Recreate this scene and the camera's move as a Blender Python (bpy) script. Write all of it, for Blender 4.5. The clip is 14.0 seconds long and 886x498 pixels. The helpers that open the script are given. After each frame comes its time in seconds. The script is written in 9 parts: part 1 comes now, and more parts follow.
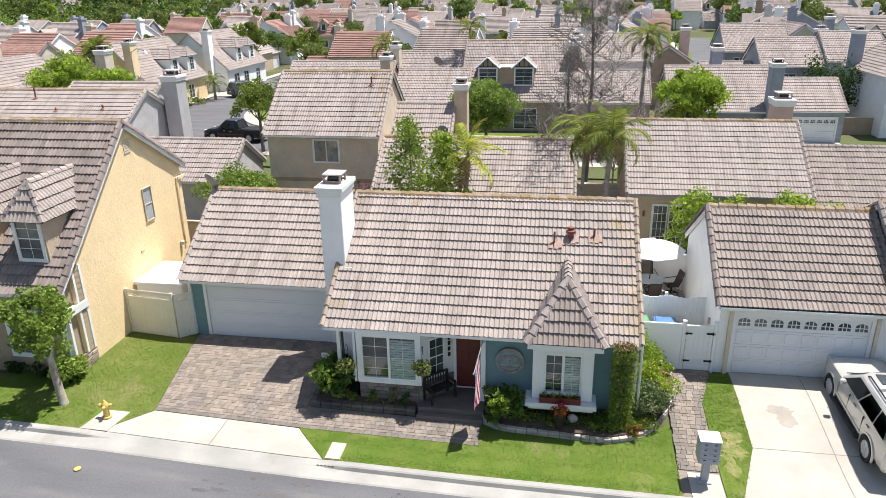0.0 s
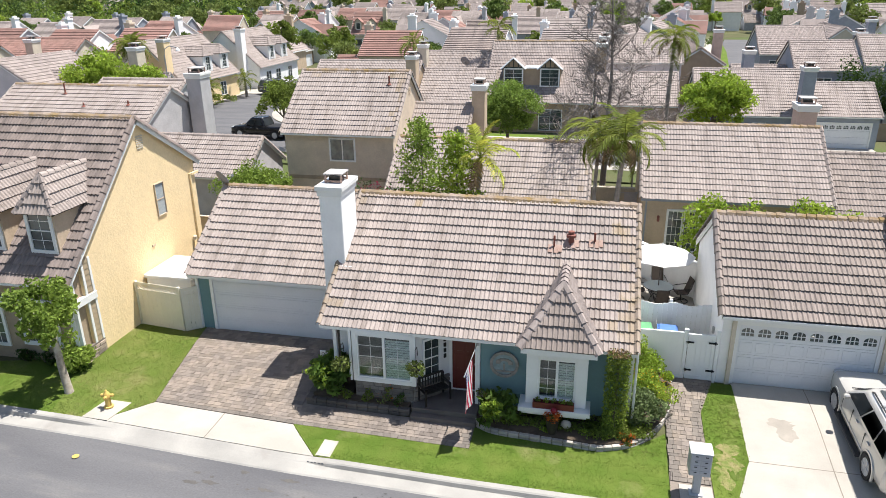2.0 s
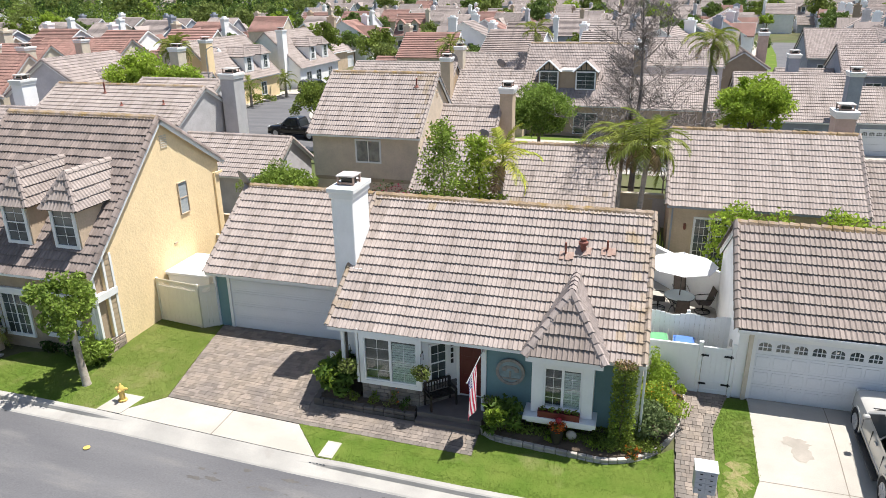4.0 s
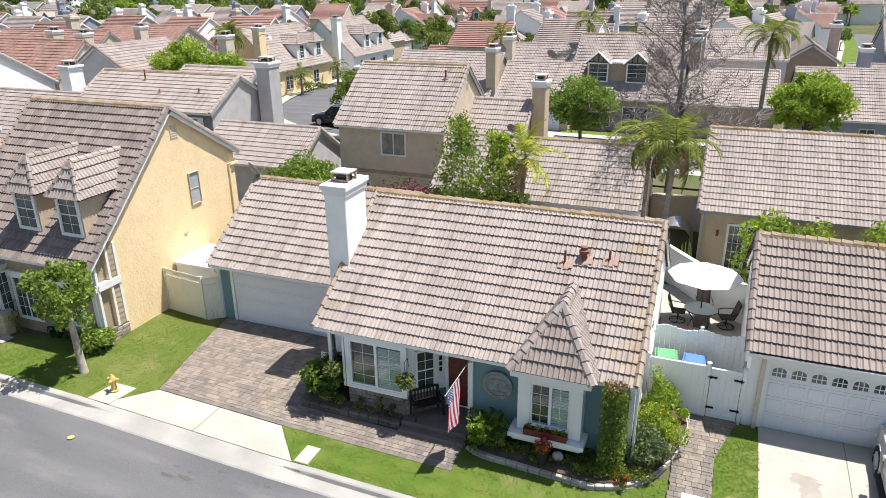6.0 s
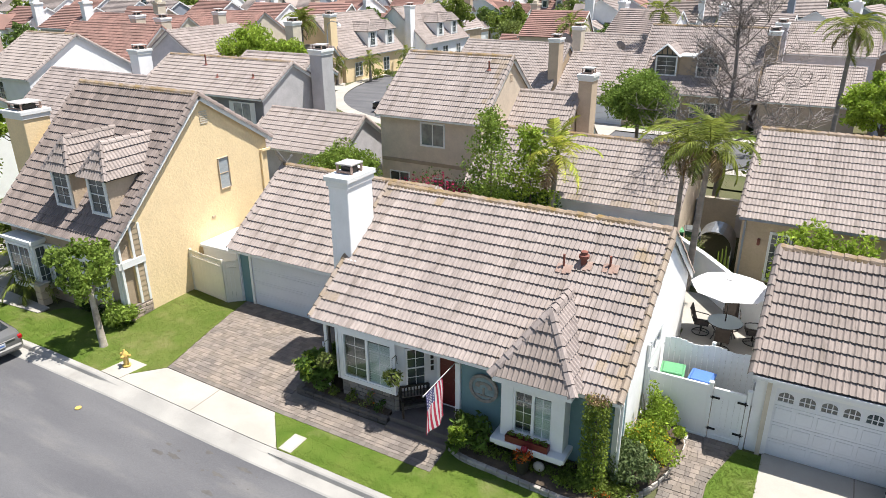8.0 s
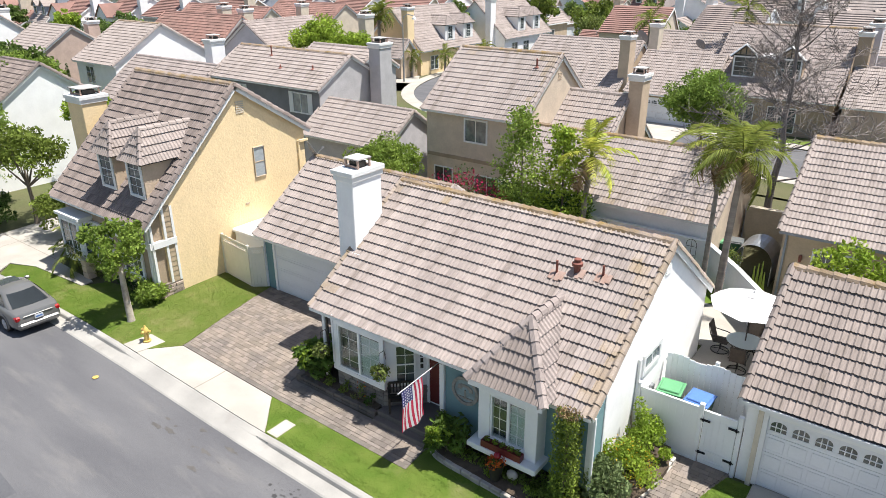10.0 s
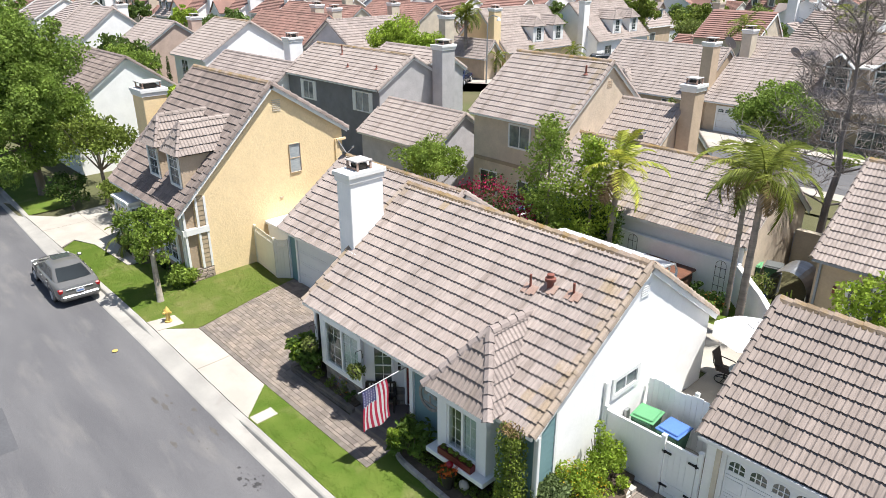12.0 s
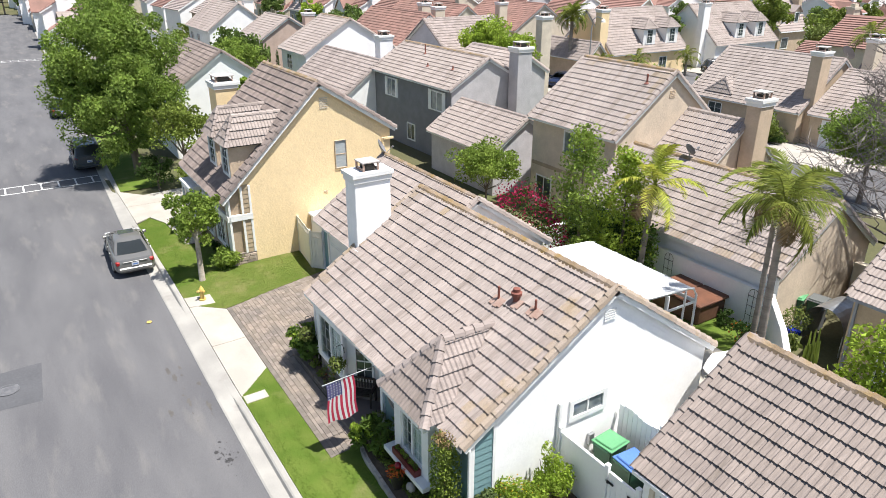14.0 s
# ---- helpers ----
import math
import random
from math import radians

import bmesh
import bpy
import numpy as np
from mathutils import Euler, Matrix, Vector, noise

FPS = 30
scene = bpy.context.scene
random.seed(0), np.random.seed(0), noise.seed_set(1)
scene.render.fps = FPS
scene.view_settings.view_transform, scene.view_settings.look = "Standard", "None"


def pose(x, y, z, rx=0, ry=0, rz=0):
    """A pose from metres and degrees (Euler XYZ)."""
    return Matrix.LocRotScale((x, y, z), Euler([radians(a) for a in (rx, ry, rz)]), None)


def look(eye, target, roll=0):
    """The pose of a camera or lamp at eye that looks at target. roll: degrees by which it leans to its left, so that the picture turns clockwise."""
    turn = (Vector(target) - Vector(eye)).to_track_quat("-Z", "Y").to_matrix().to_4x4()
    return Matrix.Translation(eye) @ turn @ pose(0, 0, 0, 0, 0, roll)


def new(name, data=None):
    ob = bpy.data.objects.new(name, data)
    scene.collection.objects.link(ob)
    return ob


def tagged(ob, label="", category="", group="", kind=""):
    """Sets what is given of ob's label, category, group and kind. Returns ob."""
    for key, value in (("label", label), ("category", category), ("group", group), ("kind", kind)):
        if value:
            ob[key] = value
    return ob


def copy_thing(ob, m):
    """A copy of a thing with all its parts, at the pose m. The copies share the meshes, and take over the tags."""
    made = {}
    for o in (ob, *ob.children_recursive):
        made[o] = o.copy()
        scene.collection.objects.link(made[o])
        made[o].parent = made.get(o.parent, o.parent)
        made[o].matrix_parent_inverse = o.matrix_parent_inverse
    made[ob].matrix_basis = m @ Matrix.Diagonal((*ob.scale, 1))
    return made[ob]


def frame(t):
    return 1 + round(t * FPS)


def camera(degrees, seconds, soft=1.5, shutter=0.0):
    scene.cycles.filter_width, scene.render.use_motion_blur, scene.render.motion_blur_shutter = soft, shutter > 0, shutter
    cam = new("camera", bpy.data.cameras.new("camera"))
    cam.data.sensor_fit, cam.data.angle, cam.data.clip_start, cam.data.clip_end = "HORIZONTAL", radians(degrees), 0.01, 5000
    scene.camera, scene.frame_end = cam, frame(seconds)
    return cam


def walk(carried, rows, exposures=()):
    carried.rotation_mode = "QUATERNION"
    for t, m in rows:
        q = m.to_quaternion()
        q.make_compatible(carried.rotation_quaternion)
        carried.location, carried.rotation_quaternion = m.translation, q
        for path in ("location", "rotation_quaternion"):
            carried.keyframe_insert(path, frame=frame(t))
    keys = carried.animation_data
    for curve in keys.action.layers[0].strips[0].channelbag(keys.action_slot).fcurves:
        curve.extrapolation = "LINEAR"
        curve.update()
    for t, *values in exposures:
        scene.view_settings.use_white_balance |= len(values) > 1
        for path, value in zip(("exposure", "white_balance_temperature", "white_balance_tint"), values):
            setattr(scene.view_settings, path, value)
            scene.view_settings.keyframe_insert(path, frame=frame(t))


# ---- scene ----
cam = camera(65.2, 14.0, soft=0.6)
METRES, EYE, TILT, LEAN, TURN = 18.0, 13.0, 0.0, 0.0, 9.8
ROWS = [
    (0.0, 0.0, 0.0, 0.0, -0.37, -20.63, 0.99),
    (0.5, 0.0151, 0.0007, 0.0003, 0.18, -20.63, 0.97),
    (1.0, 0.0343, 0.001, 0.001, 0.99, -20.64, 0.94),
    (1.5, 0.0554, 0.0026, 0.0015, 1.8, -20.63, 0.88),
    (2.0, 0.0637, 0.0036, 0.0019, 2.72, -20.63, 0.7),
    (2.5, 0.0669, 0.0041, 0.003, 3.66, -20.63, 0.67),
    (5.0, 0.1774, 0.0488, 0.0043, 8.93, -20.66, 0.68),
    (5.5, 0.2047, 0.0736, 0.0048, 10.5, -21.01, 0.66),
    (6.0, 0.2332, 0.0963, 0.0063, 12.05, -21.34, 0.63),
    (6.5, 0.2651, 0.1165, 0.0075, 13.83, -21.61, 0.59),
    (7.0, 0.2972, 0.1319, 0.0087, 15.53, -21.85, 0.55),
    (7.5, 0.3288, 0.1455, 0.0097, 17.38, -22.06, 0.5),
    (8.0, 0.3627, 0.1594, 0.0107, 19.32, -22.22, 0.45),
    (10.5, 0.5407, 0.25, 0.0185, 29.39, -22.76, 0.2),
    (11.0, 0.5831, 0.2741, 0.0214, 31.62, -22.79, 0.16),
    (11.5, 0.6281, 0.3015, 0.0253, 34.15, -22.81, 0.12),
    (12.0, 0.6742, 0.3324, 0.031, 36.65, -22.8, 0.06),
    (12.5, 0.7199, 0.366, 0.0369, 39.35, -22.83, 0.01),
    (13.0, 0.7658, 0.4026, 0.0425, 42.21, -22.9, -0.04),
    (13.5, 0.8108, 0.4426, 0.0467, 45.04, -23.01, -0.08),
    (14.0, 0.8537, 0.4857, 0.051, 47.86, -23.1, -0.12),
]
walk(cam, [(t, pose(0, 0, EYE, TILT, LEAN, TURN) @ pose(METRES * x, METRES * y, METRES * z, 90 + pitch, roll, yaw)) for t, x, y, z, yaw, pitch, roll in ROWS])

# ---- light ----
SUN = Vector((0.30, 0.205, 1.0)).normalized()
world = bpy.data.worlds.new("sky")
scene.world = world
world.use_nodes = True
wn = world.node_tree
sky = wn.nodes.new("ShaderNodeTexSky")
sky.sky_type = "NISHITA"
sky.sun_disc = False
sky.sun_elevation = math.asin(SUN.z)
sky.sun_rotation = math.atan2(SUN.x, SUN.y)
sky.air_density, sky.dust_density = 1.0, 1.2
wn.links.new(sky.outputs["Color"], wn.nodes["Background"].inputs["Color"])
wn.nodes["Background"].inputs["Strength"].default_value = 0.088
sun_data = bpy.data.lights.new("sun", "SUN")
sun_data.energy, sun_data.angle, sun_data.color = 5.0, radians(0.53), (1.0, 0.965, 0.92)
sun = new("sun", sun_data)
sun.matrix_world = look(SUN * 200, (0, 0, 0))
scene.view_settings.exposure = 0.77

# ---- materials ----
MATS = {}


def mat(name, col, col2=None, rough=0.8, scale=0.6, fine=14.0, var=0.25, grain=0.12, bump=0.15, metal=0.0, pieces=0.0,
        stretch=(1, 1, 1), spots=None, spec=0.4, trans=0.0):
    """A surface with slow stains, fine grain, relief, and a shade of its own for each piece."""
    if name in MATS:
        return MATS[name]
    m = bpy.data.materials.new(name)
    m.use_nodes = True
    t = m.node_tree
    N, L = t.nodes, t.links
    b = N["Principled BSDF"]
    b.inputs["Roughness"].default_value = rough
    b.inputs["Metallic"].default_value = metal
    b.inputs["Specular IOR Level"].default_value = spec
    geo = N.new("ShaderNodeNewGeometry")
    mp = N.new("ShaderNodeMapping")
    mp.inputs["Scale"].default_value = stretch
    L.new(geo.outputs["Position"], mp.inputs["Vector"])

    def tex(sc, detail=4.0):
        n = N.new("ShaderNodeTexNoise")
        n.inputs["Scale"].default_value = sc
        n.inputs["Detail"].default_value = detail
        L.new(mp.outputs["Vector"], n.inputs["Vector"])
        return n.outputs["Fac"]

    def math_node(op, a, v):
        n = N.new("ShaderNodeMath")
        n.operation = op
        for k, q in enumerate((a, v)):
            if isinstance(q, (int, float)):
                n.inputs[k].default_value = q
            else:
                L.new(q, n.inputs[k])
        return n.outputs[0]

    def mix(fac, a, c, blend="MIX"):
        n = N.new("ShaderNodeMix")
        n.data_type, n.blend_type = "RGBA", blend
        for k, q in ((0, fac), (6, a), (7, c)):
            if isinstance(q, (int, float)):
                n.inputs[k].default_value = q
            elif isinstance(q, tuple):
                n.inputs[k].default_value = (*q, 1)
            else:
                L.new(q, n.inputs[k])
        return n.outputs[2]

    def band(v, lo, hi):
        n = N.new("ShaderNodeMapRange")
        n.inputs["From Min"].default_value, n.inputs["From Max"].default_value = lo, hi
        L.new(v, n.inputs["Value"])
        return n.outputs["Result"]

    slow, small = tex(scale, 5.0), tex(fine, 6.0)
    col2 = col2 or tuple(c * (1 - var) for c in col)
    c = mix(band(slow, 0.35, 0.65), col, col2)
    if pieces:
        info = N.new("ShaderNodeObjectInfo")
        r = math_node("FRACT", math_node("ADD", info.outputs["Random"], geo.outputs["Random Per Island"]), 0.0)
        c = mix(1.0, c, mix(r, tuple([1 - pieces] * 3), (1 + pieces * 0.7, 1 + pieces * 0.7, 1 + pieces * 0.7)), "MULTIPLY")
    if spots:
        sc, lo, hi, sp = spots
        c = mix(band(tex(sc, 6.0), lo, hi), c, sp)
    g = math_node("ADD", math_node("MULTIPLY", small, 2 * grain), 1 - grain)
    gcol = N.new("ShaderNodeCombineColor")
    for k in range(3):
        L.new(g, gcol.inputs[k])
    c = mix(1.0, c, gcol.outputs[0], "MULTIPLY")
    L.new(c, b.inputs["Base Color"])
    if bump:
        bn = N.new("ShaderNodeBump")
        bn.inputs["Strength"].default_value = bump
        bn.inputs["Distance"].default_value = 0.02
        L.new(small, bn.inputs["Height"])
        L.new(bn.outputs["Normal"], b.inputs["Normal"])
    if trans:
        tr = N.new("ShaderNodeBsdfTranslucent")
        L.new(c, tr.inputs["Color"])
        ms = N.new("ShaderNodeMixShader")
        ms.inputs[0].default_value = trans
        L.new(b.outputs[0], ms.inputs[1])
        L.new(tr.outputs[0], ms.inputs[2])
        L.new(ms.outputs[0], N["Material Output"].inputs["Surface"])
    MATS[name] = m
    return m


def glass_mat():
    m = bpy.data.materials.new("clear_pane")
    m.use_nodes = True
    t = m.node_tree
    b = t.nodes["Principled BSDF"]
    b.inputs["Base Color"].default_value = (0.8, 0.86, 0.85, 1)
    b.inputs["Roughness"].default_value = 0.03
    tr = t.nodes.new("ShaderNodeBsdfTransparent")
    tr.inputs["Color"].default_value = (0.92, 0.95, 0.94, 1)
    gl = t.nodes.new("ShaderNodeBsdfGlossy")
    gl.inputs["Roughness"].default_value = 0.03
    mx = t.nodes.new("ShaderNodeMixShader")
    mx.inputs[0].default_value = 0.06
    t.links.new(tr.outputs[0], mx.inputs[1])
    t.links.new(gl.outputs[0], mx.inputs[2])
    t.links.new(mx.outputs[0], t.nodes["Material Output"].inputs["Surface"])
    return m


CLEAR = glass_mat()
DARKGLASS = mat("window_glass", (0.085, 0.105, 0.105), rough=0.06, scale=1.6, var=0.6, grain=0.05, bump=0.0, spec=0.7)
LICHEN = (0.30, 0.20, 0.07)
ALONG = (1.0, 0.13, 0.13)
TILE = mat("roof_tile_taupe", (0.352, 0.30, 0.272), (0.302, 0.257, 0.233), 0.9, 1.3, 26.0, grain=0.36, bump=0.4, pieces=0.07,
           spots=(3.4, 0.53, 0.8, (0.185, 0.152, 0.13)), spec=0.2, stretch=ALONG)
TILE_MOSS = mat("roof_tile_lichen", (0.345, 0.275, 0.225), (0.27, 0.195, 0.115), 0.95, 1.6, 26.0, grain=0.3, bump=0.5, pieces=0.2,
                spots=(3.0, 0.5, 0.75, LICHEN), spec=0.1)
TILE_LICHEN = mat("roof_tile_stained", (0.325, 0.27, 0.23), (0.26, 0.21, 0.16), 0.95, 1.6, 26.0, grain=0.34, bump=0.4, pieces=0.12, spots=(3.0, 0.58, 0.8, (0.21, 0.165, 0.105)), spec=0.1, stretch=(1.0, 0.13, 0.13))
TILE_RAKE = mat("roof_tile_rake", (0.345, 0.29, 0.25), (0.295, 0.235, 0.175), 0.95, 1.3, 26.0, grain=0.3, bump=0.4, pieces=0.14, spots=(2.2, 0.55, 0.8, (0.255, 0.195, 0.12)), spec=0.1)
TILE_MID = mat("roof_tile_greybrown", (0.29, 0.243, 0.215), (0.247, 0.207, 0.185), 0.9, 1.2, 26.0, grain=0.36, bump=0.4, pieces=0.11, spots=(2.6, 0.58, 0.8, (0.15, 0.125, 0.10)), spec=0.2, stretch=(1.0, 0.13, 0.13))
TILE_PALE = mat("roof_tile_pale", (0.335, 0.283, 0.258), (0.275, 0.232, 0.212), 0.9, 1.0, 22.0, grain=0.34, bump=0.4, pieces=0.16, spec=0.2, stretch=ALONG)
TILE_DARK = mat("roof_tile_brown", (0.27, 0.22, 0.195), (0.20, 0.165, 0.15), 0.9, 0.9, 22.0, grain=0.36, bump=0.4, pieces=0.2, stretch=ALONG,
                spots=(2.5, 0.6, 0.8, (0.10, 0.085, 0.075)), spec=0.2)
TILE_RED = mat("roof_tile_red", (0.30, 0.175, 0.145), (0.235, 0.145, 0.12), 0.9, 0.6, 22.0, grain=0.25, bump=0.3, pieces=0.15, spec=0.2)
STUCCO = {}
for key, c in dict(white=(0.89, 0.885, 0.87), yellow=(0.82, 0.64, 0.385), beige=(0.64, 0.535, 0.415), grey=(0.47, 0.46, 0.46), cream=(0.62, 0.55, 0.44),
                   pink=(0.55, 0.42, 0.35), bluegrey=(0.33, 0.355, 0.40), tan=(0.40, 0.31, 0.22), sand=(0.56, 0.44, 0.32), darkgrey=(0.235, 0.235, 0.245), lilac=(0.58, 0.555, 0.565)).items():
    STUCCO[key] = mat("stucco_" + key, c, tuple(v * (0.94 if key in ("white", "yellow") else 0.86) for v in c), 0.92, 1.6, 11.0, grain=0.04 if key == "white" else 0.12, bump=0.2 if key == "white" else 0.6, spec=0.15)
TRIM = mat("white_trim_paint", (0.80, 0.80, 0.78), rough=0.5, scale=0.8, var=0.07, grain=0.04, bump=0.04)
DOORWHITE = mat("white_garage_paint", (0.74, 0.75, 0.76), rough=0.5, scale=0.6, var=0.08, grain=0.05, bump=0.04)
TEAL = mat("teal_siding_paint", (0.16, 0.27, 0.28), rough=0.65, scale=0.7, var=0.14, grain=0.07, bump=0.1)
TAUPEPAINT = mat("taupe_siding_paint", (0.42, 0.33, 0.22), rough=0.7, scale=0.7, var=0.14, grain=0.07, bump=0.1)
REDPAINT = mat("dark_red_door_paint", (0.15, 0.025, 0.022), rough=0.4, scale=1.5, var=0.2, grain=0.05, bump=0.05)
VINYL = mat("white_vinyl", (0.80, 0.81, 0.80), rough=0.4, scale=0.5, var=0.06, grain=0.03, bump=0.02)
CREAMFENCE = mat("cream_fence_paint", (0.76, 0.72, 0.61), rough=0.6, scale=0.9, var=0.1, grain=0.06, bump=0.06)
ASPHALT = mat("asphalt", (0.132, 0.130, 0.133), (0.100, 0.099, 0.104), 0.88, 0.8, 60.0, grain=0.3, bump=0.35, stretch=(0.22, 1.0, 1.0), spots=(1.7, 0.56, 0.8, (0.165, 0.158, 0.152)), spec=0.25)
CONCRETE = mat("pale_concrete", (0.415, 0.385, 0.335), (0.35, 0.325, 0.285), 0.9, 0.9, 40.0, grain=0.14, bump=0.2, spots=(1.3, 0.66, 0.85, (0.36, 0.33, 0.29)), spec=0.2)
KERB = mat("kerb_concrete", (0.36, 0.345, 0.315), (0.27, 0.26, 0.24), 0.9, 0.7, 35.0, grain=0.14, bump=0.25, spots=(1.1, 0.62, 0.85, (0.24, 0.22, 0.20)), spec=0.2)
STAIN = mat("oil_stained_concrete", (0.32, 0.285, 0.24), (0.25, 0.225, 0.19), 0.7, 2.0, 40.0, grain=0.15, bump=0.1)
GRASS = mat("mown_grass", (0.082, 0.135, 0.020), (0.118, 0.160, 0.031), 0.95, 1.1, 40.0, grain=0.3, bump=0.35, spots=(0.9, 0.58, 0.8, (0.20, 0.20, 0.08)), spec=0.1)
GRASS_DRY = mat("dry_mown_grass", (0.100, 0.145, 0.027), (0.138, 0.168, 0.042), 0.95, 1.1, 40.0, grain=0.3, bump=0.35, spots=(0.9, 0.52, 0.8, (0.24, 0.215, 0.10)), spec=0.1)
BLADE_DRY = mat("dry_grass_blade", (0.124, 0.176, 0.032), (0.178, 0.207, 0.050), 0.8, 0.9, 5.0, grain=0.1, bump=0.0, pieces=0.12, spots=(0.8, 0.54, 0.8, (0.30, 0.265, 0.12)), spec=0.15, trans=0.45)
BLADE = mat("grass_blade", (0.100, 0.162, 0.024), (0.148, 0.195, 0.036), 0.8, 0.9, 5.0, grain=0.1, bump=0.0, pieces=0.12, spots=(0.8, 0.6, 0.8, (0.26, 0.245, 0.09)), spec=0.15, trans=0.45)
EARTH = mat("dry_earth", (0.125, 0.115, 0.065), (0.08, 0.085, 0.04), 0.95, 0.15, 12.0, grain=0.3, bump=0.5, spots=(0.06, 0.5, 0.65, (0.08, 0.11, 0.035)), spec=0.1)
SOIL = mat("dark_soil", (0.095, 0.07, 0.048), rough=0.95, scale=3.0, var=0.4, grain=0.3, bump=0.8)
PAVER = mat("concrete_paver", (0.25, 0.207, 0.168), (0.195, 0.166, 0.145), 0.9, 1.1, 34.0, grain=0.22, bump=0.3, pieces=0.24, spec=0.2)
PAVER_DARK = mat("dark_border_paver", (0.185, 0.16, 0.137), (0.155, 0.136, 0.118), 0.9, 0.8, 34.0, grain=0.18, bump=0.3, pieces=0.14, spec=0.2)
JOINT = mat("sand_joint", (0.225, 0.19, 0.157), rough=0.95, scale=2.0, var=0.2, grain=0.2, bump=0.3)
STONE = mat("wall_stone", (0.24, 0.215, 0.19), (0.17, 0.155, 0.14), 0.9, 1.6, 24.0, grain=0.22, bump=0.6, pieces=0.3, spec=0.2)
BLOCK = mat("planter_block", (0.47, 0.435, 0.38), (0.33, 0.30, 0.265), 0.9, 1.2, 24.0, grain=0.2, bump=0.5, pieces=0.2, spec=0.2)
BARK = mat("grey_brown_bark", (0.19, 0.155, 0.12), (0.11, 0.09, 0.07), 0.95, 2.0, 30.0, grain=0.3, bump=0.8, stretch=(1, 1, 0.3))
PALEBARK = mat("pale_mottled_bark", (0.46, 0.41, 0.34), (0.26, 0.22, 0.18), 0.95, 4.0, 30.0, grain=0.25, bump=0.6)
DEADBARK = mat("dead_grey_bark", (0.27, 0.235, 0.215), (0.17, 0.15, 0.14), 0.95, 1.0, 20.0, grain=0.25, bump=0.6)
PALMBARK = mat("palm_trunk_bark", (0.30, 0.265, 0.225), (0.20, 0.175, 0.15), 0.95, 1.5, 9.0, grain=0.25, bump=0.8, stretch=(0.3, 0.3, 2.5))
METAL = mat("grey_metal", (0.45, 0.46, 0.47), rough=0.4, scale=2.0, var=0.15, grain=0.05, bump=0.03, metal=0.8)
DARKMETAL = mat("dark_bronze_metal", (0.05, 0.045, 0.04), rough=0.45, scale=2.0, var=0.3, grain=0.08, bump=0.05, metal=0.4)
BLACK = mat("black_rubber", (0.018, 0.018, 0.02), rough=0.75, scale=4.0, var=0.3, grain=0.1, bump=0.1)
RUST = mat("rust_red_metal", (0.24, 0.085, 0.06), (0.17, 0.06, 0.045), 0.75, 3.0, 30.0, grain=0.2, bump=0.3)
GALV = mat("dull_galvanised_lid", (0.50, 0.48, 0.46), (0.38, 0.35, 0.33), 0.6, 3.0, 30.0, grain=0.15, bump=0.1)
FLASHING = mat("rust_stained_flashing", (0.37, 0.265, 0.22), (0.31, 0.20, 0.155), 0.8, 3.0, 30.0, grain=0.25, bump=0.3)


def leaf(name, a, b=None, tr=0.35):
    return mat(name, a, b or tuple(v * 0.55 for v in a), 0.65, 0.9, 9.0, grain=0.2, bump=0.0, pieces=0.45, trans=tr, spec=0.2)


LEAF = leaf("broad_leaf", (0.235, 0.305, 0.055))
LEAF_STREET = leaf("bright_street_leaf", (0.30, 0.40, 0.075), (0.17, 0.25, 0.045), 0.45)
LEAF_BIG = leaf("deep_street_leaf", (0.27, 0.375, 0.075), (0.16, 0.235, 0.048), 0.45)
LEAF_GLOSS = leaf("glossy_deep_leaf", (0.13, 0.205, 0.035), (0.08, 0.14, 0.026), 0.35)
LEAF_DARK = leaf("dark_leaf", (0.075, 0.135, 0.028))
LEAF_LIME = leaf("lime_leaf", (0.375, 0.485, 0.065), (0.24, 0.34, 0.045), 0.45)
LEAF_OLIVE = leaf("olive_leaf", (0.25, 0.31, 0.08))
LEAF_SAGE = leaf("sage_leaf", (0.22, 0.28, 0.12), (0.14, 0.19, 0.07), 0.35)
LEAF_FAR = leaf("distant_leaf", (0.18, 0.26, 0.065))
FROND = leaf("palm_frond", (0.27, 0.30, 0.058), (0.145, 0.185, 0.036), 0.45)
FROND_YELLOW = leaf("yellowed_frond", (0.46, 0.46, 0.08), (0.30, 0.36, 0.055))
FROND_DRY = leaf("dry_frond", (0.30, 0.21, 0.10), (0.19, 0.13, 0.07), 0.15)
FLOWER_PINK = leaf("magenta_petal", (0.45, 0.025, 0.10), (0.28, 0.015, 0.06))
FLOWER_YELLOW = leaf("yellow_petal", (0.70, 0.48, 0.03), (0.62, 0.34, 0.02))
FLOWER_ORANGE = leaf("orange_petal", (0.65, 0.22, 0.03), (0.55, 0.12, 0.03))


# ---- builders ----
rng = random.Random(7)
Z = Vector((0, 0, 1))


def mesh_of(name, bm, material, smooth=False):
    me = bpy.data.meshes.new(name)
    bm.to_mesh(me)
    bm.free()
    if smooth:
        me.polygons.foreach_set("use_smooth", [True] * len(me.polygons))
        me.set_sharp_from_angle(angle=radians(38))
    me.materials.append(material)
    return me


def thing(name, base, label, category, group="", kind=""):
    ob = new(name)
    ob.empty_display_size = 0.1
    ob.location = base
    tagged(ob, label, category, group, kind)
    return ob


def part(name, bm, material, parent=None, label="", smooth=False):
    """One mesh object, in world coordinates, under a thing or a part."""
    me = bm if isinstance(bm, bpy.types.Mesh) else mesh_of(name, bm, material, smooth)
    ob = new(name, me)
    if parent:
        ob.parent = parent
        ob.matrix_parent_inverse = Matrix.Translation(-parent.location)
    if label:
        ob["label"] = label
    return ob


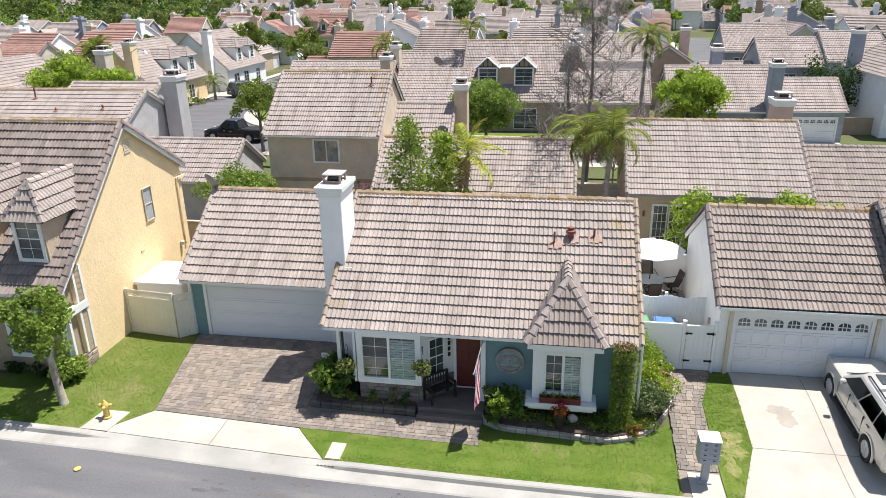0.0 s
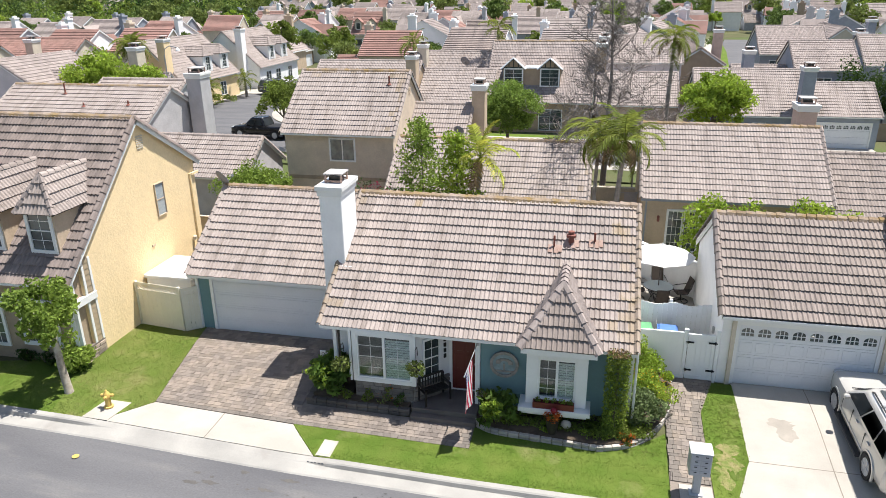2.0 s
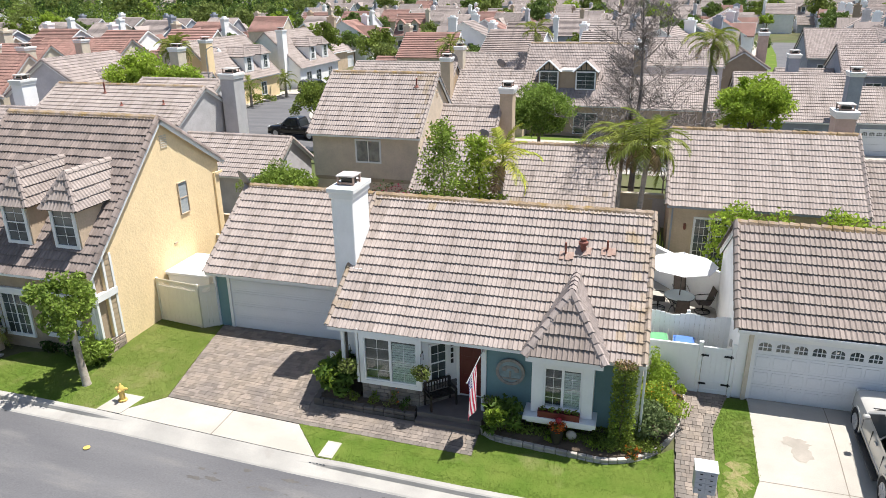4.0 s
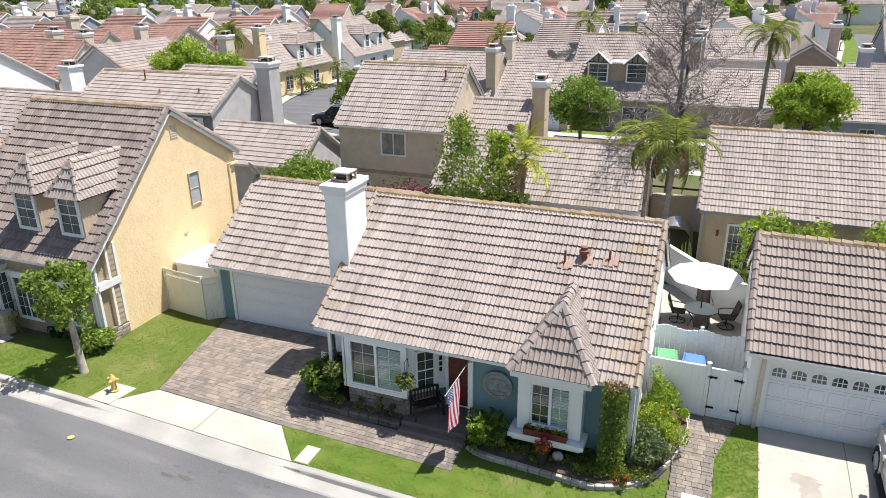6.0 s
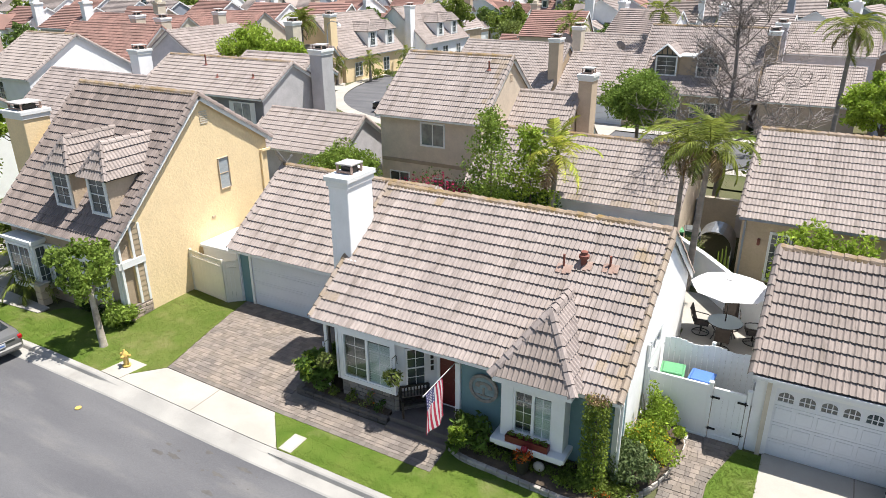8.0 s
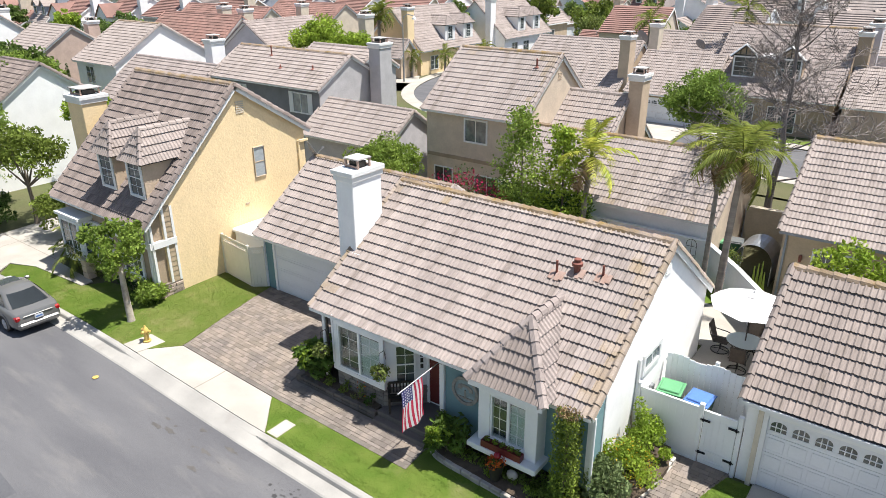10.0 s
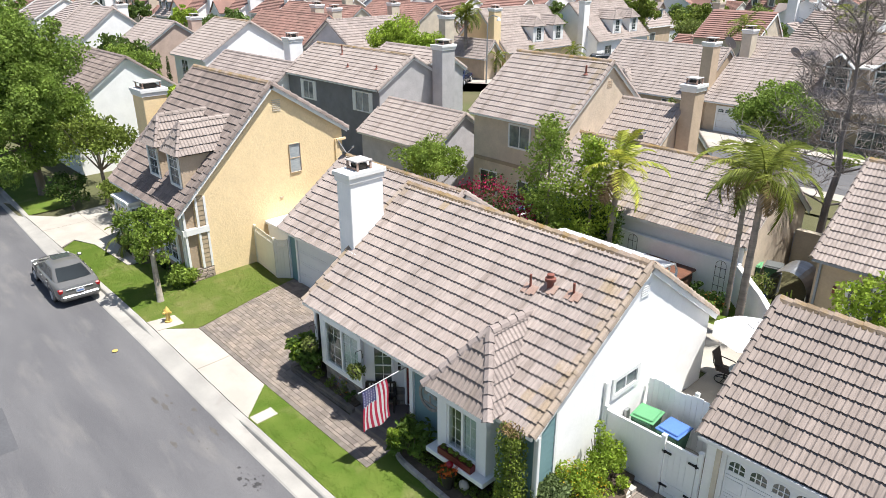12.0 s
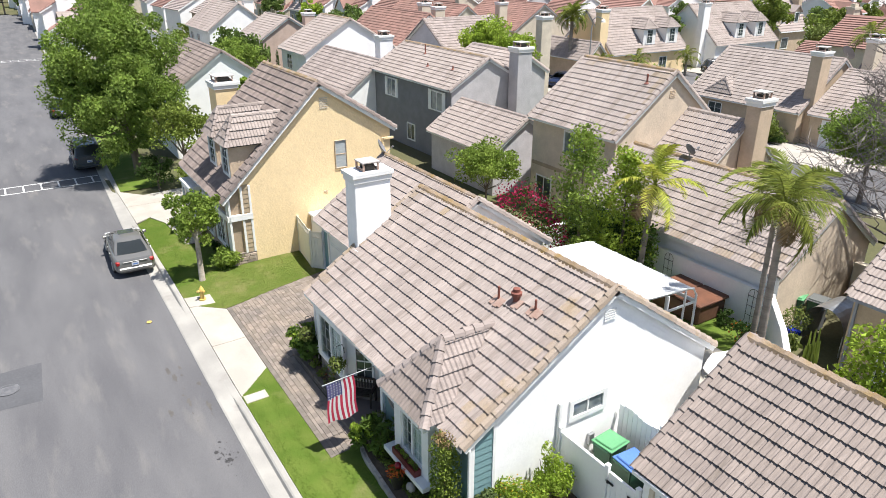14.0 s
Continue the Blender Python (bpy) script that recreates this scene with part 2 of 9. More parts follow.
def solid(name, bm, material, label, category, kind="", group="", smooth=False):
    return tagged(part(name, bm, material, None, "", smooth), label, category, group, kind)


def box(bm, a, b, m=None, bevel=0.0):
    """A box between two corners, in the frame m."""
    r = bmesh.ops.create_cube(bm, size=1.0)
    lo, hi = Vector(a), Vector(b)
    t = Matrix.Translation((lo + hi) / 2) @ Matrix.Diagonal((*(hi - lo), 1))
    bmesh.ops.transform(bm, matrix=(m @ t) if m else t, verts=r["verts"])
    if bevel:
        es = {e for v in r["verts"] for e in v.link_edges}
        bmesh.ops.bevel(bm, geom=list(es), offset=bevel, segments=1, affect="EDGES")
    return bm


def boxes(*items, m=None, bevel=0.0):
    bm = bmesh.new()
    for a, b in items:
        box(bm, a, b, m, bevel)
    return bm


def prism(bm, pts, axis, c0, c1):
    """A closed outline in the plane across axis, drawn out from c0 to c1."""
    def at(p, c):
        return (c, p[0], p[1]) if axis == "x" else (p[0], c, p[1]) if axis == "y" else (p[0], p[1], c)
    a = [bm.verts.new(at(p, c0)) for p in pts]
    b = [bm.verts.new(at(p, c1)) for p in pts]
    bm.faces.new(a)
    bm.faces.new(b[::-1])
    n = len(pts)
    for i in range(n):
        bm.faces.new((a[i], b[i], b[(i + 1) % n], a[(i + 1) % n]))
    bmesh.ops.recalc_face_normals(bm, faces=bm.faces)
    return bm


def tube(bm, pts, radii, sides=8, cap=True):
    """A tapered tube along a line of points."""
    pts = [Vector(p) for p in pts]
    if isinstance(radii, (int, float)):
        radii = [radii] * len(pts)
    rings = []
    for i, p in enumerate(pts):
        d = (pts[min(i + 1, len(pts) - 1)] - pts[max(i - 1, 0)]).normalized()
        a = d.cross(Z if abs(d.z) < 0.95 else Vector((1, 0, 0))).normalized()
        b = d.cross(a)
        rings.append([bm.verts.new(p + (a * math.cos(k * math.tau / sides) + b * math.sin(k * math.tau / sides)) * radii[i]) for k in range(sides)])
    for r, s in zip(rings, rings[1:]):
        for k in range(sides):
            bm.faces.new((r[k], r[(k + 1) % sides], s[(k + 1) % sides], s[k]))
    if cap and sides > 2:
        bm.faces.new(rings[0])
        bm.faces.new(rings[-1][::-1])
    return bm


def lathe(bm, centre, profile, sides=16):
    """A turned shape: (radius, height) pairs round a vertical axis."""
    c = Vector(centre)
    rings = [[bm.verts.new(c + Vector((r * math.cos(k * math.tau / sides), r * math.sin(k * math.tau / sides), h))) for k in range(sides)] for r, h in profile]
    for r, s in zip(rings, rings[1:]):
        for k in range(sides):
            bm.faces.new((r[k], r[(k + 1) % sides], s[(k + 1) % sides], s[k]))
    bm.faces.new(rings[0][::-1])
    bm.faces.new(rings[-1])
    return bm


def raw(name, verts, faces, material, parent=None, label="", smooth=False):
    me = bpy.data.meshes.new(name)
    me.from_pydata(verts, [], faces)
    me.materials.append(material)
    if smooth:
        me.polygons.foreach_set("use_smooth", [True] * len(me.polygons))
    return part(name, me, material, parent, label)


# the lie of the land: the street falls towards +x, the house plots are level
STREET = ((-400, 0.5), (-17, 0.5), (-13, 0.42), (-7.5, 0.17), (-2, 0.06), (4, 0.02), (400, 0.0))


def kerb_z(x):
    return float(np.interp(x, [p[0] for p in STREET], [p[1] for p in STREET]))


def bend(x):
    """How far the street has swung towards +y."""
    return max(0.0, -25.0 - x) * 0.032


def hill(x, y):
    d = math.hypot(x, y)
    return max(0.0, d - 215) * 0.034 + max(0.0, d - 420) * 0.03


def gz(x, y):
    """Height of the finished ground."""
    y -= bend(x) if y < 30 else 0.0
    if y < 15.55:
        return kerb_z(x) - 0.14 + hill(x, y)
    f = min(1.0, max(0.0, (y - 16.3) / 5.2))
    f = f * f * (3 - 2 * f)
    return kerb_z(x) * (1 - f) + 0.6 * f + hill(x, y)


def drape(name, xs, ys, lift, material, label, category, thick=0.0, edge=None, parent=None, kind="structure"):
    """A sheet on the ground over a grid of xs by ys; edge(x, y) says which cells stay."""
    verts, faces, at = [], [], {}

    def v(i, j, low=0.0):
        k = (i, j, low)
        if k not in at:
            at[k] = len(verts)
            verts.append((xs[i], ys[j], gz(xs[i], ys[j]) + lift - low))
        return at[k]
    keep = {(i, j) for i in range(len(xs) - 1) for j in range(len(ys) - 1) if not edge or edge((xs[i] + xs[i + 1]) / 2, (ys[j] + ys[j + 1]) / 2)}
    for i, j in keep:
        faces.append((v(i, j), v(i + 1, j), v(i + 1, j + 1), v(i, j + 1)))
        if thick:
            for (p, q), n in ((((i, j), (i + 1, j)), (i, j - 1)), (((i + 1, j), (i + 1, j + 1)), (i + 1, j)), (((i + 1, j + 1), (i, j + 1)), (i, j + 1)), (((i, j + 1), (i, j)), (i - 1, j))):
                if n not in keep:
                    faces.append((v(*q), v(*p), v(*p, thick), v(*q, thick)))
    ob = raw(name, verts, faces, material, parent)
    return tagged(ob, label, category, "", kind)


def span(a, b, step):
    return [float(v) for v in np.linspace(a, b, max(2, int(round(abs(b - a) / step)) + 1))]


# roof tiles: two low rolls across, a thick lower edge
def tile_mesh(points, w=0.30, length=0.45, thick=0.048, lip=0.068):
    xs = np.linspace(0, w, points)
    h = 0.036 * np.maximum(0, np.sin(xs / w * math.tau * 2 - math.pi / 2)) - 0.004 if points > 6 else np.where(np.arange(points) % 2, 0.024, -0.004)
    rows = [np.stack([xs, np.full(points, yy), h + zz], 1) for yy, zz in ((length, 0.018), (0.0, lip), (0.015, lip - thick))]
    v = np.concatenate(rows)
    f = [(r * points + k, (r + 1) * points + k, (r + 1) * points + k + 1, r * points + k + 1) for r in range(2) for k in range(points - 1)]
    return v, f


TILE_HI, TILE_LO = tile_mesh(9, thick=0.056, lip=0.077), tile_mesh(5, thick=0.042, lip=0.062)
STEP = 0.362


def tile_field(origin, u, v, cols, rows, shape, keep=None, seed=1, limit=1e9):
    """Vertices and faces of many tiles on a slope: u along the eave, v up the slope, both unit vectors; none reaches past limit up the slope."""
    o, u, v = (np.array(q, float) for q in (origin, u, v))
    n = np.cross(u, v)
    g = np.random.default_rng(seed)
    base, f = shape
    cells = [(i, j) for j in range(rows) for i in range(cols) if not keep or keep(i, j)]
    vs, fs = [], []
    k = len(base)
    for q, (i, j) in enumerate(cells):
        dz, dy, tilt = g.normal(0, 0.0016), g.normal(0, 0.004), g.normal(0, 0.006)
        b = base + (i * 0.30, j * STEP + dy, dz)
        b[:, 2] += (base[:, 0] - 0.15) * tilt
        b[:, 1] = np.minimum(b[:, 1], limit)
        vs.append(o + b[:, :1] * u + b[:, 1:2] * v + b[:, 2:] * n)
        fs.extend([tuple(p + q * k for p in t) for t in f])
    return (np.concatenate(vs).tolist() if vs else []), fs


def caps(a, b, size=0.13, drop=0.11, seg=0.33, lift=0.05, tilt=0.035):
    """Overlapping angular cap tiles from a to b, as vertices and faces."""
    a, b = Vector(a), Vector(b)
    d = b - a
    n = max(1, round(d.length / seg))
    d.normalize()
    side = d.cross(Z).normalized()
    up = side.cross(d)
    verts, faces = [], []
    for i in range(n):
        s, e = (b - a).length * i / n, (b - a).length * (i + 1) / n + 0.05
        w = 1 + rng.uniform(-0.05, 0.05)
        k = len(verts)
        for dist, dz, g in ((s, tilt, 1.06), (e, 0.0, 0.94)):
            for x, z in ((-size, -drop), (-size * 0.72, -drop * 0.2), (0, 0.045), (size * 0.72, -drop * 0.2), (size, -drop)):
                verts.append(tuple(a + d * dist + side * x * g * w + up * (z * g + lift + dz)))
        for x, z in ((-size, -drop), (-size * 0.72, -drop * 0.2), (0, 0.045), (size * 0.72, -drop * 0.2), (size, -drop)):
            verts.append(tuple(a + d * s + side * x * w + up * (z + lift + tilt - 0.035)))
        for q in range(4):
            faces.append((k + q, k + q + 1, k + 6 + q, k + 5 + q))
            faces.append((k + q, k + 10 + q, k + 11 + q, k + q + 1))
    return verts, faces


def slope(parent, a, b, rise, material, shape=TILE_LO, keep=None, singles=None, seed=1, deck=0.12, accent=None, course=(STEP, -0.05)):
    """A tiled roof slope. a, b: the eave's ends, seen with the ridge beyond and a on the left; rise: the vector from eave to ridge.
    keep(x, y): whether a tile with its middle there stays. singles(x, y): whether it is an object of its own.
    course: the spacing of the courses and how far above the eave the first one starts."""
    a, b, rise = Vector(a), Vector(b), Vector(rise)
    u, v = (b - a).normalized(), rise.normalized()
    n = u.cross(v)
    cols, rows = max(1, round((b - a).length / 0.30)), max(1, math.ceil((rise.length - course[1] - 0.11) / course[0]))
    su, sv = (b - a).length / cols / 0.30, course[0] / STEP
    first = a + v * course[1]
    bm = bmesh.new()
    q = [bm.verts.new(p) for p in (a, b, b + rise, a + rise)]
    w = [bm.verts.new(p - n * deck) for p in (a, b, b + rise, a + rise)]
    bm.faces.new(q)
    bm.faces.new(w[::-1])
    for i in range(4):
        bm.faces.new((q[i], w[i], w[(i + 1) % 4], q[(i + 1) % 4]))
    roof = part("roof", bm, DECK, parent)

    def mid(i, j):
        return first + u * (i + 0.5) * 0.30 * su + v * (j + 0.5) * course[0]
    alone = set()
    if singles:
        for j in range(rows):
            for i in range(cols):
                p = mid(i, j)
                if (not keep or keep(p.x, p.y)) and singles(p.x, p.y) and j < rows - 1 and len(alone) < 300:
                    alone.add((i, j))
    if shape is None:
        vs, fs = [], []
        for j in range(rows):
            k = len(vs)
            for p, d, h in ((a, 0, 0.0), (b, 0, 0.0), (a, 0, 0.07), (b, 0, 0.07), (a, 1.03, 0.03), (b, 1.03, 0.03)):
                vs.append(tuple(p + v * min((j + d) * STEP - 0.05, rise.length) + n * h))
            fs += [(k, k + 1, k + 3, k + 2), (k + 2, k + 3, k + 5, k + 4)]
        tagged(raw("tiles", vs, fs, material, roof), kind="stuff")
        return roof
    g = random.Random(seed)
    marked = {(i, j) for j in range(rows) for i in range(cols) if accent and g.random() < accent[0](mid(i, j).x, mid(i, j).y)}
    for mt, some in ((material, False), (accent[1] if accent else None, True)):
        if mt is None:
            continue
        vs, fs = tile_field(first, u * su, v * sv, cols, rows, shape, lambda i, j: (i, j) not in alone and ((i, j) in marked) == some and (not keep or keep(mid(i, j).x, mid(i, j).y)), seed, (rise.length - course[1]) / sv)
        if vs:
            tagged(raw("tiles", vs, fs, mt, roof), kind="stuff")
    if alone:
        me = bpy.data.meshes.new("tile")
        me.from_pydata(TILE_HI[0].tolist(), [], TILE_HI[1])
        me.materials.append(material)
        worn = me.copy()
        if accent:
            worn.materials[0] = accent[1]
        for i, j in sorted(alone):
            ob = new("tile", worn if (i, j) in marked else me)
            ob.parent = roof
            o = first + u * (i * 0.30 * su) + v * (j * course[0] + rng.gauss(0, 0.004)) + n * rng.gauss(0, 0.0016)
            ob.matrix_basis = Matrix.Translation(o) @ Matrix((u * su, v * sv, n)).transposed().to_4x4() @ pose(0, 0, 0, 0, rng.gauss(0, 0.35), 0)
    return roof


def poly_slope(parent, pts, material, shape=TILE_LO, seed=5, deck=0.06, name="roof"):
    """Tiles cut to a flat outline in space."""
    pts = [Vector(p) for p in pts]
    n = (pts[1] - pts[0]).cross(pts[2] - pts[0]).normalized()
    if n.z < 0:
        n = -n
    u = Z.cross(n).normalized()
    v = n.cross(u)
    us, vs_ = [p.dot(u) for p in pts], [p.dot(v) for p in pts]
    o = u * min(us) + v * min(vs_) + n * pts[0].dot(n)
    cols, rows = math.ceil((max(us) - min(us)) / 0.30), math.ceil((max(vs_) - min(vs_)) / STEP)
    vs, fs = tile_field(o, u, v, cols, rows, shape, None, seed)
    me = bpy.data.meshes.new("tiles")
    me.from_pydata(vs, [], fs)
    bm = bmesh.new()
    bm.from_mesh(me)
    bpy.data.meshes.remove(me)
    c = sum(pts, Vector()) / len(pts)
    for p, q in zip(pts, pts[1:] + pts[:1]):
        w = (q - p).cross(n)
        w = w if w.dot(c - p) < 0 else -w
        bmesh.ops.bisect_plane(bm, geom=bm.verts[:] + bm.edges[:] + bm.faces[:], plane_co=p, plane_no=w, clear_outer=True)
    db = bmesh.new()
    top = [db.verts.new(p) for p in pts]
    low = [db.verts.new(p - n * deck) for p in pts]
    db.faces.new(top)
    db.faces.new(low[::-1])
    for i in range(len(pts)):
        db.faces.new((top[i], low[i], low[(i + 1) % len(pts)], top[(i + 1) % len(pts)]))
    bmesh.ops.recalc_face_normals(db, faces=db.faces)
    roof = part(name, db, DECK, parent)
    tagged(part("tiles", bm, material, roof), kind="stuff")
    return roof


BLOCK_BROWN = mat("brown_planter_block", (0.17, 0.145, 0.122), (0.12, 0.103, 0.088), 0.9, 1.2, 24.0, grain=0.2, bump=0.5, pieces=0.2, spec=0.2)
DECK = mat("roof_deck_felt", (0.09, 0.08, 0.075), rough=0.95, bump=0.1)


CAPS = {}


def ridge(parent, a, b, material=None, name="ridge_cap", near=False, **kw):
    """A line of cap tiles; near: each one an object of its own."""
    material = material or TILE_MOSS
    if not near:
        vs, fs = caps(a, b, **kw)
        return tagged(raw(name, vs, fs, material, parent), kind="stuff")
    a, b = Vector(a), Vector(b)
    d = b - a
    n = max(1, round(d.length / kw.get("seg", 0.33)))
    key = (name, material.name, tuple(sorted(kw.items())))
    if key not in CAPS:
        vs, fs = caps((0, 0, 0), (0.33, 0, 0), seg=0.33, **{k: v for k, v in kw.items() if k != "seg"})
        me = bpy.data.meshes.new(name)
        me.from_pydata(vs, [], fs)
        me.materials.append(material)
        CAPS[key] = me
    s = d.length / n / 0.33
    d.normalize()
    side = d.cross(Z).normalized()
    rot = Matrix((d * s, -side, side.cross(d))).transposed().to_4x4()
    for i in range(n):
        ob = new(name, CAPS[key])
        ob.parent = parent
        ob.matrix_basis = Matrix.Translation(a + d * (i * 0.33 * s) + Vector((rng.gauss(0, .004), rng.gauss(0, .004), rng.gauss(0, .003)))) @ rot @ pose(0, 0, 0, rng.gauss(0, 1.2), 0, rng.gauss(0, 0.8))
        if parent.location.length > 0:
            ob.matrix_parent_inverse = Matrix.Translation(-parent.location)


def ring_mesh(w, h, e, y0, y1, m):
    """A rectangular frame round an opening w by h, e wide, between depths y0 and y1."""
    bm = bmesh.new()
    loops = []
    for y in (y0, y1):
        for k in (e, 0.0):
            loops.append([bm.verts.new(m @ Vector(p)) for p in ((-k, y, -k), (w + k, y, -k), (w + k, y, h + k), (-k, y, h + k))])
    fo, fi, bo, bi = loops
    for i in range(4):
        j = (i + 1) % 4
        for q in ((fo[i], fo[j], fi[j], fi[i]), (bo[j], bo[i], bi[i], bi[j]), (fo[j], fo[i], bo[i], bo[j]), (fi[i], fi[j], bi[j], bi[i])):
            bm.faces.new(q)
    bmesh.ops.recalc_face_normals(bm, faces=bm.faces)
    return bm


def window(parent, o, u, w, h, sash=TRIM, glass=None, fw=0.06, bars=(1, 0), trim=0.0, name="window", grid=None):
    """A window on a wall: o its lower left corner, u the way to its right, n outward. bars: mullions, transoms."""
    o, u = Vector(o), Vector(u).normalized()
    n = u.cross(Z)
    m = Matrix((u, -n, Z)).transposed().to_4x4()
    m.translation = o
    d = 0.05
    e = trim or fw
    win = part(name, ring_mesh(w, h, e, -d, 0.02, m), sash, parent)
    for i in range(bars[0]):
        x = w * (i + 1) / (bars[0] + 1)
        part("mullion", boxes(((x - 0.025, -d + 0.02, 0), (x + 0.025, 0.0, h)), m=m), sash, win)
    for i in range(bars[1]):
        z = h * (i + 1) / (bars[1] + 1)
        part("transom", boxes(((0, -d + 0.025, z - 0.02), (w, 0.0, z + 0.02)), m=m), sash, win)
    if grid:
        fb = bmesh.new()
        for i in range(1, grid[0]):
            box(fb, (w * i / grid[0] - 0.009, -0.012, 0), (w * i / grid[0] + 0.009, 0.0, h), m)
        for i in range(1, grid[1]):
            box(fb, (0, -0.0125, h * i / grid[1] - 0.009), (w, 0.0, h * i / grid[1] + 0.009), m)
        tagged(part("muntins", fb, sash, win), kind="stuff")
    part("pane", boxes(((0, -0.006, 0), (w, 0.02, h)), m=m), glass or DARKGLASS, win)
    return win


def chimney(parent, x0, x1, y0, y1, z0, z1, material, crown=TRIM, pot=True):
    """A stucco chimney stack with a stepped crown and a metal spark arrestor."""
    ch = part("chimney", boxes(((x0, y0, z0), (x1, y1, z1 - 0.35)), bevel=0.02), material, parent)
    cb = boxes(((x0 - 0.05, y0 - 0.05, z1 - 0.35), (x1 + 0.05, y1 + 0.05, z1 - 0.16)), ((x0 - 0.10, y0 - 0.10, z1 - 0.16), (x1 + 0.10, y1 + 0.10, z1)), bevel=0.015)
    part("crown", cb, crown, ch)
    if pot:
        cx, cy = (x0 + x1) / 2, (y0 + y1) / 2
        s = min(x1 - x0, y1 - y0) * 0.36
        for i in (-1, 1):
            for j in (-1, 1):
                part("flue_leg", boxes(((cx + i * s - 0.03, cy + j * s - 0.03, z1), (cx + i * s + 0.03, cy + j * s + 0.03, z1 + 0.28))), FLASHING, ch)
            part("flue_bar", boxes(((cx - s + 0.03, cy + i * s - 0.025, z1 + 0.02), (cx + s - 0.03, cy + i * s + 0.025, z1 + 0.09))), FLASHING, ch)
        part("flue", boxes(((cx - s * 0.7, cy - s * 0.7, z1 - 0.02), (cx + s * 0.7, cy + s * 0.7, z1 + 0.20))), DARKMETAL, ch)
        part("flue_lid", boxes(((cx - s * 1.2, cy - s * 1.2, z1 + 0.28), (cx + s * 1.2, cy + s * 1.2, z1 + 0.33)), bevel=0.01), GALV, ch)
    return ch


def gable_block(parent, x0, x1, y0, y1, z0, eave, top, axis, wall, tile=None, shape=TILE_LO, over=0.28, singles=None, rakes=True, mid=None, eave2=None, fascia=TRIM, moss=True, seed=3, near=False, front=None, back=None, accent=None, side=0.12, rake=None, course=(STEP, -0.05)):
    """Walls and a tiled gable roof. axis: the way the ridge runs; eave, top: heights of the tiled edges and of the ridge; the slopes
    reach over past the walls, by side at the gable ends. x0 to y1 are the roof's own edges. mid: the ridge's place; eave2: the far eave's height."""
    tile = tile or TILE
    if axis == "x":
        lo, hi, c0, c1 = y0, y1, x0, x1
    else:
        lo, hi, c0, c1 = x0, x1, y0, y1
    mid = (lo + hi) / 2 if mid is None else mid
    eave2 = eave if eave2 is None else eave2
    s1, s2 = (top - eave) / (mid - lo), (top - eave2) / (hi - mid)
    dn = 0.10
    a, b = lo + over if front is None else front, hi - over if back is None else back
    pts = [(a, z0), (b, z0), (b, eave2 + (hi - b) * s2 - dn), (mid, top - dn), (a, eave + (a - lo) * s1 - dn)]
    bm = bmesh.new()
    prism(bm, pts, axis, c0 + side, c1 - side)
    part("wall", bm, wall, parent)
    if axis == "x":
        r1 = slope(parent, (x0, lo, eave), (x1, lo, eave), (0, mid - lo, top - eave), tile, shape, None, singles, seed, accent=accent, course=course)
        r2 = slope(parent, (x1, hi, eave2), (x0, hi, eave2), (0, mid - hi, top - eave2), tile, shape, None, None, seed + 1)
        ends = ((x0, mid, top), (x1, mid, top))
        edge = [((c, lo, eave), (c, mid, top)) for c in (x0, x1)] + [((c, hi, eave2), (c, mid, top)) for c in (x0, x1)]
    else:
        r1 = slope(parent, (lo, y1, eave), (lo, y0, eave), (mid - lo, 0, top - eave), tile, shape, None, singles, seed)
        r2 = slope(parent, (hi, y0, eave2), (hi, y1, eave2), (mid - hi, 0, top - eave2), tile, shape, None, None, seed + 1)
        ends = ((mid, y0, top), (mid, y1, top))
        edge = [((lo, c, eave), (mid, c, top)) for c in (y0, y1)] + [((hi, c, eave2), (mid, c, top)) for c in (y0, y1)]
    ridge(r1, *ends, material=TILE_MOSS if moss else tile, near=near)
    for p, q in edge:
        fb = bmesh.new()
        p, q = Vector(p), Vector(q)
        o = Vector((1, 0, 0)) if axis == "x" else Vector((0, 1, 0))
        sgn = -1 if (p[0 if axis == "x" else 1] == c0) else 1
        d = (q - p).normalized()
        nrm = Vector((0, -d.z, d.y)) if axis == "x" else Vector((-d.z, 0, d.x))
        nrm = nrm if nrm.z > 0 else -nrm
        vv = [bm2 for bm2 in (p - nrm * 0.20, q - nrm * 0.20, q - nrm * 0.0, p - nrm * 0.0)]
        k = [fb.verts.new(w + o * sgn * 0.025) for w in vv] + [fb.verts.new(w - o * sgn * 0.01) for w in vv]
        for t in ((0, 1, 2, 3), (7, 6, 5, 4), (0, 4, 5, 1), (1, 5, 6, 2), (2, 6, 7, 3), (3, 7, 4, 0)):
            fb.faces.new([k[i] for i in t])
        bmesh.ops.recalc_face_normals(fb, faces=fb.faces)
        part("bargeboard", fb, fascia, parent)
        if rakes:
            ridge(r1 if p[1 if axis == "x" else 0] == lo else r2, p + o * sgn * -0.03 + nrm * 0.02, q + o * sgn * -0.03 + nrm * 0.02, rake or tile, "rake_tile", near=near, size=0.11, drop=0.13, seg=0.362)
    for h, yy in ((eave, lo), (eave2, hi)):
        s = 1 if yy == hi else -1
        fb = bmesh.new()
        if axis == "x":
            box(fb, (x0, yy + s * 0.0, h - 0.10), (x1, yy + s * 0.05, h + 0.0))
        else:
            box(fb, (yy + s * 0.0, y0, h - 0.10), (yy + s * 0.05, y1, h + 0.0))
        part("gutter", fb, fascia, parent)
    return r1, r2


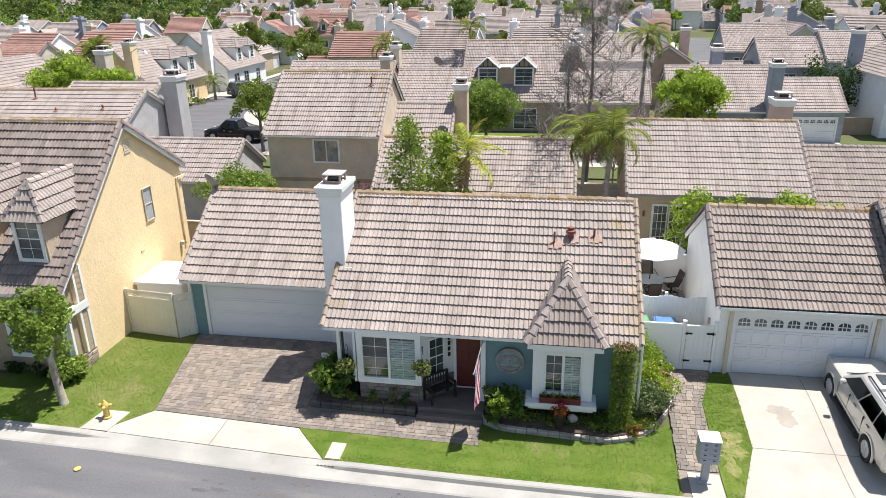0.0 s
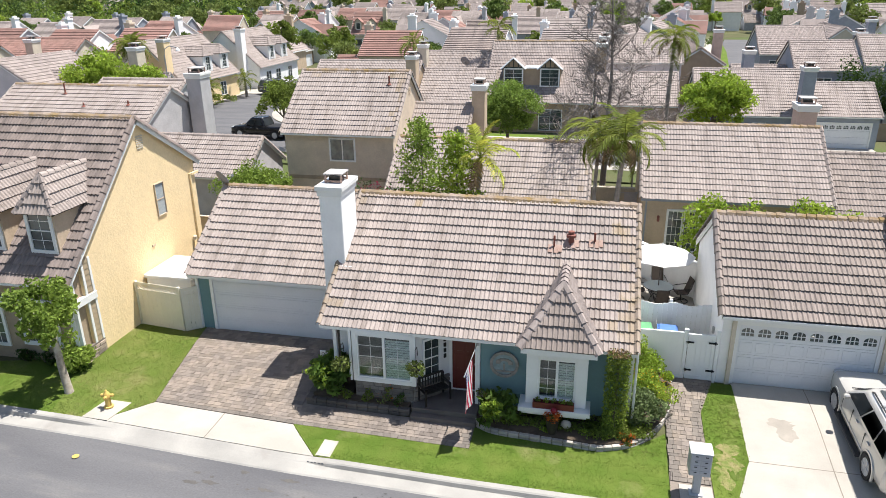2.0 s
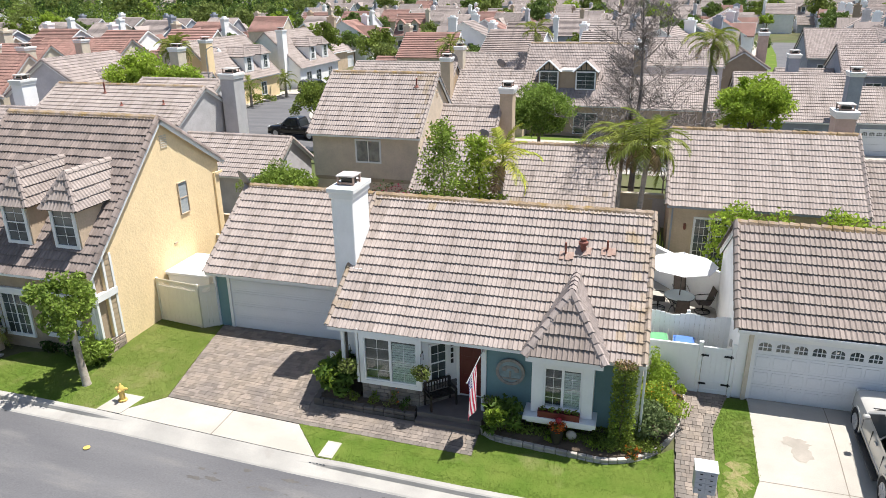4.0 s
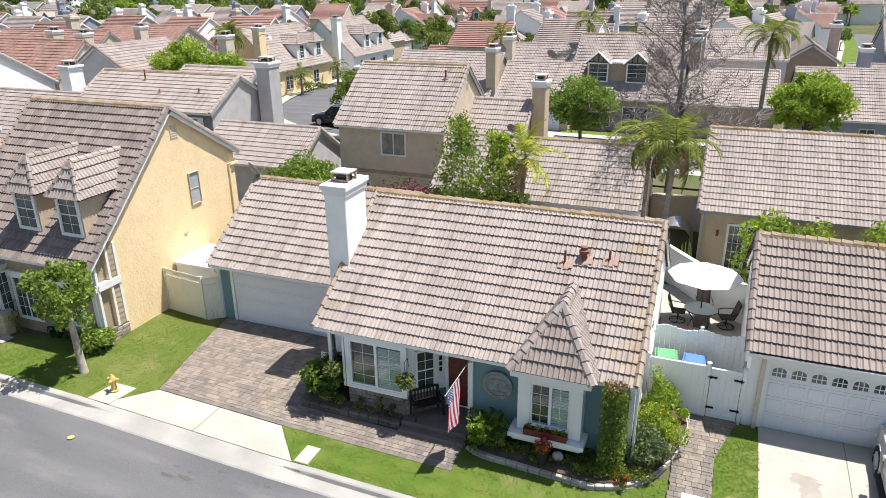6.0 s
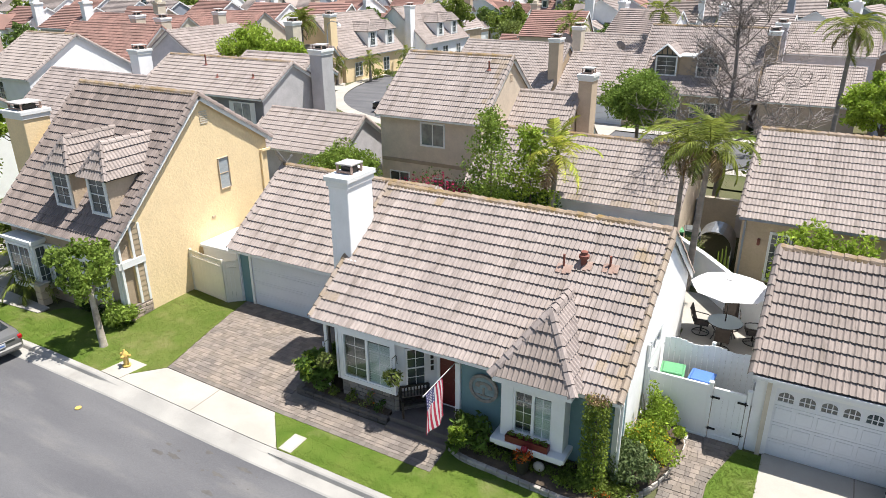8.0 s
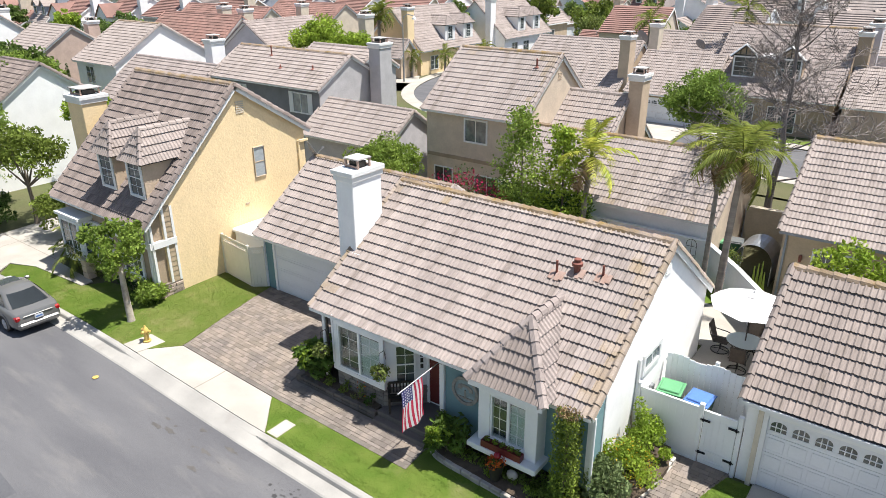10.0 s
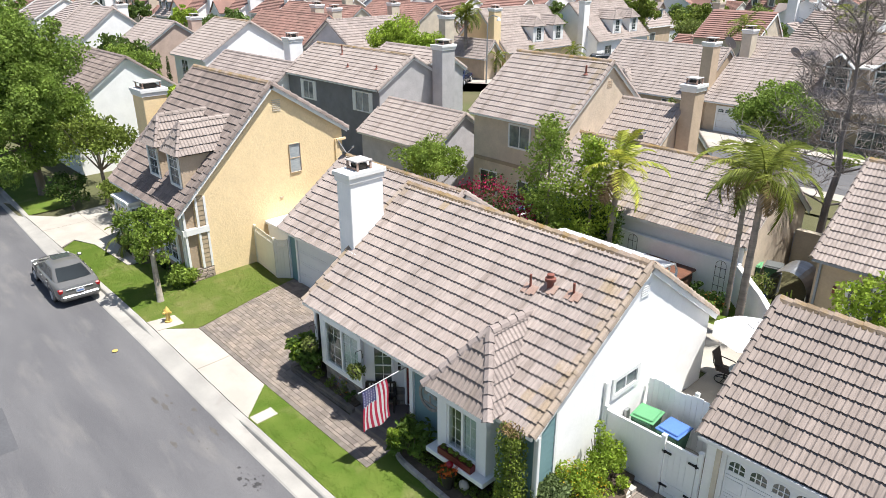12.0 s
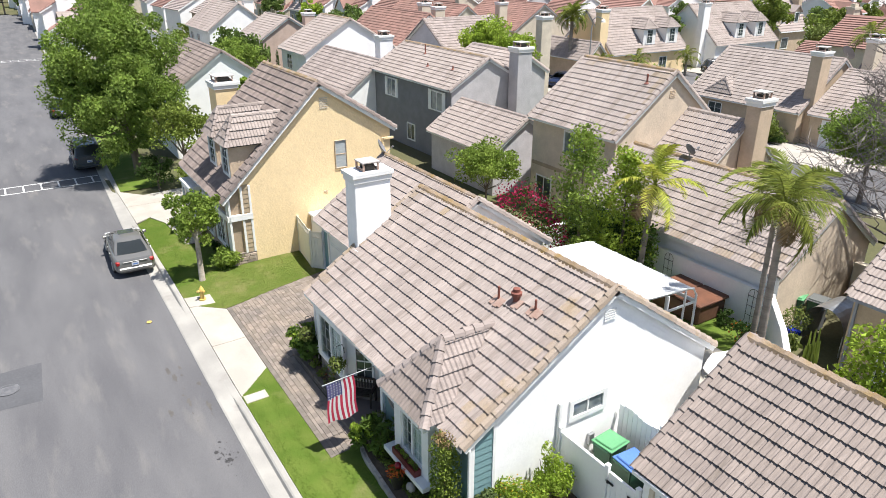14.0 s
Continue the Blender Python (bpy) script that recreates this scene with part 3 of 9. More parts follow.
def garage_door(parent, o, u, w, h, rows=4, cols=8, lites=False, material=None):
    """A sectional door: raised panels, and a top row of arched lites where asked."""
    o, u = Vector(o), Vector(u).normalized()
    n = u.cross(Z)
    m = Matrix((u, -n, Z)).transposed().to_4x4()
    m.translation = o
    material = material or DOORWHITE
    door = part("garage_door", boxes(((0, 0.0, 0), (w, 0.05, h)), m=m), material, parent)
    fb = boxes(((-0.12, -0.06, 0), (0, 0.05, h + 0.12)), ((w, -0.06, 0), (w + 0.12, 0.05, h + 0.12)), ((0, -0.06, h), (w, 0.05, h + 0.12)), m=m)
    part("door_casing", fb, TRIM, door)
    for r in range(rows):
        z0, z1 = h * r / rows, h * (r + 1) / rows
        pb = boxes(((0.01, -0.014, z0 + 0.008), (w - 0.01, 0, z1 - 0.008)), m=m)
        for c in range(cols):
            x0, x1 = w * c / cols + 0.05, w * (c + 1) / cols - 0.05
            if lites and r == rows - 1:
                continue
            box(pb, (x0, -0.026, z0 + 0.09), (x1, -0.014, z1 - 0.09), m, 0.01)
        panel = part("panel", pb, material, door)
        if lites and r == rows - 1:
            for c in range(cols):
                x0, x1 = w * c / cols + 0.07, w * (c + 1) / cols - 0.07
                lite = part("pane", arch(m, x0, x1, z0 + 0.14, z1 - 0.12, -0.017), DARKGLASS, panel)
                gb = bmesh.new()
                for k in (1, 2):
                    xx = x0 + (x1 - x0) * k / 3
                    box(gb, (xx - 0.012, -0.032, z0 + 0.12), (xx + 0.012, -0.015, z1 - 0.13), m)
                box(gb, (x0, -0.033, z0 + 0.25), (x1, -0.015, z0 + 0.275), m)
                box(gb, (x0 - 0.02, -0.03, z0 + 0.115), (x1 + 0.02, -0.015, z0 + 0.14), m)
                tagged(part("muntins", gb, material, panel), kind="stuff")
    return door


def arch(m, x0, x1, z0, z1, y):
    bm = bmesh.new()
    c, r = (x0 + x1) / 2, (x1 - x0) / 2
    pts = [(x0, z0), (x1, z0)] + [(c + r * math.cos(a), z1 - 0.12 + 0.12 * math.sin(a)) for a in np.linspace(0, math.pi, 9)]
    prism(bm, pts, "y", y, y + 0.01)
    bmesh.ops.transform(bm, matrix=m, verts=bm.verts)
    return bm



def dormer(parent, c, face, front, base, wide, tall, depth, wall, tile, shape=TILE_LO, hip=True, timber=None, near=False, rise=None, inset=None, glazed=None):
    """A dormer: c its middle along the wall, front its face's place, base and tall its heights; face "s" (to -y) or "e" (to +x)."""
    m = Matrix.Identity(4) if face == "s" else Matrix.Rotation(math.pi / 2, 4, "Z")
    # local frame: x along the face, y inwards
    o = Vector((c, front, 0)) if face == "s" else Vector((front, c, 0))
    m.translation = o
    hw, e, top = wide / 2, base + tall, base + tall + (rise or wide * 0.42)
    wb = bmesh.new()
    prism(wb, [(-hw, base - 0.6), (hw, base - 0.6), (hw, e - 0.03)] + ([] if hip else [(0, top - 0.12)]) + [(-hw, e - 0.03)], "y", 0.0, depth)
    bmesh.ops.transform(wb, matrix=m, verts=wb.verts)
    d = part("dormer", wb, wall, parent)
    ov, k = 0.16, (inset or 0.55 * hw if hip else 0.0)

    def p(x, y, z):
        return m @ Vector((x, y, z))
    zl = e - ov * (top - e) / hw - 0.02
    f = -ov
    apex = (0, f + k, top + 0.02)
    for s in (-1, 1):
        pts = [p(s * (hw + ov), f, zl), p(*apex), p(0, depth, top + 0.02), p(s * (hw + ov), depth * 0.6, zl)]
        poly_slope(d, pts, tile, shape, name="dormer_roof")
        ridge(d, p(s * (hw + ov), f, zl), p(*apex), TILE_PALE if hip else TRIM, "hip_cap", near=near, size=0.1, drop=0.09)
    if hip:
        poly_slope(d, [p(-hw - ov, f, zl), p(hw + ov, f, zl), p(*apex)], tile, shape, name="dormer_roof")
    ridge(d, p(*apex), p(0, depth, top + 0.02), tile, "ridge_cap", near=near, size=0.1, drop=0.09)
    u = (m.to_3x3() @ Vector((1, 0, 0)))
    gw = glazed or wide - 0.36
    window(d, p(-gw / 2, 0.0, base + (0.45 if glazed else 0.12)), u, gw, tall - (0.75 if glazed else 0.3), trim=0.12, bars=(0, 1), grid=(2, 4))
    if timber:
        tb = bmesh.new()
        for i in range(5):
            x = -hw + 0.1 + i * (2 * hw - 0.2) / 4
            hh = (hw - abs(x)) / hw * wide * 0.38
            if hh > 0.08:
                box(tb, (x - 0.04, -0.03, e), (x + 0.04, 0.0, e + hh), m)
        box(tb, (-hw, -0.035, e - 0.08), (hw, 0.0, e + 0.04), m)
        part("half_timber", tb, timber, d)
    return d



def patch(name, outline, lift, material, label, category, parent=None, cell=0.6, thick=0.06, kind="structure"):
    """A sheet with a clean outline laid on the ground."""
    bm = bmesh.new()
    bm.faces.new([bm.verts.new((x, y, 0)) for x, y in outline])
    bmesh.ops.recalc_face_normals(bm, faces=bm.faces)
    if bm.faces[:][0].normal.z < 0:
        bmesh.ops.reverse_faces(bm, faces=bm.faces)
    xs, ys = [p[0] for p in outline], [p[1] for p in outline]
    for k in range(math.ceil(min(xs) / cell), math.ceil(max(xs) / cell)):
        bmesh.ops.bisect_plane(bm, geom=bm.verts[:] + bm.edges[:] + bm.faces[:], plane_co=(k * cell, 0, 0), plane_no=(1, 0, 0))
    for k in range(math.ceil(min(ys) / cell), math.ceil(max(ys) / cell)):
        bmesh.ops.bisect_plane(bm, geom=bm.verts[:] + bm.edges[:] + bm.faces[:], plane_co=(0, k * cell, 0), plane_no=(0, 1, 0))
    edges = [e for e in bm.edges if len(e.link_faces) == 1]
    for v in bm.verts:
        v.co.z = gz(v.co.x, v.co.y) + lift
    if thick:
        r = bmesh.ops.extrude_edge_only(bm, edges=edges)
        for v in r["geom"]:
            if isinstance(v, bmesh.types.BMVert):
                v.co.z -= thick
    ob = part(name, bm, material, parent)
    return tagged(ob, label, category, "", kind)


def lap_boards(parent, o, u, w, z0, z1, material, board=0.19, name="siding_board"):
    """Lapped boards on a wall, each a part: o a point at the wall's lower left, u to the right."""
    o, u = Vector(o), Vector(u).normalized()
    n = u.cross(Z)
    k = max(1, round((z1 - z0) / board))
    h = (z1 - z0) / k
    for i in range(k):
        bm = bmesh.new()
        q = [(0, 0.0), (0.028, 0.0), (0.010, h + 0.012), (0, h + 0.012)]
        a = [bm.verts.new(o + n * d + Z * (z0 - o.z + i * h + zz)) for d, zz in q]
        b = [bm.verts.new(o + u * w + n * d + Z * (z0 - o.z + i * h + zz)) for d, zz in q]
        bm.faces.new(a)
        bm.faces.new(b[::-1])
        for s in range(4):
            bm.faces.new((a[s], b[s], b[(s + 1) % 4], a[(s + 1) % 4]))
        bmesh.ops.recalc_face_normals(bm, faces=bm.faces)
        part(name, bm, material, parent)


def open_window(parent, x0, x1, y, z0, z1, depth=0.16, blinds=True, split=True, sash=TRIM, dark=None):
    """A window seen through: a reveal, a sliding sash pair, blinds behind, a dark sheet painting the room's shade.
    Faces -y.
    """
    fb = ring_mesh(x1 - x0 - 0.1, z1 - z0 - 0.1, 0.05, 0.02, 0.10, Matrix.Translation((x0 + 0.05, y, z0 + 0.05)))
    xm = (x0 + x1) / 2
    win = part("window", fb, sash, parent)
    if split:
        part("mullion", boxes(((xm - 0.04, y + 0.015, z0 + 0.05), (xm + 0.04, y + 0.09, z1 - 0.05))), sash, win)
    halves = ((x0 + 0.05, xm - 0.04), (xm + 0.04, x1 - 0.05)) if split else ((x0 + 0.05, x1 - 0.05),)
    for i, (a, b) in enumerate(halves):
        pane = part("pane", boxes(((a, y + 0.055, z0 + 0.05), (b, y + 0.061, z1 - 0.05))), CLEAR, win)
        pane.visible_shadow = False
        mb = bmesh.new()
        xx = (a + b) / 2
        box(mb, (xx - 0.006, y + 0.045, z0 + 0.05), (xx + 0.006, y + 0.054, z1 - 0.05))
        for k in (1, 2, 3):
            zz = z0 + (z1 - z0) * k / 4
            box(mb, (a, y + 0.046, zz - 0.006), (b, y + 0.0535, zz + 0.006))
        tagged(part("muntins", mb, sash, win), kind="stuff")
    for (a, b), tilt in ((halves[-1], 40),):
        if not blinds:
            break
        n = int((z1 - z0 - 0.1) / 0.085)
        sb = bmesh.new()
        for k in range(n):
            zz = z0 + 0.07 + k * 0.085
            r = Matrix.Translation((0, y + 0.115, zz)) @ pose(0, 0, 0, tilt, 0, 0)
            box(sb, (a, -0.033, -0.003), (b, 0.033, 0.003), r)
        tagged(part("blind", sb, BLIND, win), kind="stuff")
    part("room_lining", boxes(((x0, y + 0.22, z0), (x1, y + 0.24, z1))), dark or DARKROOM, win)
    return win


BLIND = mat("pale_blind_slat", (0.70, 0.74, 0.66), rough=0.6, var=0.05, grain=0.03, bump=0.0)
# shade of the unbuilt room, put into the colour of the sheet behind the panes
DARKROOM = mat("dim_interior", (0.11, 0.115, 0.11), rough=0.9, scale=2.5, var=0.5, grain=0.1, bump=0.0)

# ---- ground, street ----
far = [40, 60, 90, 130, 180, 250, 340, 450, 600, 800, 1100, 1500, 2200]
gx = [-float(v) for v in far[::-1]] + span(-32, 32, 1.0) + [float(v) for v in far]
gy = [-float(v) for v in far[::-1]] + span(-32, 14.5, 3.0) + span(15.4, 22.4, 0.5) + span(24, 36, 3.0) + [float(v) for v in far]
gy = sorted(set(gy))
ground = drape("ground", gx, gy, -0.06, EARTH, "bare dry earth between the plots", "ground")
# street, swinging slowly aside towards the far end
rx = span(-240, -40, 5) + span(-39, 14, 1.0) + span(18, 90, 4)


def strip(name, xs, rows, material, label, category, kind="structure"):
    """A long strip along the street: rows of (y, height over the kerb line)."""
    vs = [(x, y + bend(x), kerb_z(x) + hill(x, y) + (f(x) if callable(f) else f)) for x in xs for y, f in rows]
    n = len(rows)
    fs = [(i * n + k, (i + 1) * n + k, (i + 1) * n + k + 1, i * n + k + 1) for i in range(len(xs) - 1) for k in range(n - 1)]
    return tagged(raw(name, vs, fs, material), label, category, kind=kind)


strip("road", rx, [(6.4, -0.137), (9.0, -0.10), (11.0, -0.09), (13.0, -0.10), (15.27, -0.137)], ASPHALT, "grey patched asphalt street with tyre marks", "road")
lowered = ((-13.3, -6.6), (5.9, 11.5), (-30.6, -24.6))


def kerb_part(x):
    f = 1.0
    for a, b in lowered:
        f = min(f, max(0.0, max(a - x, x - b) / 0.9))
    return f


strip("kerb", span(-240, -44, 4) + span(-42, 16, 0.5) + span(20, 90, 5), [(15.25, -0.137), (15.30, -0.11), (15.70, lambda x: -0.04 - 0.055 * kerb_part(x)), (15.745, lambda x: -0.03 + 0.04 * kerb_part(x)), (15.79, lambda x: -0.022 + 0.057 * kerb_part(x)), (15.95, lambda x: 0.008 + 0.032 * kerb_part(x)), (15.96, -0.3)],
      KERB, "pale concrete kerb and gutter with dropped crossings", "kerb")
strip("kerb", span(-240, -44, 4) + span(-42, 90, 4), [(5.7, -0.3), (5.71, 0.03), (5.9, 0.03), (5.95, -0.09), (6.4, -0.13)], KERB, "pale concrete kerb on the far side", "kerb")
strip("pavement", rx, [(-1.0, 0.0), (5.7, 0.01)], CONCRETE, "pale concrete drives across the street", "pavement")
strip("lawn", span(-240, -44, 4) + span(-42, -30.8, 1), [(15.97, 0.01), (18.4, 0.02)], GRASS, "shaded strip of grass under the big tree", "lawn")

WEST_LAWN = [(-24.3, 15.97), (-15.4, 15.97), (-15.9, 17.6), (-16.22, 19.25), (-19.6, 18.3), (-20.15, 17.47), (-23.8, 17.25), (-25.1, 16.7)]
patch("lawn", WEST_LAWN, 0.025, GRASS, "mown green lawn round the street tree", "lawn")
DRY_LAWN = [(-15.4, 15.97), (-13.62, 15.97), (-12.51, 17.23), (-13.52, 22.4), (-16.22, 22.4), (-16.22, 19.25), (-15.9, 17.6)]
patch("lawn", DRY_LAWN, 0.025, GRASS_DRY, "drier yellowish mown lawn beside the paver drive", "lawn")
FRONT_LAWN = [(-6.43, 15.97), (3.69, 15.97), (3.70, 18.9), (3.0, 18.35), (1.8, 17.95), (-0.3, 18.0), (-2.02, 18.2), (-2.02, 17.26), (-7.65, 17.26)]
patch("lawn", FRONT_LAWN, 0.025, GRASS, "mown green front lawn in front of the planter", "lawn")
STRIP_LAWN = [(4.86, 15.97), (5.24, 15.97), (5.97, 18.2), (5.97, 21.7), (5.36, 21.7), (4.84, 20.0)]
patch("lawn", STRIP_LAWN, 0.025, GRASS, "narrow strip of lawn with dry brown patches", "lawn")
patch("pavement", [(-13.6, 15.97), (-6.45, 15.97), (-7.65, 17.25), (-12.5, 17.25)], 0.012, CONCRETE, "pale concrete driveway apron with a control joint", "driveway")
patch("pavement", [(5.25, 15.97), (12.0, 15.97), (12.0, 21.9), (5.97, 21.9), (5.97, 18.2)], 0.012, CONCRETE, "pale concrete driveway with oil stains", "driveway")
patch("pavement", [(-30.9, 15.97), (-24.6, 15.97), (-25.2, 16.75), (-23.8, 17.28), (-20.2, 17.5), (-20.2, 18.0), (-23.6, 18.15), (-24.5, 22.0), (-29.5, 22.0), (-29.4, 17.2)], 0.03, CONCRETE, "pale concrete drive and front walk of the yellow house", "driveway")
patch("pavement", [(-13.55, 17.25), (-1.98, 17.25), (-1.98, 18.15), (-4.1, 18.15), (-4.1, 18.3), (-7.6, 18.3), (-7.6, 22.25), (-13.55, 22.25)], -0.004, JOINT, "sand-jointed paver driveway and front walk", "driveway")
patch("pavement", [(3.68, 15.97), (4.85, 15.97), (4.88, 20.0), (5.4, 21.9), (3.9, 21.9)], -0.004, JOINT, "sand-jointed paver path to the side gate", "path")
patch("pavement", [(2.6, 22.0), (5.6, 22.0), (5.6, 31.5), (-6.0, 31.5), (-6.0, 28.2), (2.6, 28.2)], 0.02, CONCRETE, "white concrete patio in the side yard", "patio")
patch("lawn", [(-5.8, 31.5), (2.2, 31.5), (1.4, 34.0), (-5.8, 34.0)], 0.02, GRASS, "small patch of garden lawn behind the patio", "lawn")
# control joints, stains and marks
for x0, x1, y0, y1 in ((-10.02, -9.99, 15.97, 17.25), (8.2, 8.225, 15.97, 21.9), (5.6, 12.0, 18.19, 18.215), (-27.6, -27.575, 15.97, 22.0), (-30.0, -23.0, 18.19, 18.215)):
    patch("joint", [(x0, y0), (x1, y0), (x1, y1), (x0, y1)], 0.0335 if x0 < -20 else 0.0155, JOINT, "dark control joint in the concrete", "joint", thick=0)


def blot(cx, cy, rx_, ry_, lift, material, label, name="stain", seed=1, n=22, rough=0.25):
    g = random.Random(seed)
    pts = [(cx + math.cos(a) * rx_ * (1 + g.uniform(-rough, rough)), cy + math.sin(a) * ry_ * (1 + g.uniform(-rough, rough))) for a in [k * math.tau / n for k in range(n)]]
    return patch(name, pts, lift, material, label, name, thick=0, cell=5.0)


SOOT = mat("brown_oil_film", (0.105, 0.098, 0.09), rough=0.8, scale=3.0, var=0.2, grain=0.25, bump=0.2)
TARMAC = mat("dark_tar", (0.062, 0.06, 0.06), rough=0.6, scale=3.0, var=0.3, grain=0.2, bump=0.2)
PATCH = mat("newer_asphalt", (0.095, 0.096, 0.102), rough=0.9, scale=1.0, var=0.15, grain=0.2, bump=0.3)
blot(7.1, 19.9, 0.38, 0.22, 0.017, STAIN, "brown oil stain on the drive", seed=2)
blot(7.25, 19.5, 0.28, 0.3, 0.0165, STAIN, "brown oil stain on the drive", seed=3)


def on_road(y):
    """Lift that lays a mark 3 mm over the cambered road."""
    return 0.143 + float(np.interp(y, (6.4, 9.0, 11.0, 13.0, 15.27), (-0.137, -0.10, -0.09, -0.10, -0.137)))


gs = random.Random(9)
for k in range(34):
    x, y, r = -4.05 + gs.gauss(0, 0.30), 14.72 + gs.gauss(0, 0.13), gs.choice((0.012, 0.015, 0.02, 0.03, 0.045, 0.07))
    blot(x, y, r * gs.uniform(1.0, 1.8), r, on_road(y) + 0.0002 * k, TARMAC, "dark oil spot on the asphalt", seed=10 + k, rough=0.4)
for k in range(16):
    x, y, r = -7.6 + gs.gauss(0, 1.1), 14.45 + gs.gauss(0, 0.35), gs.choice((0.02, 0.04, 0.07))
    blot(x, y, r * gs.uniform(1.5, 4.0), r, on_road(y) + 0.0002 * k, SOOT, "faint brown oil smear on the asphalt", seed=50 + k, rough=0.45)
DRYGRASS = mat("dry_grass", (0.25, 0.215, 0.10), (0.15, 0.185, 0.05), 0.95, 5.0, 26.0, grain=0.5, bump=0.9, spec=0.1)
for k, (x, y, a, b) in enumerate(((5.45, 18.6, 0.28, 0.22), (5.3, 18.15, 0.3, 0.26), (5.55, 17.95, 0.2, 0.3), (5.2, 17.7, 0.18, 0.2))):
    blot(x, y, a, b, 0.028 + 0.0006 * k, DRYGRASS, "dry brown patch in the narrow lawn", "dry_patch", seed=5 + 9 * k, rough=0.45)
blot(5.25, 17.3, 0.2, 0.3, 0.029, DRYGRASS, "small dry patch in the narrow lawn", "dry_patch", seed=6, rough=0.3)

# ---- main house ----
PALEGLASS = mat("curtained_glass", (0.22, 0.25, 0.25), (0.10, 0.12, 0.13), rough=0.08, scale=2.4, grain=0.05, bump=0.0, spec=0.7)
SHADEGLASS = mat("pale_blind_behind_glass", (0.40, 0.43, 0.44), (0.32, 0.36, 0.38), rough=0.12, scale=3.0, grain=0.05, bump=0.0, spec=0.6, stretch=(1, 1, 8))
house = thing("house", (-2, 23, 0.6), "single-storey teal and white house with a taupe tiled roof", "house")
MX0, MX1, ME, MR, MYF, MYR, MYB = -7.15, 2.67, 3.04, 6.10, 18.75, 23.45, 28.05
near_tiles = (lambda x, y: -2.3 < x < 2.7 and y < 23.3)
gable_block(house, MX0, MX1, MYF, MYB, 0.4, ME, MR, "x", STUCCO["white"], TILE, TILE_HI, 0.35, near_tiles, mid=MYR, eave2=2.95, seed=11, near=True, front=19.75, side=0.10, rake=TILE_RAKE,
            accent=(lambda x, y: max(0.0, 0.8 * (x - 1.75), 0.6 * (-6.6 - x), 0.4 * (y - 22.9)), TILE_RAKE))
# garage wing
gable_block(house, -13.78, -6.35, 21.85, 29.2, 0.4, 2.97, 5.5, "x", STUCCO["white"], TILE, TILE_HI, 0.33, mid=25.47, seed=21)
garage_door(house, (-12.93, 22.165, 0.60), (1, 0, 0), 4.85, 2.14, 4, 1)
lap_boards(house, (-13.56, 22.175, 0.6), (1, 0, 0), 0.50, 0.62, 2.85, TEAL)
part("corner_board", boxes(((-13.63, 22.08, 0.5), (-13.53, 22.2, 2.95))), TRIM, house)
chimney(house, -7.68, -6.92, 20.72, 22.1, 2.3, 7.05, STUCCO["white"])
part("flashing", boxes(((-7.0, 20.6, 4.25), (-6.62, 20.72, 4.33)), bevel=0.01), TRIM, house)
# hipped roof over the window bay
HL, HR, HP, HB = (-0.74, 18.31, 3.12), (1.60, 18.31, 3.12), (0.43, 19.6, 4.72), (0.43, 21.2, 4.72)
poly_slope(house, [HL, HR, HP], TILE_MID, TILE_HI)
poly_slope(house, [HL, HP, HB, (-0.74, 18.85, 3.12)], TILE_PALE, TILE_HI)
poly_slope(house, [HR, HP, HB, (1.60, 18.85, 3.12)], TILE_PALE, TILE_HI)
for e in ((HL, HP), (HR, HP), (HP, HB)):
    ridge(house, *e, material=TILE_PALE, name="hip_cap", near=True, size=0.14)
part("fascia", boxes(((-0.68, 18.34, 2.93), (1.54, 18.40, 3.10)), ((-0.68, 18.40, 2.93), (-0.62, 18.76, 3.10)), ((1.48, 18.40, 2.93), (1.54, 18.76, 3.10))), TRIM, house)
# teal room on the right of the porch
tb = bmesh.new()
prism(tb, [(19.12, 0.4), (19.77, 0.4), (19.77, 3.58), (19.12, 3.15)], "x", -2.05, 2.57)
part("wall", tb, TEAL, house)
lap_boards(house, (-1.98, 19.12, 0.6), (1, 0, 0), 4.5, 0.85, 3.1, TEAL)
lap_boards(house, (2.57, 19.16, 0.6), (0, 1, 0), 0.56, 0.6, 3.15, TEAL)
part("corner_board", boxes(((2.48, 19.06, 0.5), (2.62, 19.16, 3.1))), TRIM, house)
part("corner_board", boxes(((2.56, 19.72, 0.5), (2.62, 19.80, 3.4))), TRIM, house)
part("porch_post", boxes(((-2.16, 19.02, 0.5), (-2.0, 19.16, 3.05)), bevel=0.01), TRIM, house)
part("downspout", boxes(((2.66, 18.92, 0.6), (2.73, 18.99, 2.95)), bevel=0.01), TRIM, house)
# window bay
for x0, x1 in ((-0.52, -0.16), (0.96, 1.30)):
    part("bay_post", boxes(((x0, 18.62, 1.08), (x1, 19.12, 2.95)), bevel=0.01), TRIM, house)
part("bay_head", boxes(((-0.16, 18.62, 2.64), (0.96, 19.12, 2.95))), TRIM, house)
part("bay_apron", boxes(((-0.16, 18.62, 1.08), (0.96, 19.12, 1.28))), TRIM, house)
part("bay_sill", boxes(((-0.72, 18.36, 0.92), (1.44, 19.1, 1.07)), ((-0.62, 18.46, 0.80), (1.34, 19.1, 0.92)), bevel=0.012), TRIM, house)
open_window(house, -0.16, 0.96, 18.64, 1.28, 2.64)
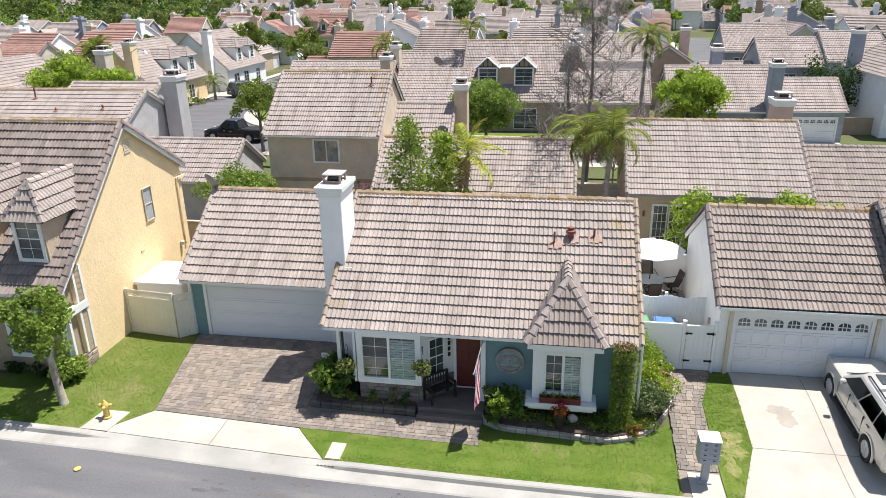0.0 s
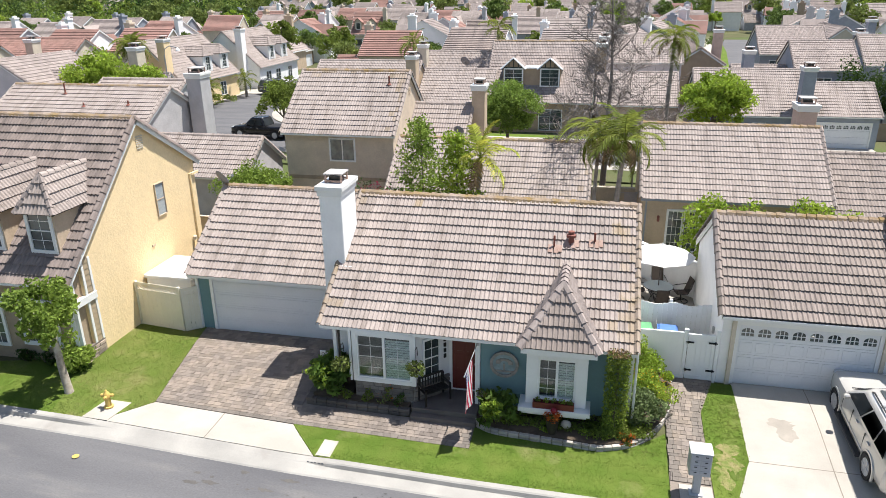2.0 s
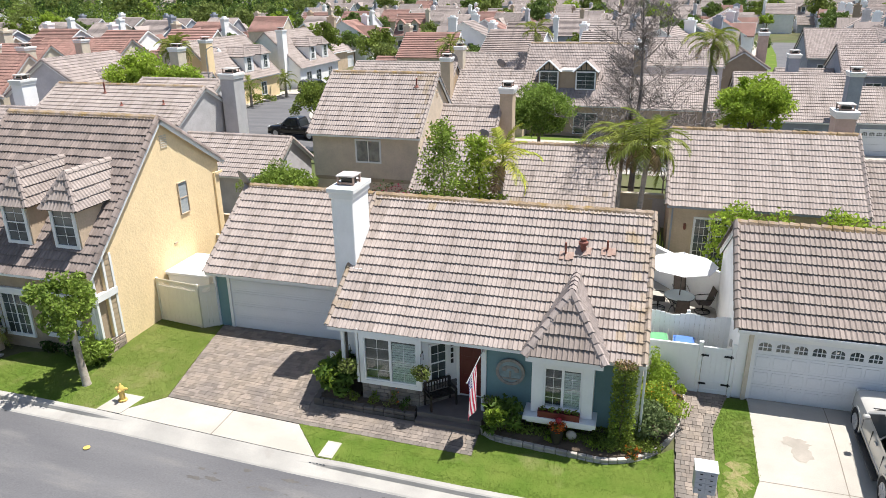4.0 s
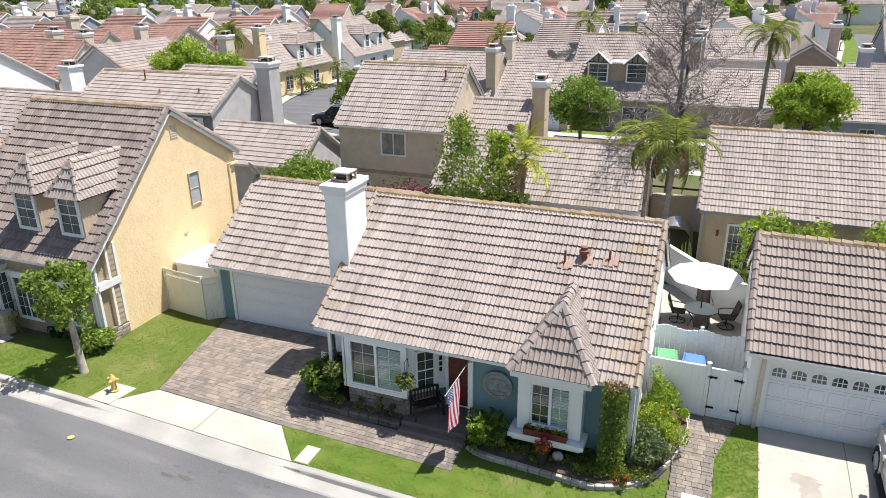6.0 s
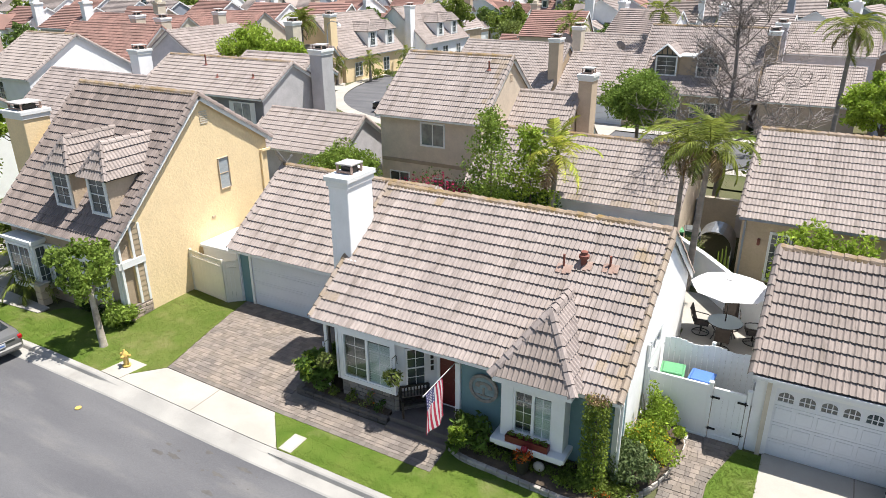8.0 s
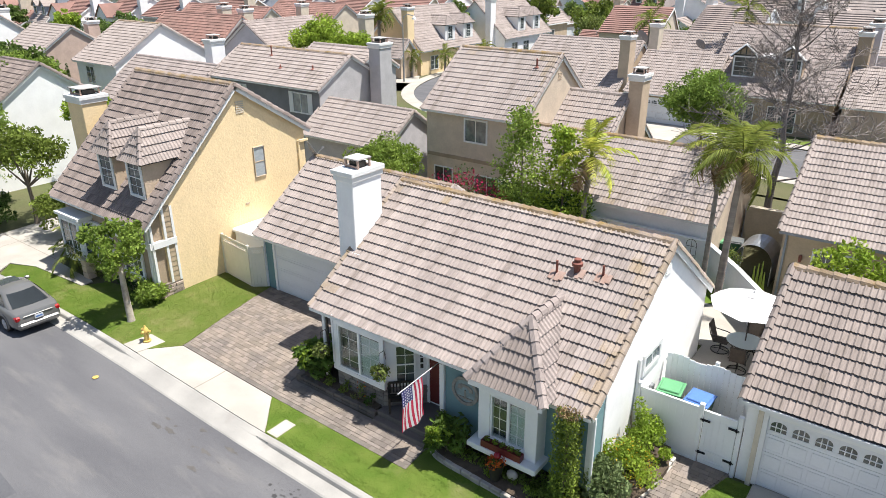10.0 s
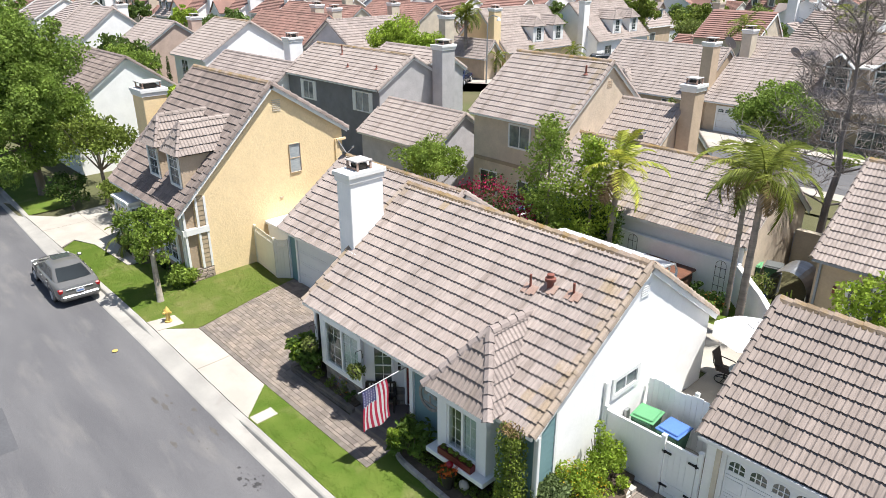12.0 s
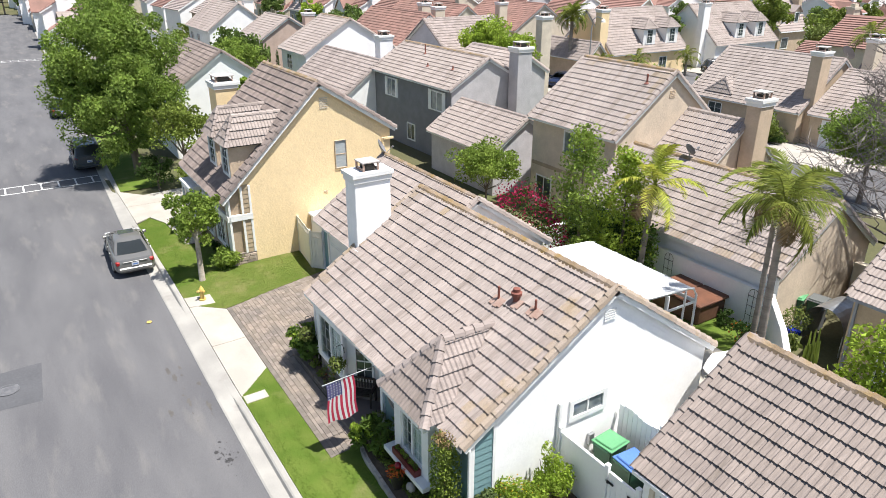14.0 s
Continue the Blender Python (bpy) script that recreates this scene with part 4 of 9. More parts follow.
# living-room bay on a stone base
part("bay_front", ring_mesh(1.80, 1.54, 0.14, 18.69, 18.79, Matrix.Translation((-5.94, 0, 1.30))), TRIM, house)
part("bay_side", boxes(((-6.2, 18.71, 1.15), (-6.12, 19.75, 3.1))), TRIM, house)
part("corner_board", boxes(((-4.14, 18.69, 1.2), (-4.06, 18.80, 2.98))), TRIM, house)
part("bay_roof", boxes(((-6.25, 18.76, 2.985), (-3.93, 19.75, 3.02))), TRIM, house)
part("bay_floor", boxes(((-6.12, 18.9, 1.1), (-4.06, 19.75, 1.15))), TRIM, house)
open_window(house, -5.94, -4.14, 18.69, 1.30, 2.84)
stone_wall = part("stone_base", boxes(((-6.06, 18.76, 0.3), (-4.1, 19.75, 1.14))), JOINT, house)


def stone_cladding(parent, o, u, w, z0, z1, seed, material=STONE):
    """Rough ashlar stones, each a part, on a wall."""
    g = random.Random(seed)
    o, u = Vector(o), Vector(u).normalized()
    n = u.cross(Z)
    m = Matrix((u, -n, Z)).transposed().to_4x4()
    z = z0
    while z < z1 - 0.05:
        h = min(g.choice((0.14, 0.18, 0.22)), z1 - z)
        x = 0.0
        while x < w - 0.03:
            ww = min(g.uniform(0.2, 0.42), w - x)
            if w - x - ww < 0.1:
                ww = w - x
            m.translation = o + Z * (z - o.z)
            part("stone", boxes(((x + 0.008, -g.uniform(0.02, 0.05), 0.008), (x + ww - 0.008, 0.0, h - 0.008)), m=m, bevel=0.012), material, parent)
            x += ww
        z += h


stone_cladding(stone_wall, (-6.06, 18.76, 0.4), (1, 0, 0), 1.96, 0.36, 1.14, 5)
# porch: canted bay side with a window and number boards, red door
CA, CU, CW = Vector((-4.1, 18.74, 0)), Vector((0.722, 0.692, 0)), 1.37
for name, z0, z1, back, m in (("stone_base", 0.3, 1.2, 0.0, JOINT), ("bay_side", 1.2, 3.0, 0.02, TRIM)):
    wb = bmesh.new()
    a, b = CA - CU.cross(Z) * back, CA + CU * CW - CU.cross(Z) * back
    low = [wb.verts.new((x, y, z0)) for x, y in ((a.x, a.y), (b.x, b.y), (b.x, 19.8), (a.x, 19.8))]
    high = [wb.verts.new((v.co.x, v.co.y, z1)) for v in low]
    wb.faces.new(low[::-1])
    wb.faces.new(high)
    for k in range(4):
        wb.faces.new((low[k], low[(k + 1) % 4], high[(k + 1) % 4], high[k]))
    side = part(name, wb, m, house)
    if m is JOINT:
        stone_cladding(side, (CA.x, CA.y, 0.4), CU, CW, 0.36, 1.2, 6)
window(house, CA + CU * 0.43 + Vector((-0.0138, 0.0144, 1.34)), CU, 0.52, 1.28, trim=0.07, bars=(0, 1), grid=(2, 4))
nm = Matrix((CU, -CU.cross(Z), Z)).transposed().to_4x4()
nm.translation = CA + CU * 1.15
for k in range(4):
    part("number_bar", boxes(((0.0, -0.005, 2.42 - 0.2 * k), (0.09, 0.03, 2.56 - 0.2 * k)), m=nm), DARKMETAL, house)
door = part("front_door", boxes(((-3.02, 19.68, 0.66), (-2.2, 19.74, 2.72))), REDPAINT, house)
for r in range(3):
    for c in range(2):
        part("door_panel", boxes(((-2.95 + 0.4 * c, 19.668, 0.80 + 0.63 * r), (-2.62 + 0.4 * c, 19.68, 1.32 + 0.63 * r)), bevel=0.006), REDPAINT, door)
kb = bmesh.new()
lathe(kb, (-2.28, 19.66, 1.62), [(0.0, -0.03), (0.03, -0.02), (0.03, 0.02), (0.0, 0.03)], 8)
part("door_handle", kb, METAL, door)
part("door_casing", boxes(((-3.12, 19.65, 0.6), (-3.02, 19.75, 2.82)), ((-2.2, 19.65, 0.6), (-2.1, 19.75, 2.82)), ((-3.02, 19.65, 2.72), (-2.2, 19.75, 2.82))), TRIM, house)
PORCH = mat("dark_porch_paving", (0.16, 0.137, 0.12), (0.12, 0.103, 0.092), 0.85, 1.5, 30.0, grain=0.2, bump=0.2)
part("porch_floor", boxes(((-4.1, 18.42, 0.2), (-2.0, 19.75, 0.56)), bevel=0.012), PORCH, house)
part("porch_step", boxes(((-4.1, 18.18, 0.1), (-2.0, 18.42, 0.40)), bevel=0.012), PORCH, house)
part("porch_post", boxes(((-6.78, 18.86, 0.3), (-6.66, 18.98, 3.0)), bevel=0.01), TRIM, house)
part("downspout", boxes(((-6.62, 18.88, 0.3), (-6.56, 18.94, 3.0))), DARKMETAL, house)
# side wall: small slider window, downspout, meter
window(house, (2.575, 22.36, 2.50), (0, 1, 0), 1.08, 0.42, trim=0.13, glass=PALEGLASS, bars=(1, 0))
part("conduit", boxes(((2.58, 21.82, 1.0), (2.66, 21.92, 3.15)), bevel=0.01), TRIM, house)
part("meter_box", boxes(((2.58, 23.0, 1.35), (2.68, 23.2, 1.7)), bevel=0.015), METAL, house)
part("gable_vent", boxes(*[((2.575, 23.2, 5.15 + 0.07 * k), (2.60, 23.6, 5.19 + 0.07 * k)) for k in range(5)]), TRIM, house)
# roof vents with rusty flashings
s_roof = (MR - ME) / (MYR - MYF)


def roof_pipe(x, y, h, r, cap=False):
    z = ME + (y - MYF) * s_roof + 0.05
    bm = bmesh.new()
    prof = [(r, -0.1), (r, h)] if not cap else [(r, -0.1), (r, h * 0.45), (r * 1.7, h * 0.5), (r * 1.75, h * 0.72), (r * 1.1, h * 0.78), (r * 1.15, h), (r * 0.6, h * 1.05)]
    lathe(bm, (x, y, z), prof, 12)
    v = part("vent_pipe", bm, RUST, house, smooth=False)
    a = math.atan(s_roof)
    m = Matrix.Translation((x, y - 0.05, z + 0.015)) @ pose(0, 0, 0, math.degrees(a), 0, 0)
    fb = bmesh.new()
    for i, (fx, fy) in enumerate(((-0.24, -0.24), (0.0, -0.26), (0.14, -0.2))):
        box(fb, (fx * 0.8, fy * 0.8, -0.02), (fx * 0.8 + 0.15, 0.13, 0.012 + 0.004 * i), m, 0.008)
    part("flashing", fb, FLASHING, v)


roof_pipe(-0.03, 21.75, 0.42, 0.035)
roof_pipe(0.50, 21.95, 0.40, 0.09, True)
roof_pipe(1.26, 22.0, 0.34, 0.035)

# ---- yellow house ----
yellow = thing("house", (-19.5, 23, 0.6), "two-storey yellow stucco house with two dormers and a brown tiled roof", "house")
gable_block(yellow, -23.3, -16.08, 18.4, 27.35, 0.3, 3.72, 8.58, "x", STUCCO["yellow"], TILE_DARK, TILE_HI, 0.3, singles=lambda x, y: x > -20.4 and y < 23.3, mid=23.4, eave2=6.04, seed=31, near=True, front=19.35, side=0.145)
for c in (-17.35, -19.5):
    dormer(yellow, c, "s", 19.22, 4.58, 1.2, 1.7, 2.72, STUCCO["sand"], TILE, TILE_HI, True, None, False, 0.92, 0.62)
window(yellow, (-16.215, 24.1, 4.45), (0, 1, 0), 0.55, 1.3, sash=STUCCO["sand"], glass=SHADEGLASS, bars=(0, 1), fw=0.025)
part("gable_vent", boxes(*[((-16.23, 23.45, 7.35 + 0.09 * k), (-16.2, 23.85, 7.40 + 0.09 * k)) for k in range(6)]), STUCCO["cream"], yellow)
part("downspout", boxes(((-16.22, 26.6, 2.6), (-16.14, 26.7, 5.6)), bevel=0.01), STUCCO["yellow"], yellow)
part("gutter_elbow", boxes(((-16.2, 26.65, 5.5), (-16.1, 27.2, 5.62)), bevel=0.01), STUCCO["yellow"], yellow)
part("wall_vent", boxes(((-16.23, 23.4, 3.35), (-16.19, 23.6, 3.42))), STUCCO["sand"], yellow)
wl = bmesh.new()
lathe(wl, (-16.14, 26.3, 2.75), [(0.02, -0.1), (0.09, -0.08), (0.09, 0.06), (0.04, 0.1)], 10)
part("wall_lamp", wl, STUCCO["cream"], yellow)
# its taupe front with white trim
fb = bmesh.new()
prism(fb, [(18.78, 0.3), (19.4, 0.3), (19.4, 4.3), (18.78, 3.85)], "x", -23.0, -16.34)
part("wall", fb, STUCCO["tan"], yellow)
part("band_board", boxes(((-23.05, 18.68, 2.72), (-16.2, 18.80, 2.98))), TRIM, yellow)
part("band_board", boxes(((-16.34, 18.80, 2.72), (-16.16, 19.85, 2.98))), TRIM, yellow)
for y0 in (18.76, 19.36, 19.74):
    part("corner_board", boxes(((-16.34 if y0 < 19.0 else -16.24, y0, 1.1), (-16.19, y0 + 0.1, 3.95 if y0 < 19 else 4.3))), TRIM, yellow)
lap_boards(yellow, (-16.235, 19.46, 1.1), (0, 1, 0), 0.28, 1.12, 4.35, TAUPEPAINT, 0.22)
part("corner_board", boxes(((-16.5, 18.70, 1.1), (-16.34, 18.78, 3.8))), TRIM, yellow)
sb = part("stone_base", boxes(((-16.5, 18.72, 0.3), (-16.2, 19.85, 1.1))), JOINT, yellow)
LEDGE = mat("pinkish_ledge_stone", (0.47, 0.37, 0.30), (0.30, 0.25, 0.21), 0.9, 2.4, 24.0, grain=0.2, bump=0.5, pieces=0.3, spec=0.2)
stone_cladding(sb, (-16.2, 18.74, 0.4), (0, 1, 0), 1.1, 0.45, 1.1, 8, LEDGE)
stone_cladding(sb, (-16.5, 18.72, 0.4), (1, 0, 0), 0.3, 0.45, 1.1, 9, LEDGE)
window(yellow, (-18.5, 18.76, 1.3), (1, 0, 0), 1.3, 1.35, trim=0.16, bars=(1, 0), grid=(4, 4))
part("bay_wall", boxes(((-22.6, 18.2, 1.0), (-20.8, 18.78, 3.1)), ((-22.7, 18.1, 3.1), (-20.7, 18.78, 3.22))), TRIM, yellow)
window(yellow, (-22.4, 18.2, 1.25), (1, 0, 0), 1.4, 1.65, trim=0.1, bars=(1, 0), grid=(4, 4))
window(yellow, (-20.8, 18.3, 1.25), (0, 1, 0), 0.4, 1.65, trim=0.08, bars=(0, 0), grid=(2, 4))
window(yellow, (-20.5, 18.76, 1.1), (1, 0, 0), 1.1, 1.6, trim=0.12, bars=(1, 0), grid=(4, 4))
chimney(yellow, -25.2, -23.9, 20.8, 22.0, 0.4, 7.62, STUCCO["yellow"])

# ---- house on the other side: garage ----
right = thing("house", (8, 24, 0.6), "white single-storey garage wing with a taupe tiled roof", "house")
gable_block(right, 5.40, 10.9, 21.62, 28.9, 0.3, 3.13, 5.5, "x", STUCCO["white"], TILE_MID, TILE_HI, 0.3, (lambda x, y: y < 25), mid=25.15, seed=41, near=True, side=0.10, course=(0.378, 0.02))
garage_door(right, (6.02, 21.905, 0.62), (1, 0, 0), 4.1, 2.16, 4, 8, True)
part("garage_reveal", boxes(((5.78, 21.78, 0.5), (5.9, 21.93, 3.2)), ((10.25, 21.78, 0.5), (10.36, 21.93, 3.2)), ((5.9, 21.78, 2.95), (10.25, 21.93, 3.2))), STUCCO["cream"], right)
gable_block(right, 10.9, 17.0, 21.0, 29.0, 0.3, 3.4, 5.9, "x", STUCCO["white"], TILE, TILE_HI, 0.3, mid=24.8, seed=43)
part("wall_lamp", boxes(((5.42, 23.1, 1.75), (5.50, 23.22, 2.0)), bevel=0.02), METAL, right)

# ---- houses behind ----
beige = thing("house", (-12, 39, 0.6), "two-storey beige stucco house with a taupe tiled roof and low wing", "house")
gable_block(beige, -16.1, -9.56, 35.7, 43.4, 0.3, 5.62, 8.6, "x", STUCCO["beige"], TILE, mid=39.6, seed=51, accent=(lambda x, y: 0.5 * max(0.0, (x + 10.4)) + 0.5 * max(0.0, y - 38.9), TILE_LICHEN))
gable_block(beige, -9.7, -6.15, 37.0, 45.0, 0.3, 3.4, 6.6, "x", STUCCO["beige"], TILE, mid=41.0, seed=52, moss=False)
gable_block(beige, -9.6, 0.9, 33.9, 40.5, 0.3, 3.0, 5.33, "x", STUCCO["white"], TILE, mid=37.2, seed=53, accent=(lambda x, y: max(0.0, 0.5 * (x - 0.1), 0.5 * (34.6 - y)), TILE_LICHEN))
gw = bmesh.new()
prism(gw, [(34.19, 0.3), (40.21, 0.3), (40.21, 3.09), (37.2, 5.21), (34.19, 3.09)], "x", 0.76, 0.785)
part("gable_wall", gw, STUCCO["beige"], beige)
chimney(beige, -6.2, -5.45, 40.7, 41.7, 3.0, 7.75, STUCCO["sand"])
window(beige, (-13.3, 35.98, 4.15), (1, 0, 0), 1.35, 1.15, trim=0.09, glass=PALEGLASS)
window(beige, (-12.6, 35.98, 1.3), (1, 0, 0), 1.5, 1.0, trim=0.06)
window(beige, (-15.4, 35.98, 1.1), (1, 0, 0), 1.2, 1.3, trim=0.06)
part("band_board", boxes(((-15.9, 35.94, 3.0), (-9.7, 35.99, 3.2))), STUCCO["tan"], beige)
part("gable_vent", boxes(*[((-9.70, 39.4, 7.3 + 0.08 * k), (-9.66, 39.8, 7.35 + 0.08 * k)) for k in range(5)]), STUCCO["sand"], beige)
for x, y, h in ((-10.6, 38.7, 0.5),):
    pb = bmesh.new()
    zz = 5.62 + (y - 35.7) * (8.6 - 5.62) / 3.9
    lathe(pb, (x, y, zz), [(0.16, 0.02), (0.07, 0.1), (0.05, 0.12), (0.05, h), (0.02, h + 0.02)], 10)
    part("vent_pipe", pb, RUST if h > 0.4 else METAL, beige)
grey = thing("house", (-30, 40, 0.6), "two-storey grey stucco house with a tiled roof", "house")
gable_block(grey, -36.3, -25.0, 36.2, 42.8, 0.3, 5.6, 7.5, "x", STUCCO["grey"], TILE, mid=39.4, seed=54)
gable_block(grey, -25.2, -18.0, 34.6, 40.0, 0.3, 3.15, 5.0, "x", STUCCO["lilac"], TILE, mid=37.3, seed=55, moss=False)
gable_block(grey, -33.0, -26.5, 41.0, 46.0, 0.3, 5.9, 7.4, "x", STUCCO["grey"], TILE, mid=43.6, seed=58, moss=False)
chimney(grey, -24.9, -23.9, 41.0, 42.2, 0.3, 8.15, STUCCO["grey"])
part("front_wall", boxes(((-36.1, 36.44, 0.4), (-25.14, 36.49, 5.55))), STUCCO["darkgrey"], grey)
for x in (-28.0, -26.12, -34.4, -32.72):
    part("shutter", boxes(((x, 36.38, 3.9), (x + 0.32, 36.44, 5.3)), bevel=0.01), TRIM, grey)
window(grey, (-27.6, 36.43, 4.0), (1, 0, 0), 1.4, 1.2, trim=0.09, glass=PALEGLASS)
window(grey, (-34.0, 36.43, 4.0), (1, 0, 0), 1.2, 1.2, trim=0.09, glass=PALEGLASS)
window(grey, (-31.0, 36.43, 1.2), (1, 0, 0), 1.0, 1.1, trim=0.09)
for x, y, h in ((-32.0, 38.6, 0.7), (-30.0, 37.6, 0.25), (-27.0, 37.8, 0.3)):
    pb = bmesh.new()
    lathe(pb, (x, y, 5.6 + (y - 36.2) * 0.594), [(0.16, 0.02), (0.07, 0.1), (0.05, 0.12), (0.05, h), (0.02, h + 0.02)], 10)
    part("vent_pipe", pb, RUST, grey)
rear = thing("house", (8, 38, 0.6), "single-storey cream house with a taupe tiled roof", "house")
gable_block(rear, 3.4, 12.0, 33.8, 42.0, 0.3, 3.4, 6.3, "x", STUCCO["sand"], TILE, mid=38.0, seed=56, fascia=STUCCO["bluegrey"])
gable_block(rear, 12.0, 20.0, 33.6, 40.6, 0.3, 2.75, 5.22, "x", STUCCO["sand"], TILE_MID, mid=37.1, seed=57, moss=False)
chimney(rear, 11.0, 11.9, 38.6, 39.8, 3.0, 7.3, STUCCO["pink"])
window(rear, (4.75, 34.07, 0.75), (1, 0, 0), 0.62, 2.0, trim=0.1, bars=(0, 0), grid=(3, 5))
window(rear, (5.52, 34.07, 0.75), (1, 0, 0), 0.62, 2.0, trim=0.1, bars=(0, 0), grid=(3, 5), name="french_door")
part("wall_lamp", boxes(((4.22, 33.95, 2.2), (4.34, 34.08, 2.5)), bevel=0.03), RUST, rear)
for x in (3.62,):
    part("downspout", boxes(((x, 33.98, 0.6), (x + 0.08, 34.06, 3.2))), STUCCO["bluegrey"], rear)

# ---- houses of the neighbourhood ----
def plain_house(x0, x1, y0, y1, storeys, axis, wall, tile, chim=None, wins=(), label="", shape=TILE_LO, top=None, eave=None, z0=0.4, garage=None, dormers=(), rot=0.0, moss=False):
    """A house with a gable roof. wins: (face, offset, sill, width, height) on the faces "s" (towards -y) and "e" (towards +x)."""
    eave = eave or (3.0 if storeys == 1 else 5.5)
    w = (y1 - y0) if axis == "x" else (x1 - x0)
    top = top or eave + w * 0.34
    g = hill((x0 + x1) / 2, (y0 + y1) / 2)
    z0, eave, top = z0 + g, eave + g, top + g
    h = thing("house", ((x0 + x1) / 2, (y0 + y1) / 2, z0), label or "stucco house with a tiled gable roof and white trim", "house", "houses of the neighbourhood")
    gable_block(h, x0, x1, y0, y1, z0, eave, top, axis, wall, tile, shape, 0.28, moss=moss, seed=int(abs(x0 * 7 + y0 * 3)) % 997 + 60, rakes=shape is not None)
    south, east = y0 + (0.28 if axis == "x" else 0.12), x1 - (0.12 if axis == "x" else 0.28)
    for face, off, sill, ww, hh in wins:
        if face == "s":
            window(h, (x0 + off, south, z0 + sill), (1, 0, 0), ww, hh, grid=(2, 3))
        else:
            window(h, (east, y0 + off, z0 + sill), (0, 1, 0), ww, hh, grid=(2, 3))
    if chim:
        cx, cy, cz = chim[:3]
        chimney(h, cx - 0.45, cx + 0.45, cy - 0.6, cy + 0.6, z0, cz + g, chim[3] if len(chim) > 3 else wall)
    if garage:
        face, off, gw = garage
        if face == "s":
            garage_door(h, (x0 + off, south, z0 + 0.1), (1, 0, 0), gw, 2.1, 4, 8, True)
        else:
            garage_door(h, (east, y0 + off, z0 + 0.1), (0, 1, 0), gw, 2.1, 4, 8, True)
    for d in dormers:
        dormer(h, *d)
    if rot:
        h.rotation_euler.z = radians(rot)
    return h


S = STUCCO
TIMBER = mat("dark_green_timber", (0.035, 0.045, 0.04), rough=0.6)
two = (("s", 1.2, 3.2, 1.2, 1.2), ("s", 4.2, 3.2, 1.2, 1.2), ("e", 2.0, 3.2, 1.0, 1.2))
one = (("s", 1.2, 0.9, 1.3, 1.2), ("s", 4.0, 0.9, 1.3, 1.2), ("e", 2.5, 0.9, 1.0, 1.1))
# behind the yellow house and along the street
plain_house(-45.9, -36.3, 20.6, 28.8, 2, "x", S["white"], TILE_DARK, None, (), "white two-storey stucco house behind the big street tree", eave=4.8, top=7.7)
plain_house(-53.6, -47.2, 34.9, 44.5, 2, "x", S["white"], TILE, None, (("s", 1.6, 3.4, 1.2, 1.3), ("e", 2.0, 0.9, 1.0, 1.2)), "white two-storey stucco house with a tiled roof", top=8.4, moss=True)
plain_house(-46.9, -36.0, 33.0, 41.0, 1, "x", S["white"], TILE_PALE, (-38.6, 38.6, 7.8), (), "white single-storey garage wing with a tall chimney", eave=3.2, top=6.2)
plain_house(-68.6, -61.4, 35.4, 42.8, 2, "x", S["pink"], TILE, (-64.0, 42.4, 7.8), (("s", 4.0, 3.0, 1.2, 1.2),), "pink two-storey stucco house with a tiled roof", eave=5.2, top=7.6)
plain_house(-82.0, -72.0, 33.0, 41.0, 2, "x", S["white"], TILE, (-78.0, 40.0, 8.6), two, "white two-storey stucco house with a tiled roof", top=8.5)
plain_house(-61.0, -48.5, 45.4, 52.6, 2, "x", S["cream"], TILE_RED, (-52.0, 52.2, 8.8), (), "cream two-storey house with a terracotta-red tiled roof", top=8.4)
plain_house(-47.8, -38.8, 45.2, 53.2, 2, "y", S["lilac"], TILE_PALE, (-38.7, 55.6, 8.6, S["cream"]), (("e", 5.0, 3.2, 1.6, 1.2),), "pale grey house with two small roof dormers", top=8.4,
            dormers=((48.6, "e", -40.2, 5.9, 1.6, 0.7, 3.0, S["lilac"], TILE), (51.4, "e", -40.2, 5.9, 1.6, 0.7, 3.0, S["lilac"], TILE)))
plain_house(-70.0, -55.0, 54.0, 62.0, 2, "x", S["cream"], TILE_RED, (-58.0, 54.1, 8.8), (), "house with a long terracotta-red tiled roof", top=8.5)
plain_house(-66.0, -54.0, 64.0, 73.0, 2, "x", S["cream"], TILE_RED, (-57.0, 64.3, 8.6), two, "house with a terracotta-red tiled roof", top=8.4)
# along the rear street, facing it
plain_house(-52.0, -44.0, 66.5, 70.0, 1, "x", S["sand"], TILE, None, (), "low sand-coloured garage wing", garage=None, top=4.9)
plain_house(-53.0, -43.6, 70.0, 82.5, 2, "y", S["yellow"], TILE, (-45.3, 69.6, 8.3), (("e", 2.0, 0.8, 1.4, 1.5), ("e", 8.0, 0.8, 1.2, 1.5)), "yellow stucco house with two white dormers", eave=3.4, top=8.0,
            dormers=((76.4, "e", -44.3, 3.9, 2.0, 2.2, 3.4, TRIM, TILE, TILE_LO, True, None, False, None, None, 0.85), (80.2, "e", -44.3, 3.9, 2.0, 2.2, 3.4, TRIM, TILE, TILE_LO, True, None, False, None, None, 0.85)))
plain_house(-53.5, -43.2, 87.5, 100.0, 2, "y", S["white"], TILE, (-45.6, 87.2, 8.4), (("e", 2.0, 0.8, 1.4, 1.5), ("e", 5.0, 0.8, 1.4, 1.5), ("e", 9.0, 0.8, 1.2, 1.5)), "white stucco house with two dormers", eave=3.4, top=8.0,
            dormers=((92.6, "e", -43.9, 3.9, 2.0, 2.2, 3.4, TRIM, TILE, TILE_LO, True, None, False, None, None, 0.85), (96.6, "e", -43.9, 3.9, 2.0, 2.2, 3.4, TRIM, TILE, TILE_LO, True, None, False, None, None, 0.85)))
